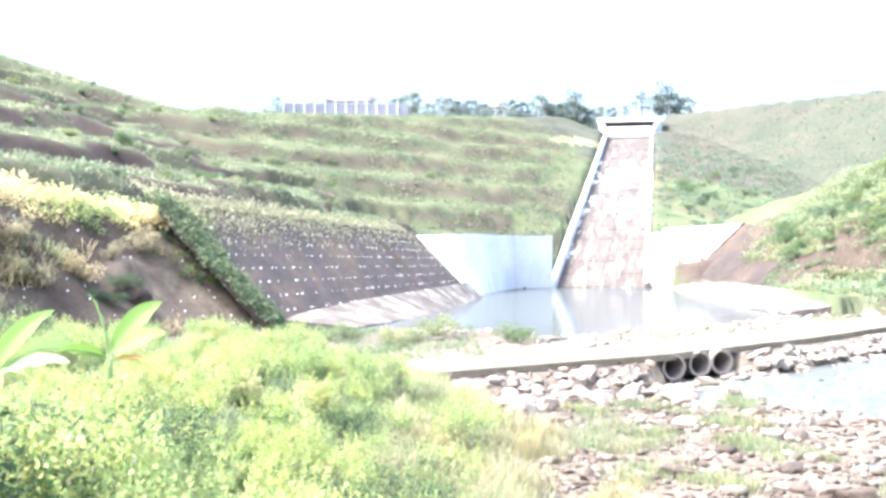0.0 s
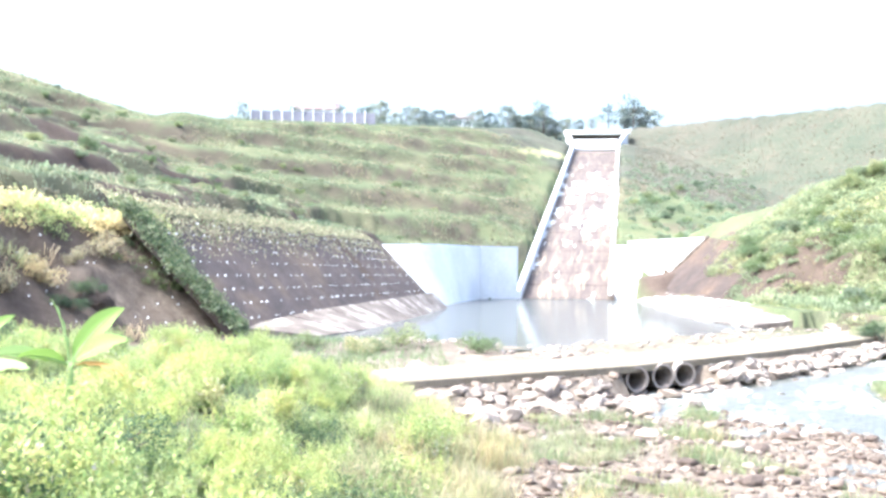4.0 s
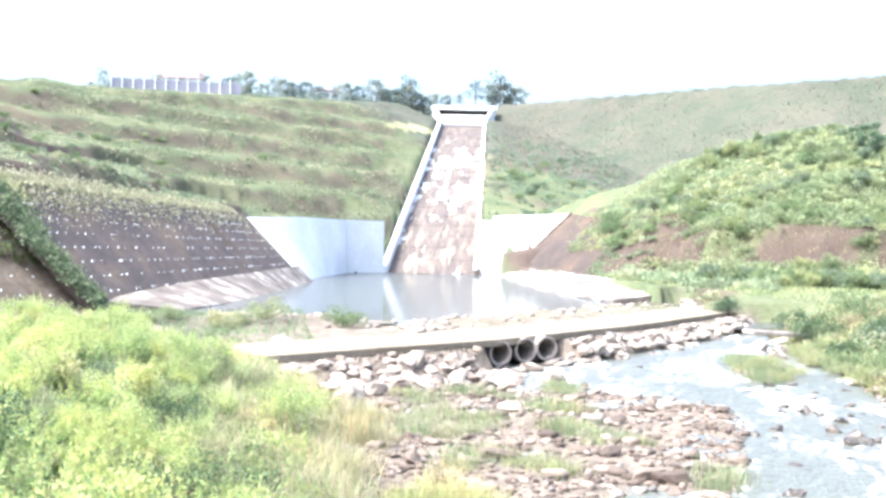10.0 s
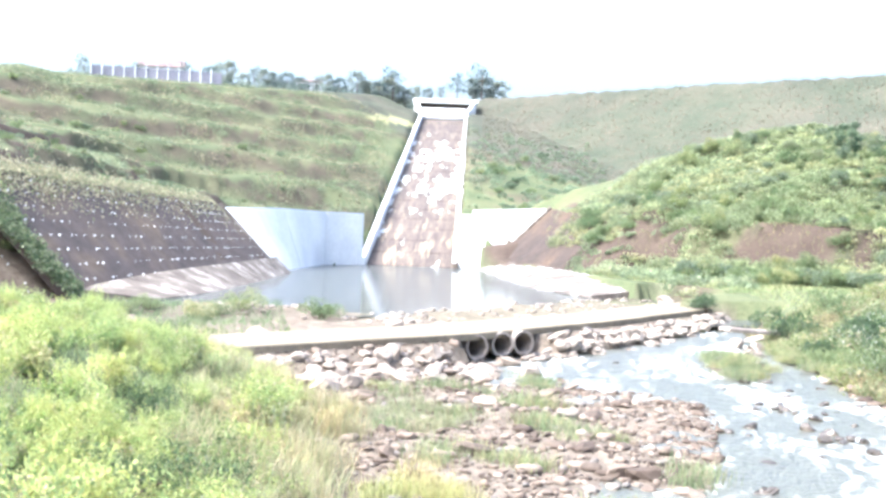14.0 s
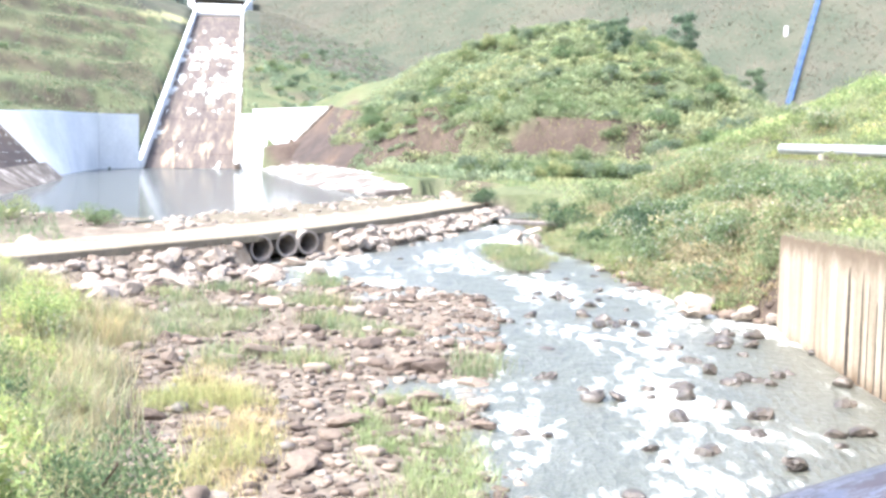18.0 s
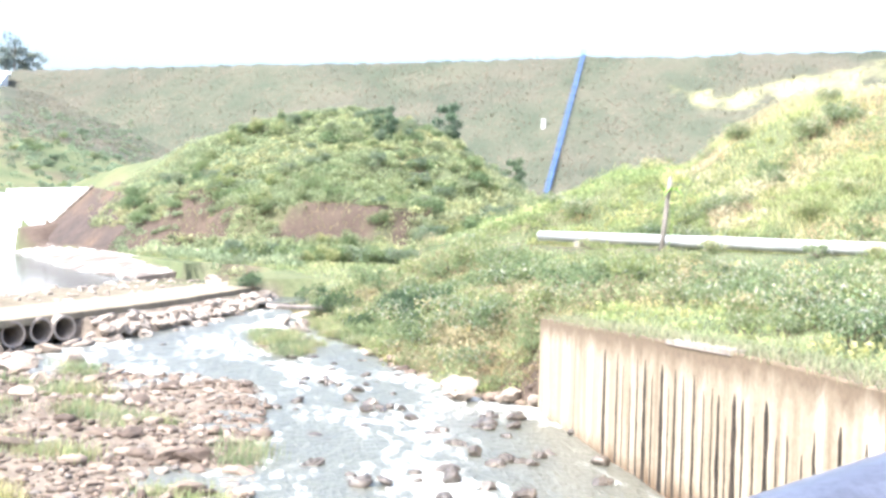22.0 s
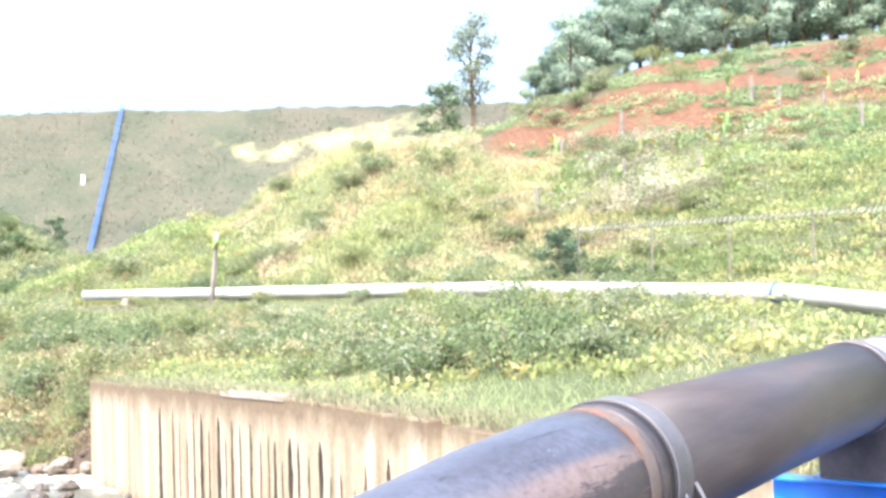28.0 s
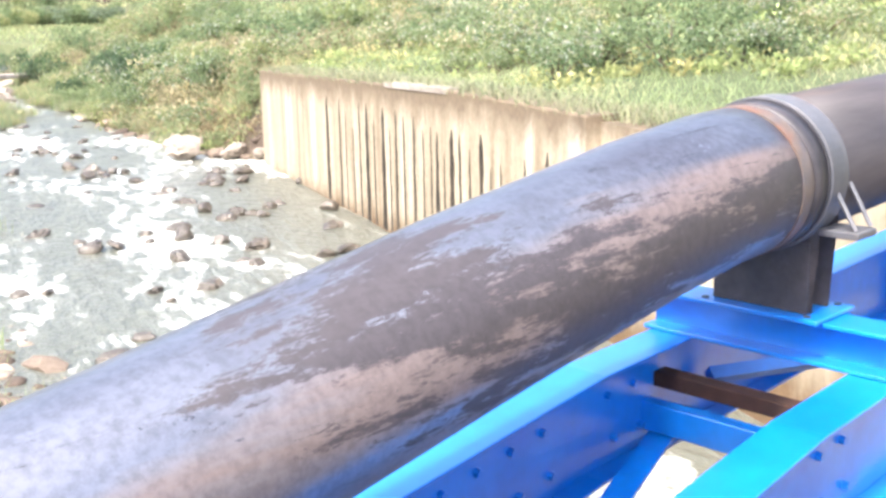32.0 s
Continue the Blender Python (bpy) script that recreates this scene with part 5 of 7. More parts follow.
def blades(rs, base, h, w, lean, tint):
    """Bent grass blades; returns verts, loops, counts, tints."""
    n = len(base)
    a = rs.rand(n) * math.tau
    dx = np.stack([np.cos(a), np.sin(a), np.zeros(n)], 1)
    sx = np.stack([-np.sin(a), np.cos(a), np.zeros(n)], 1)
    H, Wd, Ln = h[:, None], w[:, None], (lean * h)[:, None]
    z = np.array([[0, 0, 1.0]])
    m = base + z * H * .6 + dx * Ln * .35
    t = base + z * H * (1 - 0.25 * lean[:, None]) + dx * Ln
    v = np.stack([base - sx * Wd * .5, base + sx * Wd * .5, m + sx * Wd * .4, m - sx * Wd * .4, t], 1).reshape(-1, 3)
    o = (np.arange(n) * 5)[:, None]
    loops = np.concatenate([o + np.array([[0, 1, 2, 3]]), o + np.array([[3, 2, 4]])], 1).ravel()
    return v, loops, np.tile([4, 3], n), np.repeat(tint, 5, 0)


def join(parts_):
    vs, ls, cs, ts, k = [], [], [], [], 0
    for v, l, c, t in parts_:
        vs.append(v), ls.append(l + k), cs.append(c), ts.append(t)
        k += len(v)
    return np.concatenate(vs), np.concatenate(ls), np.concatenate(cs), np.concatenate(ts)


def jitter(rs, col, n, amt=0.25):
    return np.clip(np.array(col)[None] * (1 + rs.uniform(-amt, amt, (n, 1))) * (1 + rs.uniform(-.08, .08, (n, 3))), 0, 1)


GREEN, YELLOW, DEEP, DRY, GREY = (0.19, 0.27, 0.115), (0.31, 0.34, 0.16), (0.1, 0.15, 0.085), (0.38, 0.33, 0.21), (0.22, 0.27, 0.18)
PALE, SPRIG, STRAW = (0.55, 0.54, 0.45), (0.37, 0.45, 0.14), (0.5, 0.42, 0.26)


def shrub_proto(name, seed, n, size, leaf, col, col2=None, flowers=0, label="", flat=0.75, lumps=7, sprigs=0):
    """A shrub of size metres: stems and many leaves gathered in clumps."""
    rs = np.random.RandomState(seed)
    th = empty(name)
    lc = rs.normal(size=(lumps, 3)) * np.array([.3, .3, .16]) * size
    lc[:, :2] = np.clip(lc[:, :2], -.42 * size, .42 * size)
    lc[:, 2] = np.abs(lc[:, 2]) + size * .28 * flat
    lr = size * rs.uniform(.18, .34, lumps)
    k = rs.randint(0, lumps, n)
    o = rs.normal(size=(n, 3))
    o /= np.linalg.norm(o, axis=1)[:, None]
    rad = rs.uniform(.55, 1.08, n)
    p = lc[k] + o * (lr[k] * rad)[:, None] * np.array([1, 1, flat])
    p[:, 2] = np.abs(p[:, 2] + 0.02 * size)
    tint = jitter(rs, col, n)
    # higher leaves more often take col2, mostly lighter: toplight put into the tint
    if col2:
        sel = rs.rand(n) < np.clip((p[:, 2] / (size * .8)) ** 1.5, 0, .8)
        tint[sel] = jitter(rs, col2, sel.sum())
    prts = [leaves(rs, p, leaf * rs.uniform(.7, 1.4, n), leaf * rs.uniform(.35, .6, n), tint, .3, o * .8)]
    if flowers:
        f = rs.randint(0, n, flowers)
        q = p[f] + o[f] * lr[k[f]][:, None] * .12 + np.array([0, 0, .03])
        prts.append(leaves(rs, np.repeat(q, 3, 0) + rs.normal(size=(flowers * 3, 3)) * leaf * .2, np.full(flowers * 3, leaf * .55), np.full(flowers * 3, leaf * .5), jitter(rs, PALE, flowers * 3, .1), .8))
    if sprigs:
        q, m = rs.randint(0, lumps, sprigs), 16
        sd_ = rs.normal(size=(sprigs, 3)) * .35
        sd_[:, 2] = 1
        t = np.linspace(0, 1, m)[None, :, None]
        sp = (lc[q] + np.array([0, 0, 1]) * (lr[q] * .4)[:, None] + rs.normal(size=(sprigs, 3)) * size * np.array([.13, .13, 0]))[:, None] + sd_[:, None] * t * (size * rs.uniform(.25, .5, sprigs))[:, None, None]
        sp = (sp + rs.normal(size=sp.shape) * leaf * .35).reshape(-1, 3)
        prts.append(leaves(rs, sp, leaf * rs.uniform(.7, 1.3, len(sp)), leaf * rs.uniform(.4, .6, len(sp)), jitter(rs, SPRIG, len(sp), .2), .5))
    me_ = array_mesh(name, *join(prts), material=M_LEAF)
    ob = new("foliage", me_)
    ob.parent = th
    bm = bmesh.new()
    for q in range(lumps):
        e = Vector(lc[q])
        tube([(0.05 * math.cos(q), 0.05 * math.sin(q), -0.1), e * 0.5 + Vector((0, 0, .05)), e], [0.02 * size, 0.014 * size, 0.006 * size], 4, bm)
    part("woody_base", bm, M_BARK, th)
    tagged(th, label, "shrub")
    return th


def scatter(protos, pts, group, seed, smin=.7, smax=1.35, sink=.05, lift=None):
    """Copies of prototype things on the ground."""
    rs = random.Random(seed)
    zs = hz([p[0] for p in pts], [p[1] for p in pts])
    for (x, y), z in zip(pts, zs):
        ob = rs.choice(protos)
        s = rs.uniform(smin, smax)
        c = copy_thing(ob, pose(x, y, float(z) - sink, rs.uniform(-6, 6), rs.uniform(-6, 6), rs.uniform(0, 360)) @ Matrix.Diagonal((s, s, s * rs.uniform(.85, 1.2), 1)))
        tagged(c, group=group)


def retire(protos):
    """Takes prototypes out of the scene once they are copied."""
    for p in protos:
        for o in (*p.children_recursive, p):
            bpy.data.objects.remove(o)


def polar(az, d):
    return (-d * math.sin(radians(az)), d * math.cos(radians(az)))


rs0 = np.random.RandomState(77)
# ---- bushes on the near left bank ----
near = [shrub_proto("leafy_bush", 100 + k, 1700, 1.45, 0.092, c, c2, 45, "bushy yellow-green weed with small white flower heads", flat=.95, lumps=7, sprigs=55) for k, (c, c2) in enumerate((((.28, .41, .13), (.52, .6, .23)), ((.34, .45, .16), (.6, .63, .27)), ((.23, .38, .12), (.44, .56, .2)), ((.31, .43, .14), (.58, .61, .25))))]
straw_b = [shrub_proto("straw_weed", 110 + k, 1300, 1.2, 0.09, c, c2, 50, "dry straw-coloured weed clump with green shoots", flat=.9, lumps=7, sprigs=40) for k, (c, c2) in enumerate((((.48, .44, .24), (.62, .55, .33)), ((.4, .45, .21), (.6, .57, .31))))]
feather = [shrub_proto("feathery_bush", 120, 2200, 1.7, 0.06, (0.1, 0.16, 0.07), (0.17, 0.24, 0.1), 0, "soft feathery grey-green shrub")]
pts = []
while len(pts) < 420:
    a, d = rs0.uniform(-9, 25.5), 6.5 + 33 * rs0.rand() ** 0.9
    x, y = polar(a, d)
    if x < np.interp(y, *TOE_L) - 0.1 and (d > 8 or a > 4) and (a < 22.5 or d > 14):
        pts.append((x, y))
east = [p for p in pts if p[0] > -.045 * p[1] + .7 * math.sin(p[1])]
rest = [p for p in east if rs0.rand() < .75]
west = [p for p in pts if p not in east]
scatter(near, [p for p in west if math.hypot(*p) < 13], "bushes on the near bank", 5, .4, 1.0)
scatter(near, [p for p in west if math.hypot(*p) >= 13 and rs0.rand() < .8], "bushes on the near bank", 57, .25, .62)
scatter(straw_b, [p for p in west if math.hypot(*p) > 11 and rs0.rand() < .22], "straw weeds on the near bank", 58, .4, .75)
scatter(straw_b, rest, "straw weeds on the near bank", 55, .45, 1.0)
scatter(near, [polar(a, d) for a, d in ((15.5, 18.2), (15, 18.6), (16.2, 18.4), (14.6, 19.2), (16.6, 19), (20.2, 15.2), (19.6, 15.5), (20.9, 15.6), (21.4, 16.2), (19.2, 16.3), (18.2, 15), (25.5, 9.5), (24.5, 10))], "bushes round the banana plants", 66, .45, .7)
scatter(feather, [polar(a, d) for a, d in ((2.2, 19), (1.0, 21), (3.6, 23), (-2.5, 14), (15, 16), (22, 24), (20, 30), (1.5, 44), (3, 46), (5.5, 17), (5.2, 18), (25.6, 8.2), (26.4, 9), (25.2, 10.5), (26.5, 12), (24.6, 12.5), (23.5, 26), (24.5, 24), (22.2, 27), (25, 30), (23.4, 9), (24, 7.6), (23, 11), (24.2, 11.5), (22.8, 8.4))], "feathery shrubs", 6, .8, 1.25)
# green weeds whose very dark tints put the corner's shade into the leaves
shade = [shrub_proto("dark_weed", 125 + k, 2000, 1.5, .08, (.04, .08, .03), (.08, .14, .05), 0, "tall dark green weed, its tint deepened for shade", flat=1.1) for k in range(2)]
scatter(shade, [polar(a, d) for a, d in ((24.8, 8.6), (24.2, 9.4), (25.6, 9.8), (23.9, 10.6), (24.9, 11.4), (25.8, 8), (26.5, 10.6))], "dark weeds beside the banana plants", 59, .8, 1.2)
# straw-coloured tufts at the toe of the bank
def tuft_proto(name, seed, n, h, w, spread, cols, label):
    rs = np.random.RandomState(seed)
    th = empty(name)
    base = np.stack([rs.normal(size=n) * spread, rs.normal(size=n) * spread, np.full(n, -.04)], 1)
    tint = np.concatenate([jitter(rs, c, n // len(cols) + 1) for c in cols])[:n]
    ob = new("foliage", array_mesh(name, *blades(rs, base, h * rs.uniform(.5, 1.25, n), np.full(n, w), rs.uniform(.15, .9, n), tint), material=M_LEAF))
    ob.parent = th
    return tagged(th, label, "grass")


dry_tuft = [tuft_proto("straw_grass_tuft", 140 + k, 420, .62, .014, .26, (DRY, YELLOW, (0.45, .4, .22)), "straw-coloured tall grass tuft") for k in range(2)]
green_tuft = [tuft_proto("green_grass_tuft", 150 + k, 260, .42, .016, .3, (GREEN, (0.24, .31, .13), YELLOW, DRY), "fresh green grass clump among stones") for k in range(2)]
pts = []
while len(pts) < 150:
    y = rs0.uniform(11, 40)
    x = np.interp(y, *TOE_L) + rs0.normal(-0.7, .8)
    pts.append((x, y))
scatter(dry_tuft, pts, "straw grass at the bank's toe", 8, .7, 1.5)
spots = [(7.8, 30.2), (8.2, 30.6), (10.1, 38.8), (10.5, 39.2), (3.3, 29.9), (5.3, 30.9), (6.5, 37.2), (9.7, 42.4), (9.2, 28.6), (4.6, 26.5), (5.8, 24.5), (8.9, 24.2), (2.2, 43.5), (4.0, 36), (8.2, 34.4), (3.6, 13), (5.5, 12.2)]
pts = [(x + rs0.normal() * .5, y + rs0.normal() * .7) for x, y in spots for _ in range(3)]
scatter(green_tuft, pts, "grass clumps on the gravel bar", 9, .6, 1.25)
# grass islands in the river and along its right edge
for cx, cy, n, sx, sy in ((19.7, 45.5, 46, .4, 2.3), (23.4, 47, 10, .4, 1.6), (24.6, 51.5, 12, .5, 1.5), (21.6, 36, 12, .4, 3.0)):
    for k in range(n):
        y = cy + np.clip(rs0.normal(), -1.8, 1.8) * sy
        x = cx + rs0.normal() * sx + (y - cy) * .25
        c = copy_thing(green_tuft[k % 2], pose(x, y, max(float(hz(x, y)), 0.12 + 0.008 * (y - 30)), 0, 0, rs0.uniform(0, 360)) @ Matrix.Diagonal((.9, .9, .9, 1)))
        tagged(c, group="grass on the river islands")

# ---- broad sheets of grass ----
def lawn(name, n, region, h, w, cols, label, seed, lean=(.2, .9), patch=9.0):
    """One mesh of many blades over a region; region(rs, n) gives x, y."""
    rs = np.random.RandomState(seed)
    x, y = region(rs, n)
    z = hz(x, y)
    m = len(x)
    k = np.clip((fnoise(x, y, patch, seed) * .75 + .5) * len(cols) + rs.normal(size=m) * .45, 0, len(cols) - .01).astype(int)
    tint = np.array(cols)[k] * (1 + rs.uniform(-.25, .25, (m, 1)))
    hh = h * rs.uniform(.5, 1.3, m) * (1 + .4 * fnoise(x, y, patch * .6, seed + 3))
    v = blades(rs, np.stack([x, y, z - .05], 1), np.clip(hh, .1, None), w * rs.uniform(.7, 1.3, m), rs.uniform(*lean, m), np.clip(tint, 0, 1))
    return tagged(new(name, array_mesh(name, *v, material=M_LEAF)), label, "grass", kind="stuff")


def in_fan(a0, a1, d0, d1, ok):
    def f(rs, n):
        a, d = rs.uniform(a0, a1, n * 3), np.sqrt(rs.uniform(d0 ** 2, d1 ** 2, n * 3))
        x, y = -d * np.sin(np.radians(a)), d * np.cos(np.radians(a))
        keep = ok(x, y)
        return x[keep][:n], y[keep][:n]
    return f


def on_left_bank(x, y):
    return x < np.interp(y, *TOE_L) + .4 * np.sin(y)


def on_right_bank(x, y):
    d = x - np.interp(y, *SHORE_R)
    return (d > np.where(y < 27.6, .75, .3)) & (np.abs(side_of(x, y, ROAD)) > 2.4)


def thicket(name, n, m, region, size, leaf, cols, label, seed, patch=14.0, flat=.6):
    """Low clumps of leaves over a region, joined: n clumps of m leaves."""
    rs = np.random.RandomState(seed)
    x, y = region(rs, n)
    n = len(x)
    z = hz(x, y)
    r = size * rs.uniform(.5, 1.3, n) * (1 + .35 * fnoise(x, y, patch * .5, seed + 5))
    k = np.clip((fnoise(x, y, patch, seed) * .75 + .5) * len(cols) + rs.normal(size=n) * .4, 0, len(cols) - .01).astype(int)
    base = np.array(cols)[k] * (1 + rs.uniform(-.2, .2, (n, 1)))
    o = rs.normal(size=(n, m, 3))
    o /= np.linalg.norm(o, axis=2)[:, :, None]
    o[:, :, 2] = np.abs(o[:, :, 2])
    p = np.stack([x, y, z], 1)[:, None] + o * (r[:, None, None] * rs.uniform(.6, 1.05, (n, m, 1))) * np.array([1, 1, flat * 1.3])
    # top leaves tinted lighter, low ones darker: clump shading put into the colour
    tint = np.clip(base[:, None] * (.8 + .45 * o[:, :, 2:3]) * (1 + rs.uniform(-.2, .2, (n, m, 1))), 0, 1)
    N = n * m
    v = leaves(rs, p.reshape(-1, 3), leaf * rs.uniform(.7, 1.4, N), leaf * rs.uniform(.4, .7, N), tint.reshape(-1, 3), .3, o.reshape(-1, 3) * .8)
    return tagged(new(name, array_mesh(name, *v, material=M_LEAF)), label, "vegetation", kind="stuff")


def first_d(az, el, lo, hi):
    """The nearest distance at which the ground along each az rises to the elevation el, seen from the bridge end."""
    d = np.linspace(lo, hi, 120)[None, :]
    a = np.radians(az)[:, None]
    ok = np.degrees(np.arctan2(hz(-d * np.sin(a), d * np.cos(a)) - 5, d)) >= el[:, None]
    return np.where(ok.any(1), d[0][np.argmax(ok, 1)], hi)


def left_slope(x, y):
    s = side_of(x, y, FOOT_L)
    fr = terrace_phase(x, y, s)
    bare = (s > 10) & (fr > .58) & (fr < .97) & (fnoise(x, y, 14, 305) < .12)
    return ((s > 7.8) | ((y > 178) & (s > 1.6))) & ~bare


def on_dam(x, y):
    p = x * .766 + y * .643
    return (p > 222) & (p < 306) & (chute_off(x, y) > 9)


def near_pipe(x, y):
    s = side_of(x, y, WHITE_PIPE)
    return (s < .7) & (s > -3.2)


def hill_right(x, y):
    az, d = np.degrees(np.arctan2(x, y)), np.hypot(x, y)
    bare = (np.degrees(np.arctan2(height(x, y) - 5, d)) > 6.0 + .6 * fnoise(x, y, 8, 98)) & (az > 54.5)
    return (side_of(x, y, WHITE_PIPE) > 1.0) & ~bare


def on_mound(x, y):
    z = height(x, y)
    d, a = np.hypot(x, y), np.degrees(np.arctan2(x, y))
    cut = (z > 3.8) & (z < 7.4) & (fnoise(x, y, 9, 93) > .3) & (d < 126)
    return (z > 2.6) & ~cut & (x > 38) & (a > 14.5) & (a < 38) & (d > 104) & (d < 180)


MOUND = [(0.19, .26, .15), (0.23, .3, .17), (0.29, .33, .19), (.25, .31, .2), (0.21, .28, .16)]
lawn("bank_grass", 22000, in_fan(-12, 27, 6, 48, on_left_bank), .34, .018, [GREEN, YELLOW, DRY, GREEN], "tangled green and straw grass on the near bank", 201, (.4, 1.2), patch=5)
def ellipse(cx, cy, rx, ry, lean):
    """A ragged grassy patch on the gravel."""
    def f(rs, n):
        r, a = np.sqrt(rs.rand(n)) * rs.uniform(.75, 1.15, n), rs.rand(n) * math.tau
        y = cy + ry * r * np.sin(a)
        x = cx + rx * r * np.cos(a) + lean * (y - cy)
        ok = fnoise(x, y, 1.6, 230) > -.12
        return x[ok], y[ok]
    return f


lawn("toe_meadow", 15000, in_fan(-14, 6, 7, 42, lambda x, y: (x < np.interp(y, *TOE_L) + .2 + .5 * np.sin(y * .9)) & (x > np.interp(y, *TOE_L) - 2.6)), .62, .016, [(.34, .42, .16), (.5, .44, .23), (.44, .48, .2), (.58, .5, .28), (.36, .44, .17)], "tall green and straw meadow grass at the bank's toe", 225, (.3, 1.1), patch=4)
lawn("straw_patch_grass", 5200, ellipse(3.0, 20.0, 1.35, 5.0, .16), .4, .013, [(.38, .33, .18), (.33, .35, .15), (.27, .32, .13)], "straw and green grass patch on the gravel bar", 231, (.3, 1.2), patch=2)
lawn("green_patch_grass", 5200, ellipse(6.3, 18.4, 1.15, 4.2, .24), .34, .013, [(.29, .36, .13), (.36, .36, .17), (.26, .33, .12)], "yellow-green grass patch on the gravel bar", 232, (.3, 1.2), patch=2)
lawn("shoal_grass", 2600, ellipse(4.4, 31.0, 1.6, 2.2, 0), .34, .016, [(.34, .36, .19), (.4, .36, .2)], "thin brownish grass on the gravel bar", 233, (.3, 1.2), patch=2)
lawn("bench_grass", 70000, in_fan(-80, -26, 16, 62, lambda x, y: on_right_bank(x, y) & ~near_pipe(x, y)), .28, .012, [(.3, .37, .15), (.4, .42, .18), (.5, .44, .24), (0.38, .41, .18), (.56, .48, .29), (.34, .39, .16)], "tall meadow grass above the river wall", 202, (.8, 2.0), patch=6)
lawn("pipe_side_grass", 9000, in_fan(-80, -30, 26, 66, near_pipe), .16, .022, [GREEN, YELLOW, DRY], "short grass beside the pipeline", 208, (.4, 1.2), patch=6)
def straw_zone(x, y):
    a = np.degrees(np.arctan2(x, y)) + 3.0 * fnoise(x, y, 9, 64)
    return (a > 43.5) & (a < 60)


lawn("hill_straw_grass", 52000, in_fan(-64, -40, 42, 110, lambda x, y: hill_right(x, y) & straw_zone(x, y)), .7, .035, [(.5, .46, .22), (.6, .5, .3), (.58, .47, .29), (0.48, .36, .23), (.52, .5, .25), (.38, .42, .18)], "long straw and pinkish grass sweeping over the hillside", 203, (.7, 1.9), patch=9)
lawn("hill_green_grass", 42000, in_fan(-82, -33, 42, 110, lambda x, y: hill_right(x, y) & ~straw_zone(x, y)), .6, .035, [(.19, .28, .1), (.27, .34, .14), (.3, .33, .15), (.22, .3, .11), (.33, .3, .17)], "fresh green grass on the hillside", 226, (.6, 1.6), patch=9)
lawn("flat_grass", 14000, in_fan(-34, -12, 66, 125, lambda x, y: on_right_bank(x, y) & (x > 33)), .4, .05, [GREEN, YELLOW, GREEN], "short grass on the flat by the causeway", 204, (.5, 1.4))
lawn("slope_grass", 75000, in_fan(-6.5, 30, 48, 330, left_slope), .6, .12, [(0.15, .19, .11), (.21, .24, .14), (.29, .29, .17), (0.3, .26, .17), (.17, .22, .12)], "rough grass on the terraced hillside", 205, (.7, 1.8), patch=10)
lawn("dam_grass", 32000, in_fan(-62, -11, 170, 400, on_dam), .38, .25, [(0.145, .145, .12), (0.18, .165, .145), (0.13, .142, .115), (0.17, .158, .138)], "low brownish grass on the dam face", 206, (.8, 2.0), patch=22)
lawn("pool_edge_grass", 3500, in_fan(-4, 8, 48, 74, lambda x, y: (x < 2) & (side_of(x, y, FOOT_L) < 0)), .4, .03, [GREEN, (0.22, .3, .11), YELLOW], "green grass beside the pool", 207)
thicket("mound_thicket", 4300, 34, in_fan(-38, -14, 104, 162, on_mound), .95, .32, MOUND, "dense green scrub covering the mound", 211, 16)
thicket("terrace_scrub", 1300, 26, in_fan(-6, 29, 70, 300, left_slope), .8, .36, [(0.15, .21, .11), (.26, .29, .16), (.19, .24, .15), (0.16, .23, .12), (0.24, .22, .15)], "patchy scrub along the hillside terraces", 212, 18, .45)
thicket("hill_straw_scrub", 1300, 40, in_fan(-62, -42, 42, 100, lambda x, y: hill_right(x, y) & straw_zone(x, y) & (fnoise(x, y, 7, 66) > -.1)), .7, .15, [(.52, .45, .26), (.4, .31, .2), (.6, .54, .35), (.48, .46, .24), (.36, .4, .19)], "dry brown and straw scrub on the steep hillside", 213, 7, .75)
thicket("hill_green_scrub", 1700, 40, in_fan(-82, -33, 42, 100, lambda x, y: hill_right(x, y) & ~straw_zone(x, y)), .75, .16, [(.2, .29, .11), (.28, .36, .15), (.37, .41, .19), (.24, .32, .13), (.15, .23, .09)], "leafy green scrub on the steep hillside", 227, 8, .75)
def river_bank(rs, n):
    y = rs.uniform(27.7, 64, n)
    x = np.interp(y, *SHORE_R) + .9 + 9 * rs.rand(n) ** 1.3
    ok = np.abs(side_of(x, y, ROAD)) > 2.6
    return x[ok], y[ok]


def white_patch(rs, n):
    a, e = rs.normal(-62.3, 1.9, n), rs.uniform(3.0, 6.6, n)
    d = first_d(a, e, 40, 100)
    return -d * np.sin(np.radians(a)), d * np.cos(np.radians(a))


def red_strips(rs, n):
    a, d = rs.uniform(-82, -54.5, n), rs.uniform(52, 84, n)
    x, y = -d * np.sin(np.radians(a)), d * np.cos(np.radians(a))
    z = height(x, y)
    ok = (np.degrees(np.arctan2(z - 5, d)) > 4.8) & (np.sin(z * 2.6) + 1.1 * fnoise(x, y, 5, 99) > .15)
    return x[ok], y[ok]


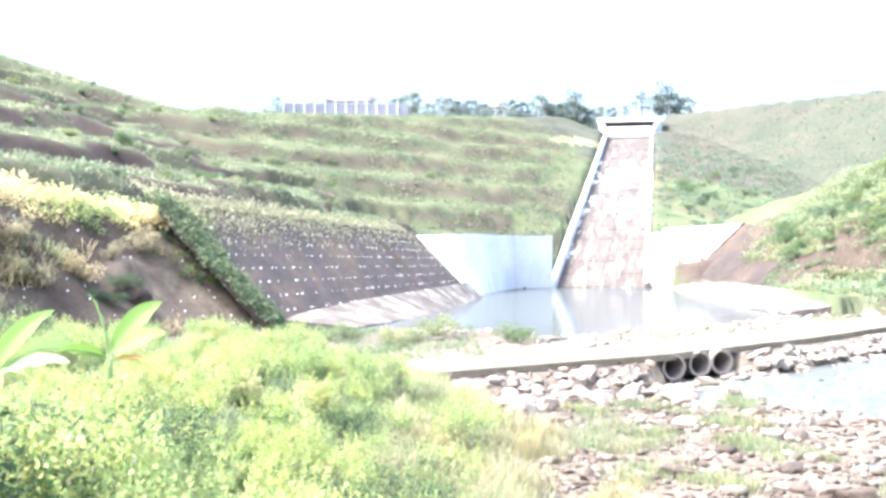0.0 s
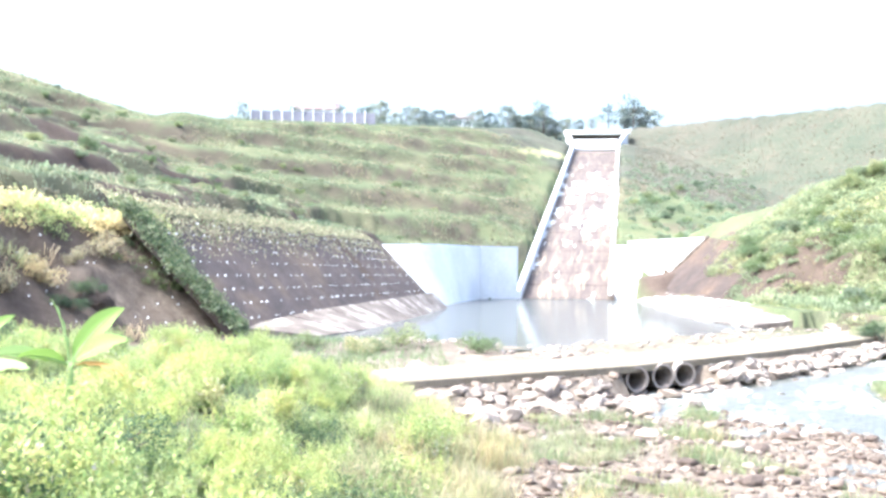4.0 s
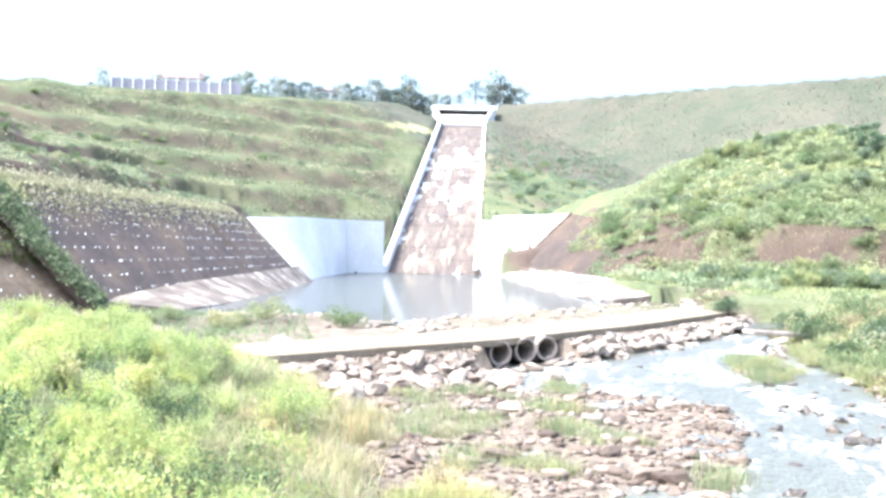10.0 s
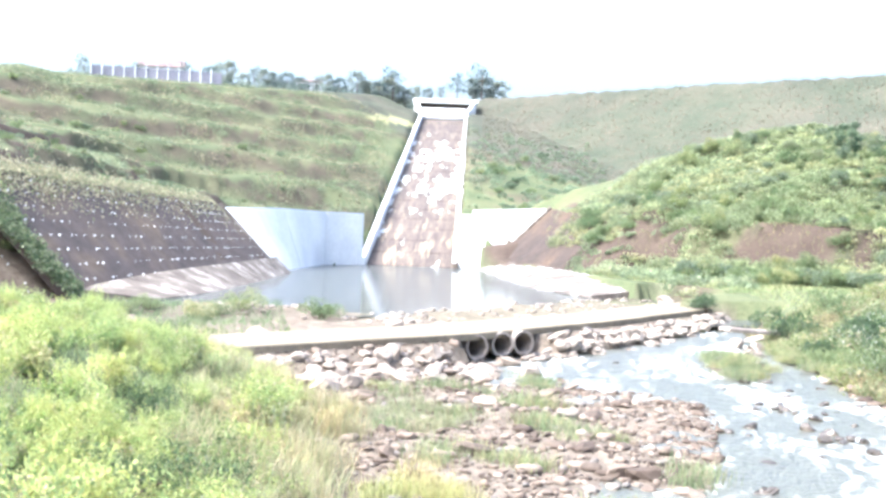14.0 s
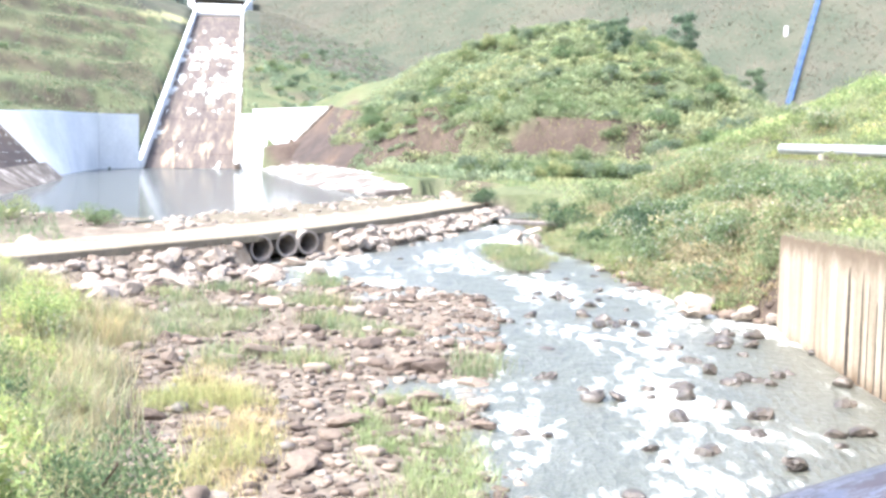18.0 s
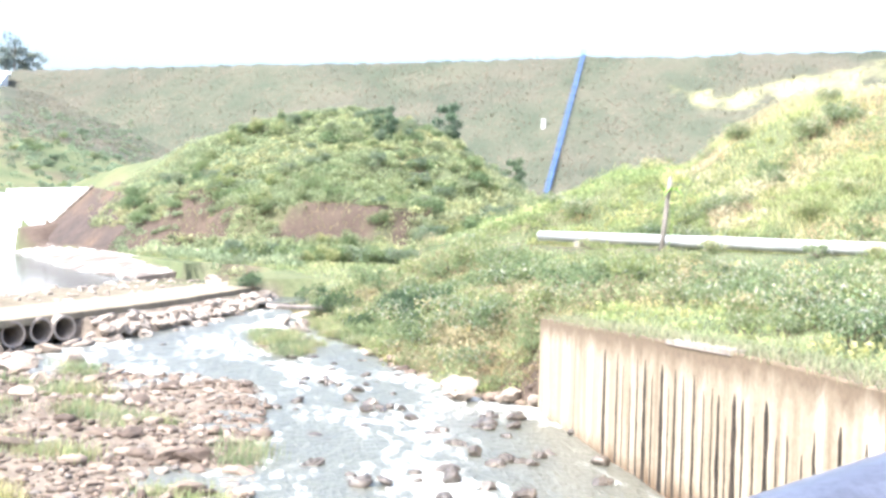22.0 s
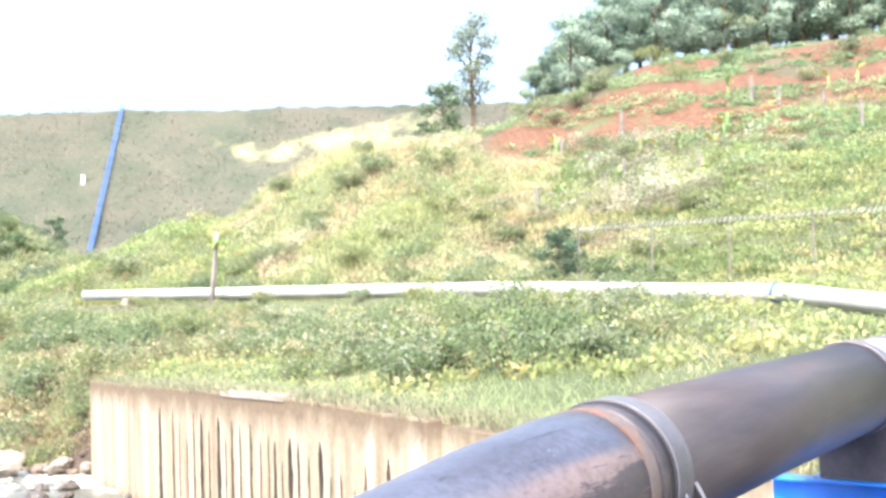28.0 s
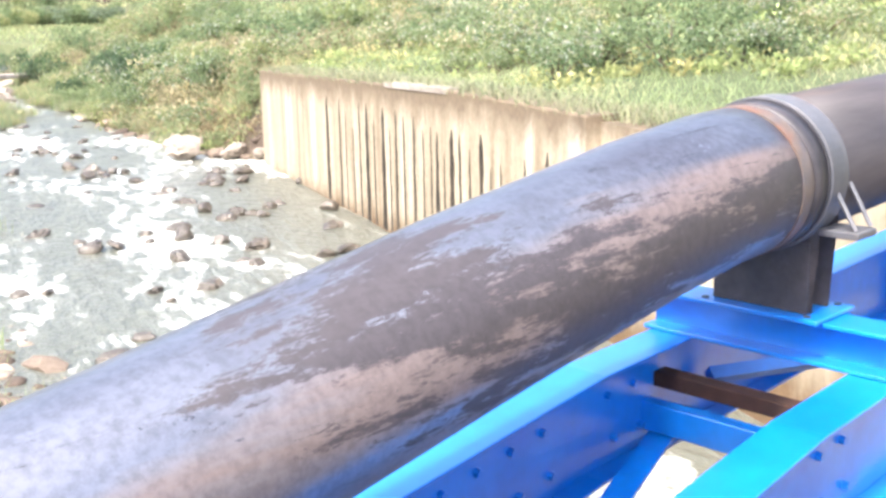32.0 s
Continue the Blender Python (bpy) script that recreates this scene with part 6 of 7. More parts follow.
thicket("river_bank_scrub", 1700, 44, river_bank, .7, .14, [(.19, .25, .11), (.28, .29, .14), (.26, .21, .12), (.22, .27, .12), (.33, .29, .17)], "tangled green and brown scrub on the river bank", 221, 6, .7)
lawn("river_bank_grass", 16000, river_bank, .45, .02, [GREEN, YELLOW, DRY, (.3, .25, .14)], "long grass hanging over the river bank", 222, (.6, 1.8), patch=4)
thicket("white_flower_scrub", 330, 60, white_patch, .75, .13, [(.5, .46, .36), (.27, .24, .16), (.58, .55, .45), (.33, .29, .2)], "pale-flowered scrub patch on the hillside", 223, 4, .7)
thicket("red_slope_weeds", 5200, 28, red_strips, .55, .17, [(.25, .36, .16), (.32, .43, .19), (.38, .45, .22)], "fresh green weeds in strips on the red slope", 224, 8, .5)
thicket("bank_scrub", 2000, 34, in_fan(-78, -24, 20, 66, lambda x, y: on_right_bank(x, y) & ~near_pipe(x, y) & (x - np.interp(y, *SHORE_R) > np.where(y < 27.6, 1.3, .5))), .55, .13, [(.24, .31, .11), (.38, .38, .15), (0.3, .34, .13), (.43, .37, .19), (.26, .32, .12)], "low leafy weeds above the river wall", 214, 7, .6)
def along_foot(line, s0, s1, keep):
    """Places beside a polyline, s0 to s1 metres to its left."""
    L = np.array(line, float)
    seg = np.hypot(*(L[1:] - L[:-1]).T)
    def f(rs, n):
        t = rs.rand(n) * seg.sum()
        k = np.clip(np.searchsorted(np.cumsum(seg), t), 0, len(seg) - 1)
        u = (t - np.concatenate([[0], np.cumsum(seg)])[k]) / seg[k]
        d = (L[k + 1] - L[k]) / seg[k][:, None]
        q = L[k] + (L[k + 1] - L[k]) * u[:, None] + np.stack([-d[:, 1], d[:, 0]], 1) * rs.uniform(s0, s1, n)[:, None]
        ok = keep(q[:, 0], q[:, 1])
        return q[ok, 0], q[ok, 1]
    return f


BANK = [(-33, 44), (-22, 52), (-9.4, 72)]
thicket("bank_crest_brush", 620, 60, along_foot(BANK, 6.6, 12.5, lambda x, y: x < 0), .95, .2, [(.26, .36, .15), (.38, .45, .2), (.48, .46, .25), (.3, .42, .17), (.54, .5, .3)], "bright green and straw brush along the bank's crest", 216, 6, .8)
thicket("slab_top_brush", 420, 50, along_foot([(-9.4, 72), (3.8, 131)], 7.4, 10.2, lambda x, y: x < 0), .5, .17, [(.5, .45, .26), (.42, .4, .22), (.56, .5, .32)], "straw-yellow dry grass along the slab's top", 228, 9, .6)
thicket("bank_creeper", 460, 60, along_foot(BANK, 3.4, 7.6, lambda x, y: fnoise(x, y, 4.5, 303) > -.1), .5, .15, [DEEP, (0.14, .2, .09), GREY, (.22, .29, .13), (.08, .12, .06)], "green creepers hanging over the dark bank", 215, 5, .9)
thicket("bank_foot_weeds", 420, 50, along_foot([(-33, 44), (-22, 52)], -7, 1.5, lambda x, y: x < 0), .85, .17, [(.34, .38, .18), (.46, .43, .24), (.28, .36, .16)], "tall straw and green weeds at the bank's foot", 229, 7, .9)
# blue-grey tints put distance haze into the skyline bushes
thicket("skyline_scrub", 150, 60, in_fan(-8.5, 8.5, 385, 412, lambda x, y: x < 1e9), 1.8, .8, [(0.17, .22, .2), (0.21, .26, .23)], "bushes along the skyline with haze in their tint", 217, 30, .9)
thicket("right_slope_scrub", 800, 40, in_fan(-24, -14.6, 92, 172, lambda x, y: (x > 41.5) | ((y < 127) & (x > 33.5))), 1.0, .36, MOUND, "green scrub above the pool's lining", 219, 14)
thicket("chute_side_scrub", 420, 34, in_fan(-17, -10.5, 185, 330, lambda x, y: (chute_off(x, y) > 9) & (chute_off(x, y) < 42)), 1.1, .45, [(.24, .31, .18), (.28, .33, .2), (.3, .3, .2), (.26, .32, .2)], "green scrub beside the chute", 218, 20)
# overhanging grass on the wall's top
rsw = np.random.RandomState(209)
yw = rsw.uniform(-6, 27.3, 9000)
aw = rsw.uniform(-.02, .9, 9000)
zw = np.array([wall_top(v) for v in yw])
tw = np.array([YELLOW, DRY, (0.42, .38, .2)])[rsw.randint(0, 3, 9000)] * (1 + rsw.uniform(-.25, .25, (9000, 1)))
tagged(new("wall_top_grass", array_mesh("wall_top_grass", *blades(rsw, np.stack([wall_line(yw) + aw + np.where(yw < 10, .25, 0), yw - .4 * aw, zw - .06], 1), rsw.uniform(.1, .32, 9000), np.full(9000, .016), rsw.uniform(.5, 1.7, 9000), tw), material=M_LEAF)), "short yellow grass growing over the wall's top edge", "grass", kind="stuff")

# ---- shrubs further off ----
def kinds(name, seed):
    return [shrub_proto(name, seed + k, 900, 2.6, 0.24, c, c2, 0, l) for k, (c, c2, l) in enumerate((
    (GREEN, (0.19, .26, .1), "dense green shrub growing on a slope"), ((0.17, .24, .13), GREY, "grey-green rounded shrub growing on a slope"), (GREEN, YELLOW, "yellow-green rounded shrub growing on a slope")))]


mid_sh, ter_sh = kinds("mound_shrub", 160), kinds("terrace_shrub", 190)
pts = []
while len(pts) < 190:
    x, y = polar(-rs0.uniform(16, 36), rs0.uniform(108, 154))
    if on_mound(np.array(x), np.array(y)):
        pts.append((x, y))
scatter(mid_sh, pts, "shrubs on the mound", 21, .45, 1.0)
scatter(mid_sh, [polar(-a + rs0.normal() * .2, 104.5 + rs0.normal() * 1.2) for a in np.linspace(20.8, 34, 64)], "hedge of shrubs at the mound's foot", 22, .6, 1.05)
scatter(ter_sh, [(23.6 + (y - 175) * .184 + 11 + 17 * rs0.rand(), y) for y in rs0.uniform(185, 290, 26)], "shrubs beside the chute", 23, .5, 1.1)
pts = []
while len(pts) < 90:
    a, d = rs0.uniform(-5, 22), rs0.uniform(90, 230)
    x, y = polar(a, d)
    s = float(side_of(np.array(x), np.array(y), FOOT_L))
    if s > 11 and float(fnoise(np.array(x), np.array(y), 26, 301)) > -.05:
        pts.append((x, y))
scatter(ter_sh, pts, "shrubs on the terraces", 24, .3, .75)
dark_sh = [shrub_proto("creeper_bush", 170 + k, 1500, 2.4, 0.15, DEEP, (0.1, .17, .06), 0, "dark green creeper bush over the rock") for k in range(2)]
pale_sh = [shrub_proto("dry_bush", 175, 1300, 2.0, 0.14, DRY, (0.5, .44, .25), 30, "dry straw-yellow bush on the bank top")]
scatter(dark_sh, [polar(a, d) for a, d in ((18.3, 60.5), (17.6, 61.5), (19, 60), (15.8, 65.5), (15, 67), (22.6, 55))], "creepers over the rock bank", 25, .45, .75)
scatter(pale_sh, [polar(a, d) for a, d in ((17.0, 66), (15.6, 69), (14.4, 72), (13.4, 75), (12.6, 78), (12.4, 76), (19.4, 63.5), (21, 60), (22.4, 58), (24, 56), (25.4, 54), (20, 65), (14, 78))], "dry bushes on the bank top", 26, .6, 1.1)
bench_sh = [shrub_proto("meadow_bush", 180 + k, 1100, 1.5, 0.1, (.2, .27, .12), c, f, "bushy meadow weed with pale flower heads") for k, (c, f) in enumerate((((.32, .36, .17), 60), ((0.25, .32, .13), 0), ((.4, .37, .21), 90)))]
pts = []
while len(pts) < 170:
    a, d = -rs0.uniform(25, 66), rs0.uniform(22, 60)
    x, y = polar(a, d)
    if x - np.interp(y, *SHORE_R) > (2.6 if y < 28 else .9) and not near_pipe(np.array(x), np.array(y)) and abs(float(side_of(np.array(x), np.array(y), ROAD))) > 3:
        pts.append((x, y))
scatter(bench_sh, pts, "bushes above the river wall", 27, .5, 1.2)
scatter(bench_sh, [(float(np.interp(y, *SHORE_R)) + 1.6 + 7.5 * rs0.rand(), y) for y in rs0.uniform(30, 60, 55)], "tall bushes on the river bank", 32, .9, 1.5)
pts = []
while len(pts) < 60:
    a, d = -rs0.uniform(35, 78), rs0.uniform(44, 92)
    x, y = polar(a, d)
    if float(side_of(np.array(x), np.array(y), WHITE_PIPE)) > 2.5:
        pts.append((x, y))
scatter(bench_sh, pts, "bushes on the pipeline hillside", 28, .7, 1.5)
scatter(bench_sh, [polar(a, d) for a, d in ((1.7, 60), (2.3, 61.5), (1.2, 62), (-3.4, 60), (-3.8, 61), (0.2, 63), (5.4, 63), (4.6, 65))], "bushes between road and pool", 33, .7, 1.15)
scatter(bench_sh, [(34.0, 35.5), (34.1, 30.0), (33.6, 22.4), (32.2, 17.5), (33.9, 27.2), (34.6, 44)], "weeds leaning over the pipeline", 30, .5, .75)
scatter(dark_sh, [polar(-27.5, 55), polar(-28.5, 57), polar(-26.2, 62), polar(-29.5, 54), polar(-25, 70), polar(-22, 74), polar(-30.5, 50), polar(-62.5, 42), polar(-61, 43)], "dark bushes by the track", 29, .6, 1.0)
retire(near + straw_b + feather + shade + dry_tuft + green_tuft + mid_sh + ter_sh + dark_sh + pale_sh + bench_sh)

# ---- trees ----
def tree_proto(name, seed, h, crown, n, leaf, col, col2, label, trunk=.35, slim=1.0):
    rs = np.random.RandomState(seed)
    th = empty(name)
    bm = bmesh.new()
    tube([(0, 0, -.5), (.1, 0, h * .3), (-.05, .08, h * .6), (0, 0, h * .92)], [h * .028, h * .02, h * .012, h * .003], 7, bm)
    tops = []
    for k in range(11):
        a, zz = k * 2.4 + rs.rand(), h * (trunk + (.95 - trunk) * (k + .5) / 11)
        r = crown * (.35 + .65 * math.sin(math.pi * min(.98, (zz / h - trunk * .7) / (1 - trunk * .7)))) * rs.uniform(.55, 1) * slim
        e = Vector((r * math.cos(a), r * math.sin(a), zz + .12 * h * rs.rand()))
        tube([(0, 0, zz * .85), e * .5 + Vector((0, 0, zz * .45)), e], [h * .009, h * .006, h * .002], 4, bm)
        tops.append(e)
    part("trunk", bm, M_BARK, th)
    c = np.array([tuple(t) for t in tops] + [(0, 0, h * .93)])
    k = rs.randint(0, len(c), n)
    o = rs.normal(size=(n, 3))
    o /= np.linalg.norm(o, axis=1)[:, None]
    p = c[k] + o * (crown * rs.uniform(.18, .5, n))[:, None] * np.array([1, 1, .7])
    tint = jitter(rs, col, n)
    # upward leaves get the lighter col2, so light from above sits in the tint
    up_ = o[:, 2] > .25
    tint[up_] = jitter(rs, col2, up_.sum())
    ob = new("crown", array_mesh(name, *leaves(rs, p, leaf * rs.uniform(.7, 1.4, n), leaf * rs.uniform(.4, .7, n), tint, .3, o * .6), material=M_LEAF))
    ob.parent = th
    return tagged(th, label, "tree")


# skyline crown tints: pale blue-grey, with the haze put into the leaf colour
HAZY, HAZY_TOP = (0.16, .21, .2), (0.22, .27, .25)
round_t = tree_proto("broadleaf_tree", 301, 9, 3.8, 1500, .55, HAZY, HAZY_TOP, "round-crowned broadleaf tree on the skyline, tinted pale for haze", .2)
open_t = tree_proto("open_tree", 302, 10, 3.4, 520, .6, HAZY, HAZY_TOP, "thin open-crowned tree on the skyline", .4)
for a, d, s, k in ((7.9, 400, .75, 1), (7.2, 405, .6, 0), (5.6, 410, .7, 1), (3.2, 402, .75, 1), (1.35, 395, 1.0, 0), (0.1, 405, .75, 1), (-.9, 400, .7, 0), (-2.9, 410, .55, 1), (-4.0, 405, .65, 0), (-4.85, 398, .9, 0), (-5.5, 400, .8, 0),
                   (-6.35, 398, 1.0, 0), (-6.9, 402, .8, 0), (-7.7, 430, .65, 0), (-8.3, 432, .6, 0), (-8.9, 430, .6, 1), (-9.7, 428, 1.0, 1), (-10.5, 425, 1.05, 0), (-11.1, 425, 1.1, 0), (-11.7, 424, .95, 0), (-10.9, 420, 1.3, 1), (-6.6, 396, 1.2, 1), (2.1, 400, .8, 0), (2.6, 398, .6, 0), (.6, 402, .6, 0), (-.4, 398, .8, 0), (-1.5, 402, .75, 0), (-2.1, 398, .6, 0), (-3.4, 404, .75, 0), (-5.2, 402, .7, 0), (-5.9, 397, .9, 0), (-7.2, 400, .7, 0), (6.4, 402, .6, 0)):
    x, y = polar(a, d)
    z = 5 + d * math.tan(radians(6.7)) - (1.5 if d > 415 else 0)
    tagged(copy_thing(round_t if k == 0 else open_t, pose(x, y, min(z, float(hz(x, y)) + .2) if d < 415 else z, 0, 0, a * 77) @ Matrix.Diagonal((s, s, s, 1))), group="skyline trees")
# forest leaf tints are raised to hold the haze over the hilltop
forest = [tree_proto("forest_tree", 310 + k, 12, 3.9, 3800, .5, (0.27, .37, .29), (0.42, .54, .42), "tall forest tree on the hilltop, tinted pale for haze", .1) for k in range(2)]
rf = random.Random(31)
for k in range(56):
    a = -(57.0 + 19 * (k / 55) ** .9) + rf.uniform(-.4, .4)
    d = rf.uniform(112, 142)
    x, y = polar(a, d)
    s = rf.uniform(.6, .85) * min(1.0, max(.4, .4 + (-a - 56) * .12))
    tagged(copy_thing(forest[k % 2], pose(x, y, float(hz(x, y)) - .3, 0, 0, rf.uniform(0, 360)) @ Matrix.Diagonal((s, s, s, 1))), group="hilltop forest")
pine = tree_proto("pine_tree", 320, 12.5, 2.8, 1800, .4, (0.2, .26, .2), (0.27, .34, .25), "tall sparse pine standing alone by the slope", .25, .8)
x, y = polar(-54.3, 150)
copy_thing(pine, pose(x, y, float(hz(x, y)) - .3) @ Matrix.Diagonal((1.25, 1.25, 1.25, 1)))
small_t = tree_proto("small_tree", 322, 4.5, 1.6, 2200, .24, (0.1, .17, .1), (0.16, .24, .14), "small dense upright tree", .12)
for a, d, s in ((-52.9, 96, 1.1), (-31.2, 150, 1.15), (-34.5, 160, .95), (-28.2, 138, .8), (-27.6, 140, .7), (-51.9, 104, .5), (-58.3, 45, .5), (-58.9, 46, .4)):
    x, y = polar(a, d)
    tagged(copy_thing(small_t, pose(x, y, float(hz(x, y)) - .2) @ Matrix.Diagonal((s, s, s, 1))), group="small slope trees")
retire([round_t, open_t, pine, small_t] + forest)

# ---- banana plants ----
def banana(x, y, z, leaves_, label):
    """Arching broad leaves with a midrib, on a short sheathed stem."""
    th = empty("banana_plant", (x, y, z))
    part("stem", tube([(0, 0, -1.3), (0, 0, .1), (.02, 0, .72)], [.07, .06, .04], 10), M_LEAFPALE, th, smooth=True)
    for a, up, ln, wd, tone, turn in leaves_:
        d = Vector((math.cos(radians(a)), math.sin(radians(a)), 0))
        s = Vector((-d.y, d.x, 0))
        spine, n = [], 12
        e = radians(up)
        pos = Vector((0, 0, .7))
        for k in range(n + 1):
            spine.append(pos.copy())
            ang = e - (k / n) ** 2 * radians(38)
            pos = pos + (d * math.cos(ang) + UP * math.sin(ang)) * (ln / n)
        bm = bmesh.new()
        rows_ = []
        for k, p in enumerate(spine):
            t = k / n
            w = wd * (0.03 if t < .12 else math.sin(math.pi * min(1, (t - .1) / .9) ** .8) ** .75 * .42 * (1 + .08 * math.sin(9 * t + a)) + .008)
            tang = (spine[min(k + 1, n)] - spine[max(k - 1, 0)]).normalized()
            nrm = tang.cross(s).normalized()
            if nrm.z < 0:
                nrm = -nrm
            sv, nv = s * math.cos(radians(turn)) + nrm * math.sin(radians(turn)), nrm * math.cos(radians(turn)) - s * math.sin(radians(turn))
            fold = nv * (w * .3)
            rows_.append([bm.verts.new(v) for v in (p - sv * w + fold + nv * .02 * math.sin(k * 2.1), p - sv * w * .5 + fold * .6, p, p + sv * w * .5 + fold * .6, p + sv * w + fold)])
        for r0, r1 in zip(rows_, rows_[1:]):
            for i in range(4):
                bm.faces.new((r0[i], r0[i + 1], r1[i + 1], r1[i]))
        lf = part("leaf", bm, (M_LEAFGREEN, M_LEAFPALE, M_LEAFDRY)[tone], th, smooth=True)
        part("midrib", tube([p - UP * .012 for p in spine], [.022 * (1 - .9 * k / n) + .002 for k in range(n + 1)], 5), M_LEAFPALE, lf)
    return tagged(th, label, "banana plant", "banana plants")


M_LEAFGREEN = mat("banana_leaf", leafy([(0.0, (0.17, .29, .07)), (1.0, (0.26, .38, .1))]), .6, 0, .2)
M_LEAFPALE = mat("banana_leaf_pale", leafy([(0.0, (0.24, .36, .14)), (1.0, (0.32, .44, .18))]), .6, 0, .2)
M_LEAFDRY = mat("banana_leaf_dry", leafy([(0.0, (0.36, .2, .07)), (1.0, (0.45, .28, .1))]), .8)
x, y = polar(15.7, 19)
banana(x, y, float(hz(x, y)) + .5, ((20, 58, 1.2, .42, 0, 62), (178, 14, 1.35, .4, 1, 35), (-4, 34, 1.0, .4, 0, 50), (150, 78, 1.1, .12, 1, 30), (205, 20, .8, .34, 0, 40), (-20, 2, 1.0, .24, 2, 10), (60, 25, .9, .34, 1, 30)), "young banana plant with broad upright leaves among weeds")
x, y = polar(21.0, 16)
banana(x, y, float(hz(x, y)) + .45, ((15, 58, 1.2, .34, 0, 58), (170, 62, .75, .34, 0, 50), (-8, 22, 1.15, .38, 1, 30), (185, 12, 1.2, .36, 1, 30), (300, 0, .8, .3, 2, 10)), "young banana plant with a drooping yellowed leaf")
x, y = polar(27.6, 9.5)
banana(x, y, float(hz(x, y)) + 1.3, ((8, 52, 1.1, .3, 0, 60), (60, 60, 1.2, .3, 0, 20), (160, 30, 1.2, .3, 0, 30)), "banana plant with one broad glossy leaf")
rb_ = random.Random(61)
for k in range(16):
    x, y = polar(-rb_.uniform(57, 76), rb_.uniform(57, 70))
    banana(x, y, float(hz(x, y)), tuple((rb_.uniform(0, 360), rb_.uniform(20, 75), rb_.uniform(.4, .8), .22, rb_.choice((1, 1, 2)), rb_.uniform(0, 60)) for _ in range(4)), "small yellow-green banana plant on the red slope")

# ---- stones ----
def rock_mesh(seed, sub=2, flat=.7):
    rs = np.random.RandomState(seed)
    bm = bmesh.new()
    bmesh.ops.create_icosphere(bm, subdivisions=sub, radius=.5)
    cuts = rs.normal(size=(10, 3))
    cuts /= np.linalg.norm(cuts, axis=1)[:, None]
    for v in bm.verts:
        p = np.array(v.co)
        for c, q in zip(cuts, rs.uniform(.26, .42, 10)):
            ex = p @ c - q
            if ex > 0:
                p = p - c * ex * .95
        p = p * (1 + .1 * math.sin(5 * p[0] + seed) * math.cos(4 * p[1] - seed))
        v.co = p * np.array([1.15, .9, flat])
    return bm


rock_me = []
for k in range(10):
    bm = rock_mesh(400 + k, 3 if k < 5 else 2, (.6, .7, .8)[k % 3])
    me_ = bpy.data.meshes.new("boulder")
    bm.to_mesh(me_)
    bm.free()
    rock_me.append(me_)


def boulder(x, y, z, s, wet, rr, label, group):
    me_ = rr.choice(WET if wet else (PALER if "pale" in label else DRYR))
    ob = new("boulder", me_)
    ob.matrix_world = Matrix.Translation((x, y, z)) @ Euler((rr.uniform(-.4, .4), rr.uniform(-.4, .4), rr.uniform(0, 6.28))).to_matrix().to_4x4() @ Matrix.Diagonal((s * rr.uniform(.85, 1.25), s, s * rr.uniform(.8, 1.1), 1))
    tagged(ob, label, "boulder", group)


DRYR, WET, DARK, PALER = [], [], [], []
for me_ in rock_me:
    w_, k_, p_ = me_.copy(), me_.copy(), me_.copy()
    p_.materials.append(M_RIPRAP)
    PALER.append(p_)
    k_.materials.append(M_DARKROCK)
    DARK.append(k_)
    me_.materials.append(M_ROCK)
    w_.materials.append(M_WETROCK)
    DRYR.append(me_)
    WET.append(w_)
rr = random.Random(91)
# riprap along the causeway
for k in range(230):
    t = rr.random()
    seg = t * 3.6 + .75
    i = int(seg)
    p = Vector((*ROAD[i], 0)).lerp(Vector((*ROAD[i + 1], 0)), seg - i)
    if (p - Vector((8.6, 48.4, 0))).length < 3.0:
        continue
    off = 2.35 + rr.random() ** 1.2 * (3.8 if p.x < 9 else 1.6)
    q = p + rnorm * off
    if (q - Vector((9.9, 45.6, 0))).length < 2.2:
        continue
    z = max(float(hz(q.x, q.y)), 0.1)
    size = rr.uniform(.4, 1.1) if p.x < 9 else rr.uniform(.35, .85)
    boulder(q.x, q.y, min(z + .12 * size, ROAD_Z - .2 - .3 * size), size, False, rr, "pale angular riprap boulder below the causeway", "riprap boulders")
for x, y, s in ((18.9, 30.2, 1.4), (19.8, 28.9, .8), (20.1, 28.0, .6), (20.0, 31.4, .7), (23.6, 54.5, 1.1), (24.3, 53.3, .9), (22.9, 50.6, 1.0), (23.2, 51.8, .8), (23.5, 49, .7), (6.6, 52.6, 1.3), (8.2, 53.2, .8), (0.5, 47, 1.3), (2.6, 46.8, .9), (26.3, 58.4, 1.0), (27, 59.8, .8), (27.8, 76, 1.2), (29, 78, .9), (30, 82, 1.2), (26, 74.5, .8), (31, 86, 1.0)):
    boulder(x, y, max(float(hz(x, y)), 0.1) + s * .18, s, False, rr, "large pale boulder on the bank", "bank boulders")
for k in range(60):
    y = rr.uniform(9, 56)
    a, b = np.interp(y, *SHORE_L), np.interp(y, *SHORE_R)
    x = a + (b - a) * (rr.random() * .98 + .01)
    boulder(x, y, -.02 + max(0, y - 30) * .008, rr.uniform(.2, .6) * (1 if y < 35 else .8), True, rr, "dark wet boulder standing in the river", "river boulders")


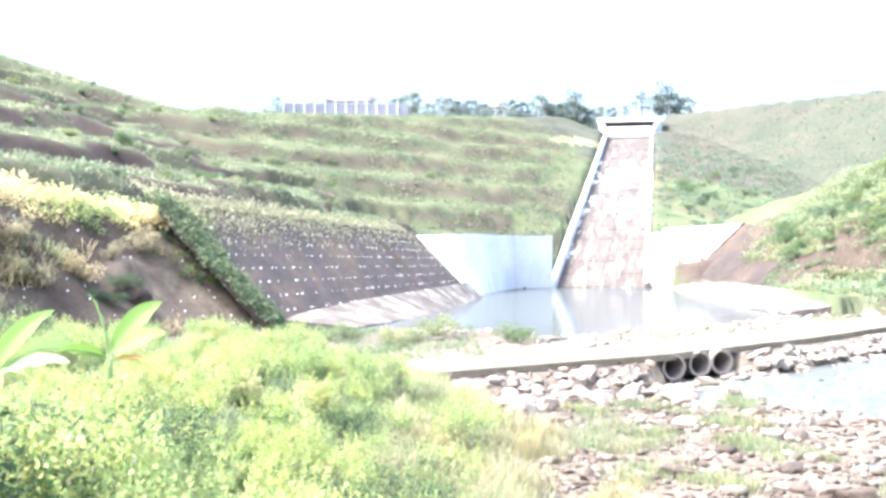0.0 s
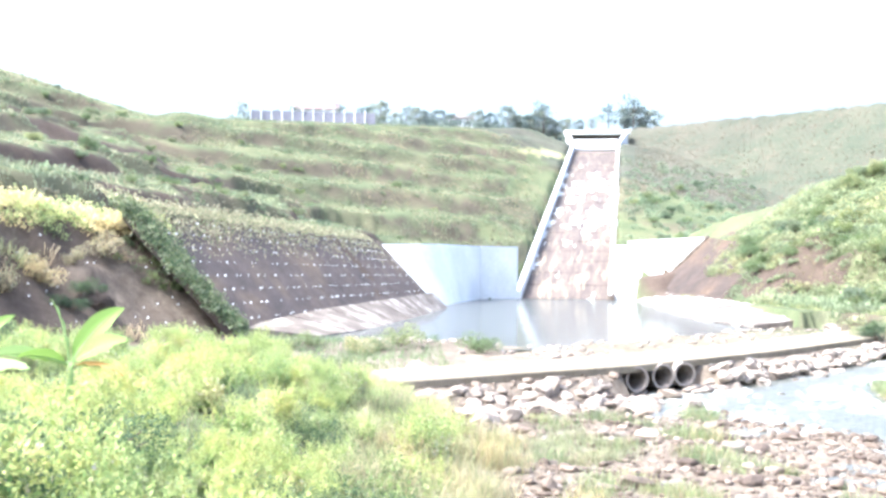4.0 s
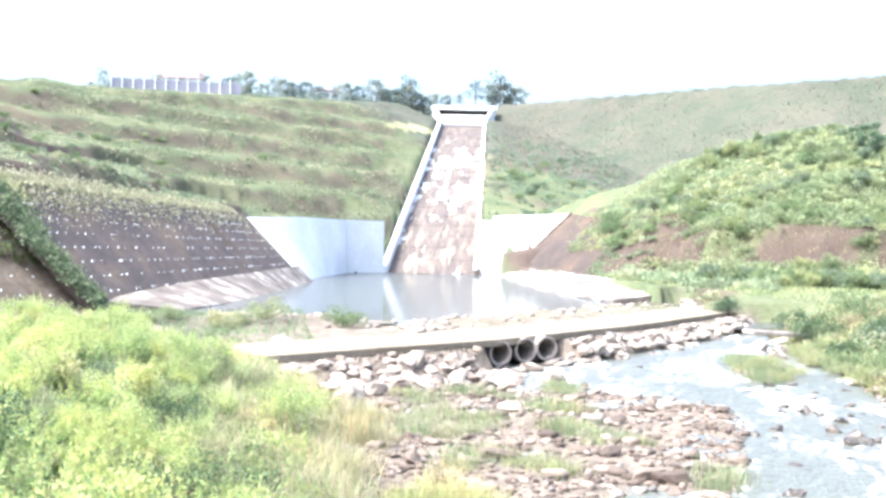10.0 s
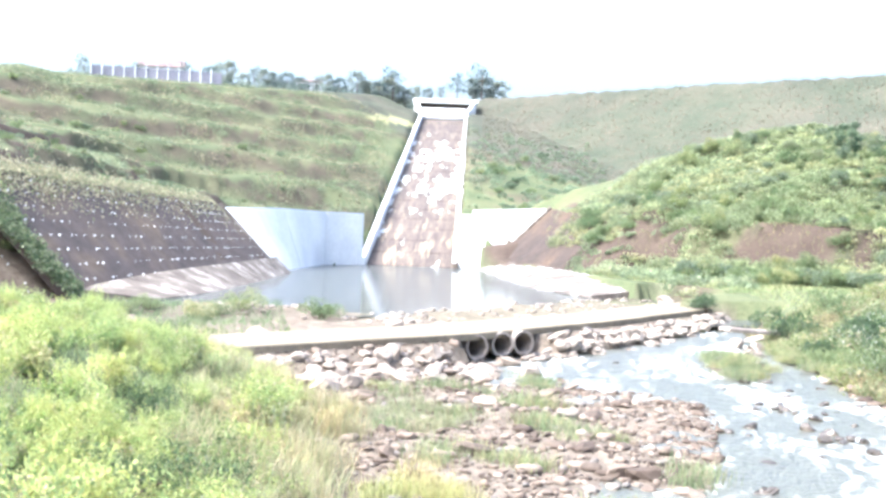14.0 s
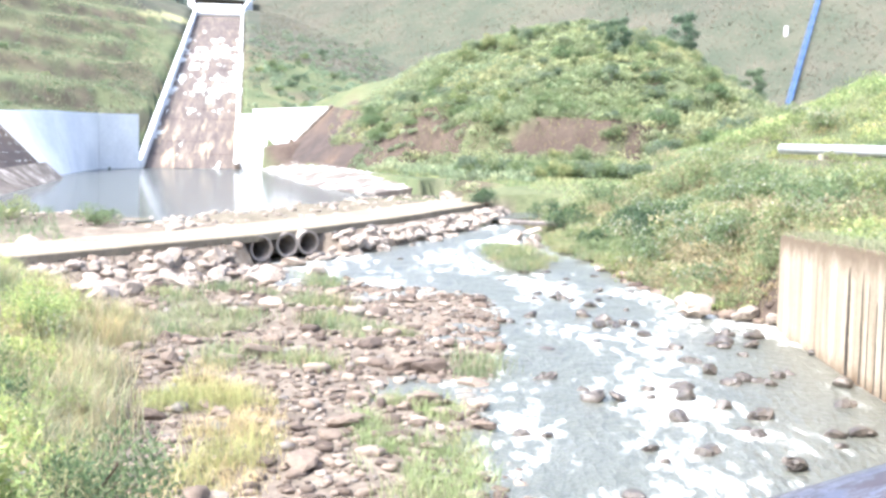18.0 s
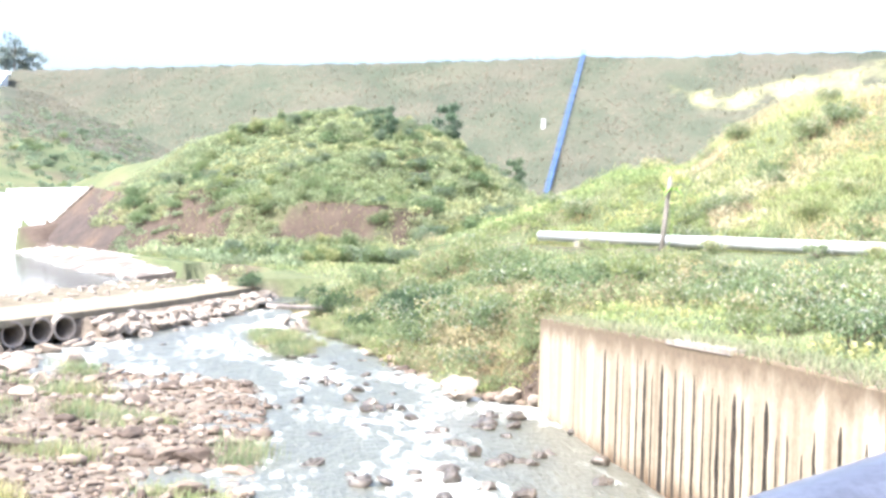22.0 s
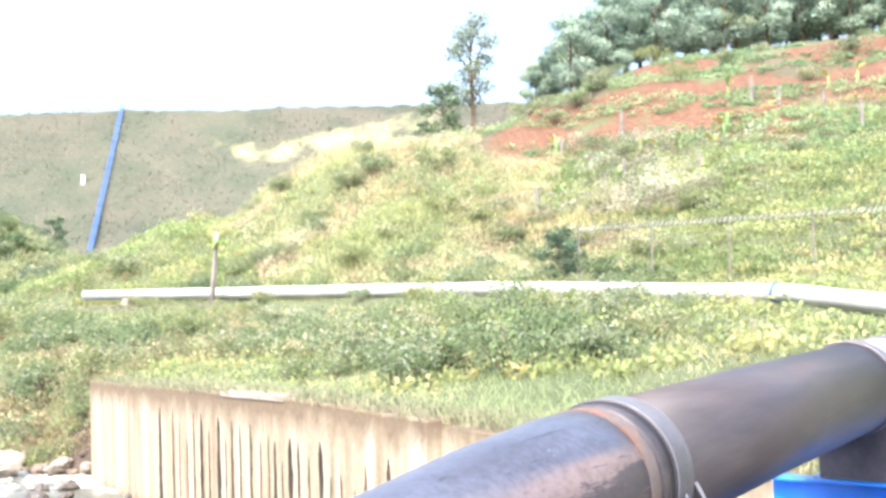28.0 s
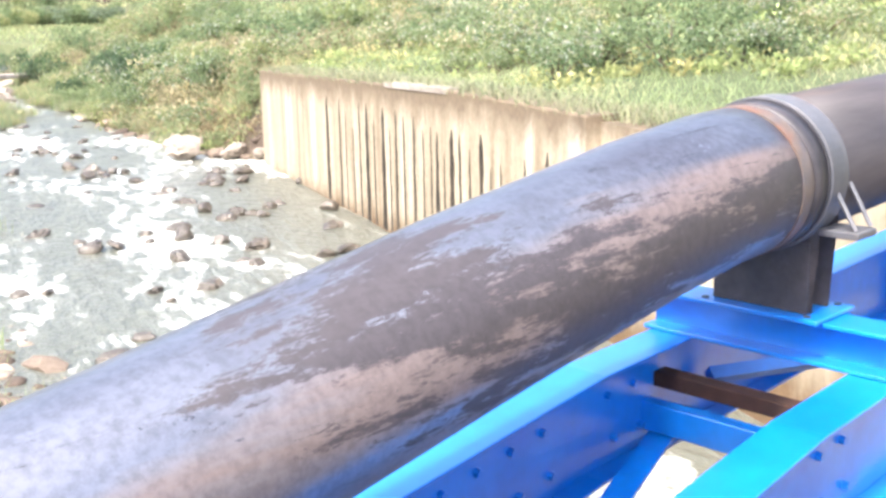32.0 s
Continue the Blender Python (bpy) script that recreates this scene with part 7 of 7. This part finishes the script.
def stones(name, pts, sizes, sub, seed, label, material):
    """Many small stones joined into one mesh."""
    rs = np.random.RandomState(seed)
    protos = []
    for k in range(6):
        bm = rock_mesh(seed + k, sub, .62)
        bm.verts.ensure_lookup_table()
        protos.append((np.array([v.co[:] for v in bm.verts]), np.array([[v.index for v in f.verts] for f in bm.faces])))
        bm.free()
    n = len(pts)
    z = hz(pts[:, 0], pts[:, 1])
    V, F, k0 = [], [], 0
    for i in range(n):
        pv, pf = protos[i % 6]
        a = rs.rand() * 6.28
        R_ = np.array([[math.cos(a), -math.sin(a), 0], [math.sin(a), math.cos(a), 0], [0, 0, 1]])
        sc = sizes[i] * np.array([rs.uniform(.8, 1.3), rs.uniform(.8, 1.2), rs.uniform(.7, 1.2)])
        V.append((pv * sc) @ R_.T + np.array([pts[i, 0], pts[i, 1], z[i] + sizes[i] * .12]))
        F.append(pf + k0)
        k0 += len(pv)
    F = np.concatenate(F)
    me_ = array_mesh(name, np.concatenate(V), F.ravel(), np.full(len(F), 3), None, material)
    return tagged(new(name, me_), label, "stones", kind="stuff")


rs1 = np.random.RandomState(95)
def bar_pts(n, y0, y1):
    out = []
    while len(out) < n:
        y = y0 + (y1 - y0) * rs1.rand() ** .9
        a, b = np.interp(y, *TOE_L) - 1.0, np.interp(y, *SHORE_L) + .9
        x = a + (b - a) * rs1.rand()
        out.append((x, y))
    return np.array(out)
stones("gravel_bar_cobbles", bar_pts(2300, 9, 48), np.clip(rs1.lognormal(-1.72, .45, 2300), .09, .6), 2, 500, "brown and grey river cobbles on the gravel bar", M_ROCK)
stones("gravel_bar_pebbles", bar_pts(10000, 9, 47), np.clip(rs1.lognormal(-2.25, .45, 10000), .04, .3), 1, 520, "small grey river pebbles between the cobbles", M_ROCK)
rc = random.Random(97)
for x, y in bar_pts(260, 10, 46):
    s_ = min(.75, .12 + rc.expovariate(5.5))
    ob = new("cobble", rc.choice(DRYR[5:]))
    ob.matrix_world = Matrix.Translation((x, y, float(hz(x, y)) + s_ * .15)) @ Euler((rc.uniform(-.3, .3), rc.uniform(-.3, .3), rc.uniform(0, 6.28))).to_matrix().to_4x4() @ Matrix.Diagonal((s_ * rc.uniform(1.1, 1.5), s_, s_ * rc.uniform(.6, .9), 1))
    tagged(ob, "rounded brown river cobble lying on the gravel bar", "stone", "gravel bar cobbles")
pp = np.stack([rs1.uniform(-3, 31, 220), np.zeros(220)], 1)
pp[:, 1] = np.interp(pp[:, 0], [-12, -3, 9.4, 18.6, 31, 40], [70, 71.5, 68, 77, 90, 97]) - rs1.rand(220) ** 1.3 * 11
pp = pp[side_of(pp[:, 0], pp[:, 1], ROAD) > 2.4]
stones("pool_edge_stones", pp, rs1.uniform(.2, .6, 220), 2, 540, "pale stones along the pool's near edge", M_RIPRAP)

for k, (a, d, s_) in enumerate(((23.5, 50, 5.5), (21.5, 53, 4.5), (19.6, 54, 5), (17.6, 57, 4.5), (16.2, 60, 4), (14.8, 64, 4), (25.5, 47, 5), (22.4, 49, 3), (18.6, 53, 3))):
    x, y = polar(a, d + 3.0)
    s_ *= .5
    ob = new("bank_rock", DARK[k % 5])
    ob.matrix_world = Matrix.Translation((x, y, float(hz(x, y)) - s_ * .12)) @ Euler((.3 * k, .25, k * 1.3)).to_matrix().to_4x4() @ Matrix.Diagonal((s_ * 1.2, s_, s_ * .9, 1))
    tagged(ob, "dark earthy rock outcrop on the bank", "rock", "bank rock outcrops")

# ---- fences, houses ----
fence = empty("mesh_fence")
tagged(fence, "white lattice-topped wire fence half hidden in grass", "fence")
fa, fb = Vector((*polar(-59.2, 43.2), 6.95)), Vector((*polar(-78, 39.5), 7.15))
npost = 6
for k in range(npost):
    p = fa.lerp(fb, k / (npost - 1))
    g = float(hz(p.x, p.y))
    part("fence_post", tube([(p.x, p.y, min(g, p.z - .8) - .2), (p.x, p.y, p.z + .04)], .035, 8), M_POST, fence)
    if k < npost - 1:
        q = fa.lerp(fb, (k + 1) / (npost - 1))
        for dz in (0, -.17, -.5, -.85):
            part("rail", tube([(p.x, p.y, p.z + dz), (q.x, q.y, q.z + dz)], .012, 5), M_POST, fence)
        for j in range(16):
            u, v = p.lerp(q, j / 16), p.lerp(q, (j + .6) / 16)
            part("lattice_bar", tube([(u.x, u.y, u.z - .17), (v.x, v.y, v.z)], .018, 4), M_PIPEGREY, fence)
ridge = empty("ridge_fence")
tagged(ridge, "long pale panel fence on the hill crest", "fence")
for k in range(12):
    a0, a1 = 7.6 - k * .5, 7.6 - (k + 1) * .5
    p, q = Vector((*polar(a0, 300), 0)), Vector((*polar(a1, 300), 0))
    g = 5 + 300 * math.tan(radians(7.0))
    part("fence_post", tube([(p.x, p.y, g - 3), (p.x, p.y, g + 3.3)], .16, 5), M_WHITE, ridge)
    bm = bmesh.new()
    bm_loft(bm, [[p + UP * (g - 1.5), q + UP * (g - 1.5), q + UP * (g + 2.4), p + UP * (g + 2.4)], [v + Vector((0, .08, 0)) for v in (p + UP * (g - 1.5), q + UP * (g - 1.5), q + UP * (g + 2.4), p + UP * (g + 2.4))]])
    part("panel", bm, M_FENCE, ridge)


def house(a, d, w, dp, h, rh, zoff, label):
    th = empty("house", (*polar(a, d), 5 + d * math.tan(radians(6.75)) + zoff))
    bm = bmesh.new()
    bm_box(bm, (-w / 2, -dp / 2, -2), (w / 2, dp / 2, h))
    part("wall", bm, M_WHITE, th)
    bm = bmesh.new()
    bm_loft(bm, [[(x, -dp / 2 - .6, h), (x, dp / 2 + .6, h), (x, dp / 2 + .6, h + .2), (x, 0, h + rh), (x, -dp / 2 - .6, h + .2)] for x in (-w / 2 - .6, w / 2 + .6)])
    part("roof", bm, M_ROOF, th)
    for k in range(3):
        bm = bmesh.new()
        x0 = -w / 2 + (k + .5) * w / 3
        bm_box(bm, (x0 - .6, -dp / 2 - .05, h * .35), (x0 + .6, -dp / 2 + .02, h * .8))
        part("window", bm, M_DARKSTEEL, th)
    tagged(th, label, "house", "hilltop houses")


house(4.4, 420, 15, 8, 5.0, 3.0, .5, "pale house with brown pitched roof behind the fence")
house(-2.5, 425, 9, 7, 3.2, 1.6, .2, "low white house among skyline trees")
# stumps on the red slope
for k in range(12):
    x, y = polar(-rb_.uniform(57, 76), rb_.uniform(57, 70))
    g = float(hz(x, y))
    st_ = empty("tree_stump", (x, y, g))
    part("trunk", tube([(0, 0, -.2), (.03, 0, .5), (.1, .05, rb_.uniform(.8, 1.7))], [.16, .12, .09], 7), M_POST, st_)
    part("broken_branch", tube([(.03, 0, .5), (.3, .1, .8)], [.05, .02], 5), M_POST, st_)
    tagged(st_, "bleached broken tree stump on red soil", "stump", "stumps on the red slope")


# ---- creepers over the slab's end, straw brush along its top ----
def creeper_sheet(name, n, at, size, cols, label, seed):
    """Leaves gathered along a hanging edge; at(rs, n) gives the places."""
    rs = np.random.RandomState(seed)
    p = at(rs, n)
    tint = np.array(cols)[rs.randint(0, len(cols), n)] * (1 + rs.uniform(-.25, .25, (n, 1)))
    v = leaves(rs, p, size * rs.uniform(.7, 1.4, n), size * rs.uniform(.4, .7, n), np.clip(tint, 0, 1), -.4)
    return tagged(new(name, array_mesh(name, *v, material=M_LEAF)), label, "creeper", kind="stuff")


def slab_end(rs, n):
    u = rs.rand(n)
    k = np.sin(u * 23) * .5 + np.sin(u * 9 + 1) * .6
    w = rs.normal(size=n) * (.55 + .35 * u) + k * .5
    return np.stack([-9.9 - 7.3 * u + .25 * w + .2, 70 + 1.8 * u + 1.1 * w, .9 + 7.6 * u + np.abs(rs.normal(size=n)) * .28], 1)


creeper_sheet("slab_creeper", 7000, slab_end, .24, [DEEP, (.1, .17, .09), GREY, (.15, .22, .1)], "dark green creeper curtain hanging over the slab's end", 701)


def slab_head(rs, n):
    t = rs.rand(n) ** 2.2
    w = np.abs(rs.normal(size=n)) * 1.1
    drop = rs.rand(n) < .35
    dz = np.where(drop, -w * .9, w * .45)
    return np.stack([-17.0 + 13.3 * t + np.where(drop, .9 * w, -.6 * w), 72 + 59.5 * t + rs.normal(size=n) * .5, 8.35 - .35 * t + dz], 1)


creeper_sheet("slab_top_straw", 9000, slab_head, .26, [DRY, STRAW, YELLOW, (.55, .5, .32)], "straw-yellow dry brush spilling over the slab's top", 702)


# dark rocks and hanging straw in the bank beside the slab
rq = random.Random(71)
for k in range(16):
    x, y = polar(rq.uniform(15, 26), rq.uniform(48, 62))
    s = float(side_of(np.array(x), np.array(y), FOOT_L))
    if s < .3 or s > 7:
        continue
    s_ = rq.uniform(1.6, 3.2)
    ob = new("bank_rock", DARK[k % 5])
    ob.matrix_world = Matrix.Translation((x, y, float(hz(x, y)))) @ Euler((rq.uniform(-.5, .5), rq.uniform(-.5, .5), rq.uniform(0, 6))).to_matrix().to_4x4() @ Matrix.Diagonal((s_ * 1.3, s_, s_ * .8, 1))
    tagged(ob, "dark earthy rock outcrop on the bank", "rock", "bank rock outcrops")


bank_straw = along_foot(BANK, .3, 5.6, lambda x, y: fnoise(x, y, 4.5, 711) > .1)
lawn("bank_straw_tufts", 9000, bank_straw, .9, .05, [(.42, .36, .22), (.52, .44, .28), (.44, .36, .24), (.3, .34, .17)], "hanging straw tufts on the dark bank", 712, (.9, 2.2), patch=3)

# stones at the foot of the right bank, and wet rocks before the wall
ry = rs1.uniform(27.8, 60, 260)
fp = np.stack([np.interp(ry, *SHORE_R) + rs1.normal(.35, .45, 260), ry], 1)
fp = fp[np.abs(side_of(fp[:, 0], fp[:, 1], ROAD)) > 2.6]
stones("bank_foot_stones", fp, np.clip(rs1.lognormal(-1.1, .5, 260), .12, .8), 2, 560, "brown stones at the foot of the river bank", M_ROCK)
rw = random.Random(73)
for cx, cy, n in ((16.8, 24.6, 9), (15.6, 21.6, 8), (17.4, 27.0, 6), (13.4, 17.0, 7), (15.2, 30.0, 6), (12.4, 20.5, 6), (17.0, 33.5, 6)):
    for k in range(n):
        boulder(cx + rw.gauss(0, .8), cy + rw.gauss(0, .9), rw.uniform(-.02, .08), rw.uniform(.2, .6), True, rw, "dark wet boulder standing in the river", "river boulders")
# green sprout on the leaning post
sprout = empty("climbing_vine", (34.6, 38.55, 7.1))
for k, (a, up, ln) in enumerate(((200, 40, .7), (250, -20, .6), (300, 60, .5), (160, -50, .6))):
    d = Vector((math.cos(radians(a)), math.sin(radians(a)), 0))
    sp = [d * (ln * t * math.cos(radians(up * (1 - t)))) + UP * (ln * t * math.sin(radians(up * (1 - 1.6 * t)))) for t in (0, .25, .5, .75, 1)]
    sv = Vector((-d.y, d.x, .3)).normalized()
    bm = bmesh.new()
    rows_ = [[bm.verts.new(p - sv * w), bm.verts.new(p + UP * .02), bm.verts.new(p + sv * w)] for p, w in zip(sp, (.02, .13, .16, .1, .01))]
    for r0, r1 in zip(rows_, rows_[1:]):
        for i in range(2):
            bm.faces.new((r0[i], r0[i + 1], r1[i + 1], r1[i]))
    part("leaf", bm, M_LEAFGREEN, sprout, smooth=True)
part("vine_stem", tube([(0, .12, -2.6), (.05, -.02, -1.2), (0, 0, .1)], [.02, .018, .01], 5), M_LEAFGREEN, sprout)
tagged(sprout, "green vine sprouting from the leaning post", "vine")

# smaller riprap between the boulders, and small rocks in the riffles
rt_ = np.random.RandomState(83)
tt_ = rt_.uniform(.75, 4.3, 420)
ii = tt_.astype(int)
RD = np.array(ROAD)
base_ = RD[ii] + (RD[ii + 1] - RD[ii]) * (tt_ - ii)[:, None]
fill = base_ + np.array([rnorm.x, rnorm.y]) * (2.5 + 2.0 * rt_.rand(420) ** 1.2)[:, None]
fill = fill[np.hypot(fill[:, 0] - 9.9, fill[:, 1] - 45.8) > 2.1]
stones("riprap_fill", fill, rt_.uniform(.22, .6, 420), 2, 580, "pale angular stones packed between riprap boulders", M_RIPRAP)
ry_ = rt_.uniform(10, 56, 240)
lo_, hi_ = np.interp(ry_, *SHORE_L), np.interp(ry_, *SHORE_R)
riff = np.stack([lo_ + (hi_ - lo_) * rt_.rand(240), ry_], 1)
stones("riffle_rocks", riff, rt_.uniform(.25, .75, 240), 2, 600, "low dark wet rocks breaking the river's surface", M_WETROCK)
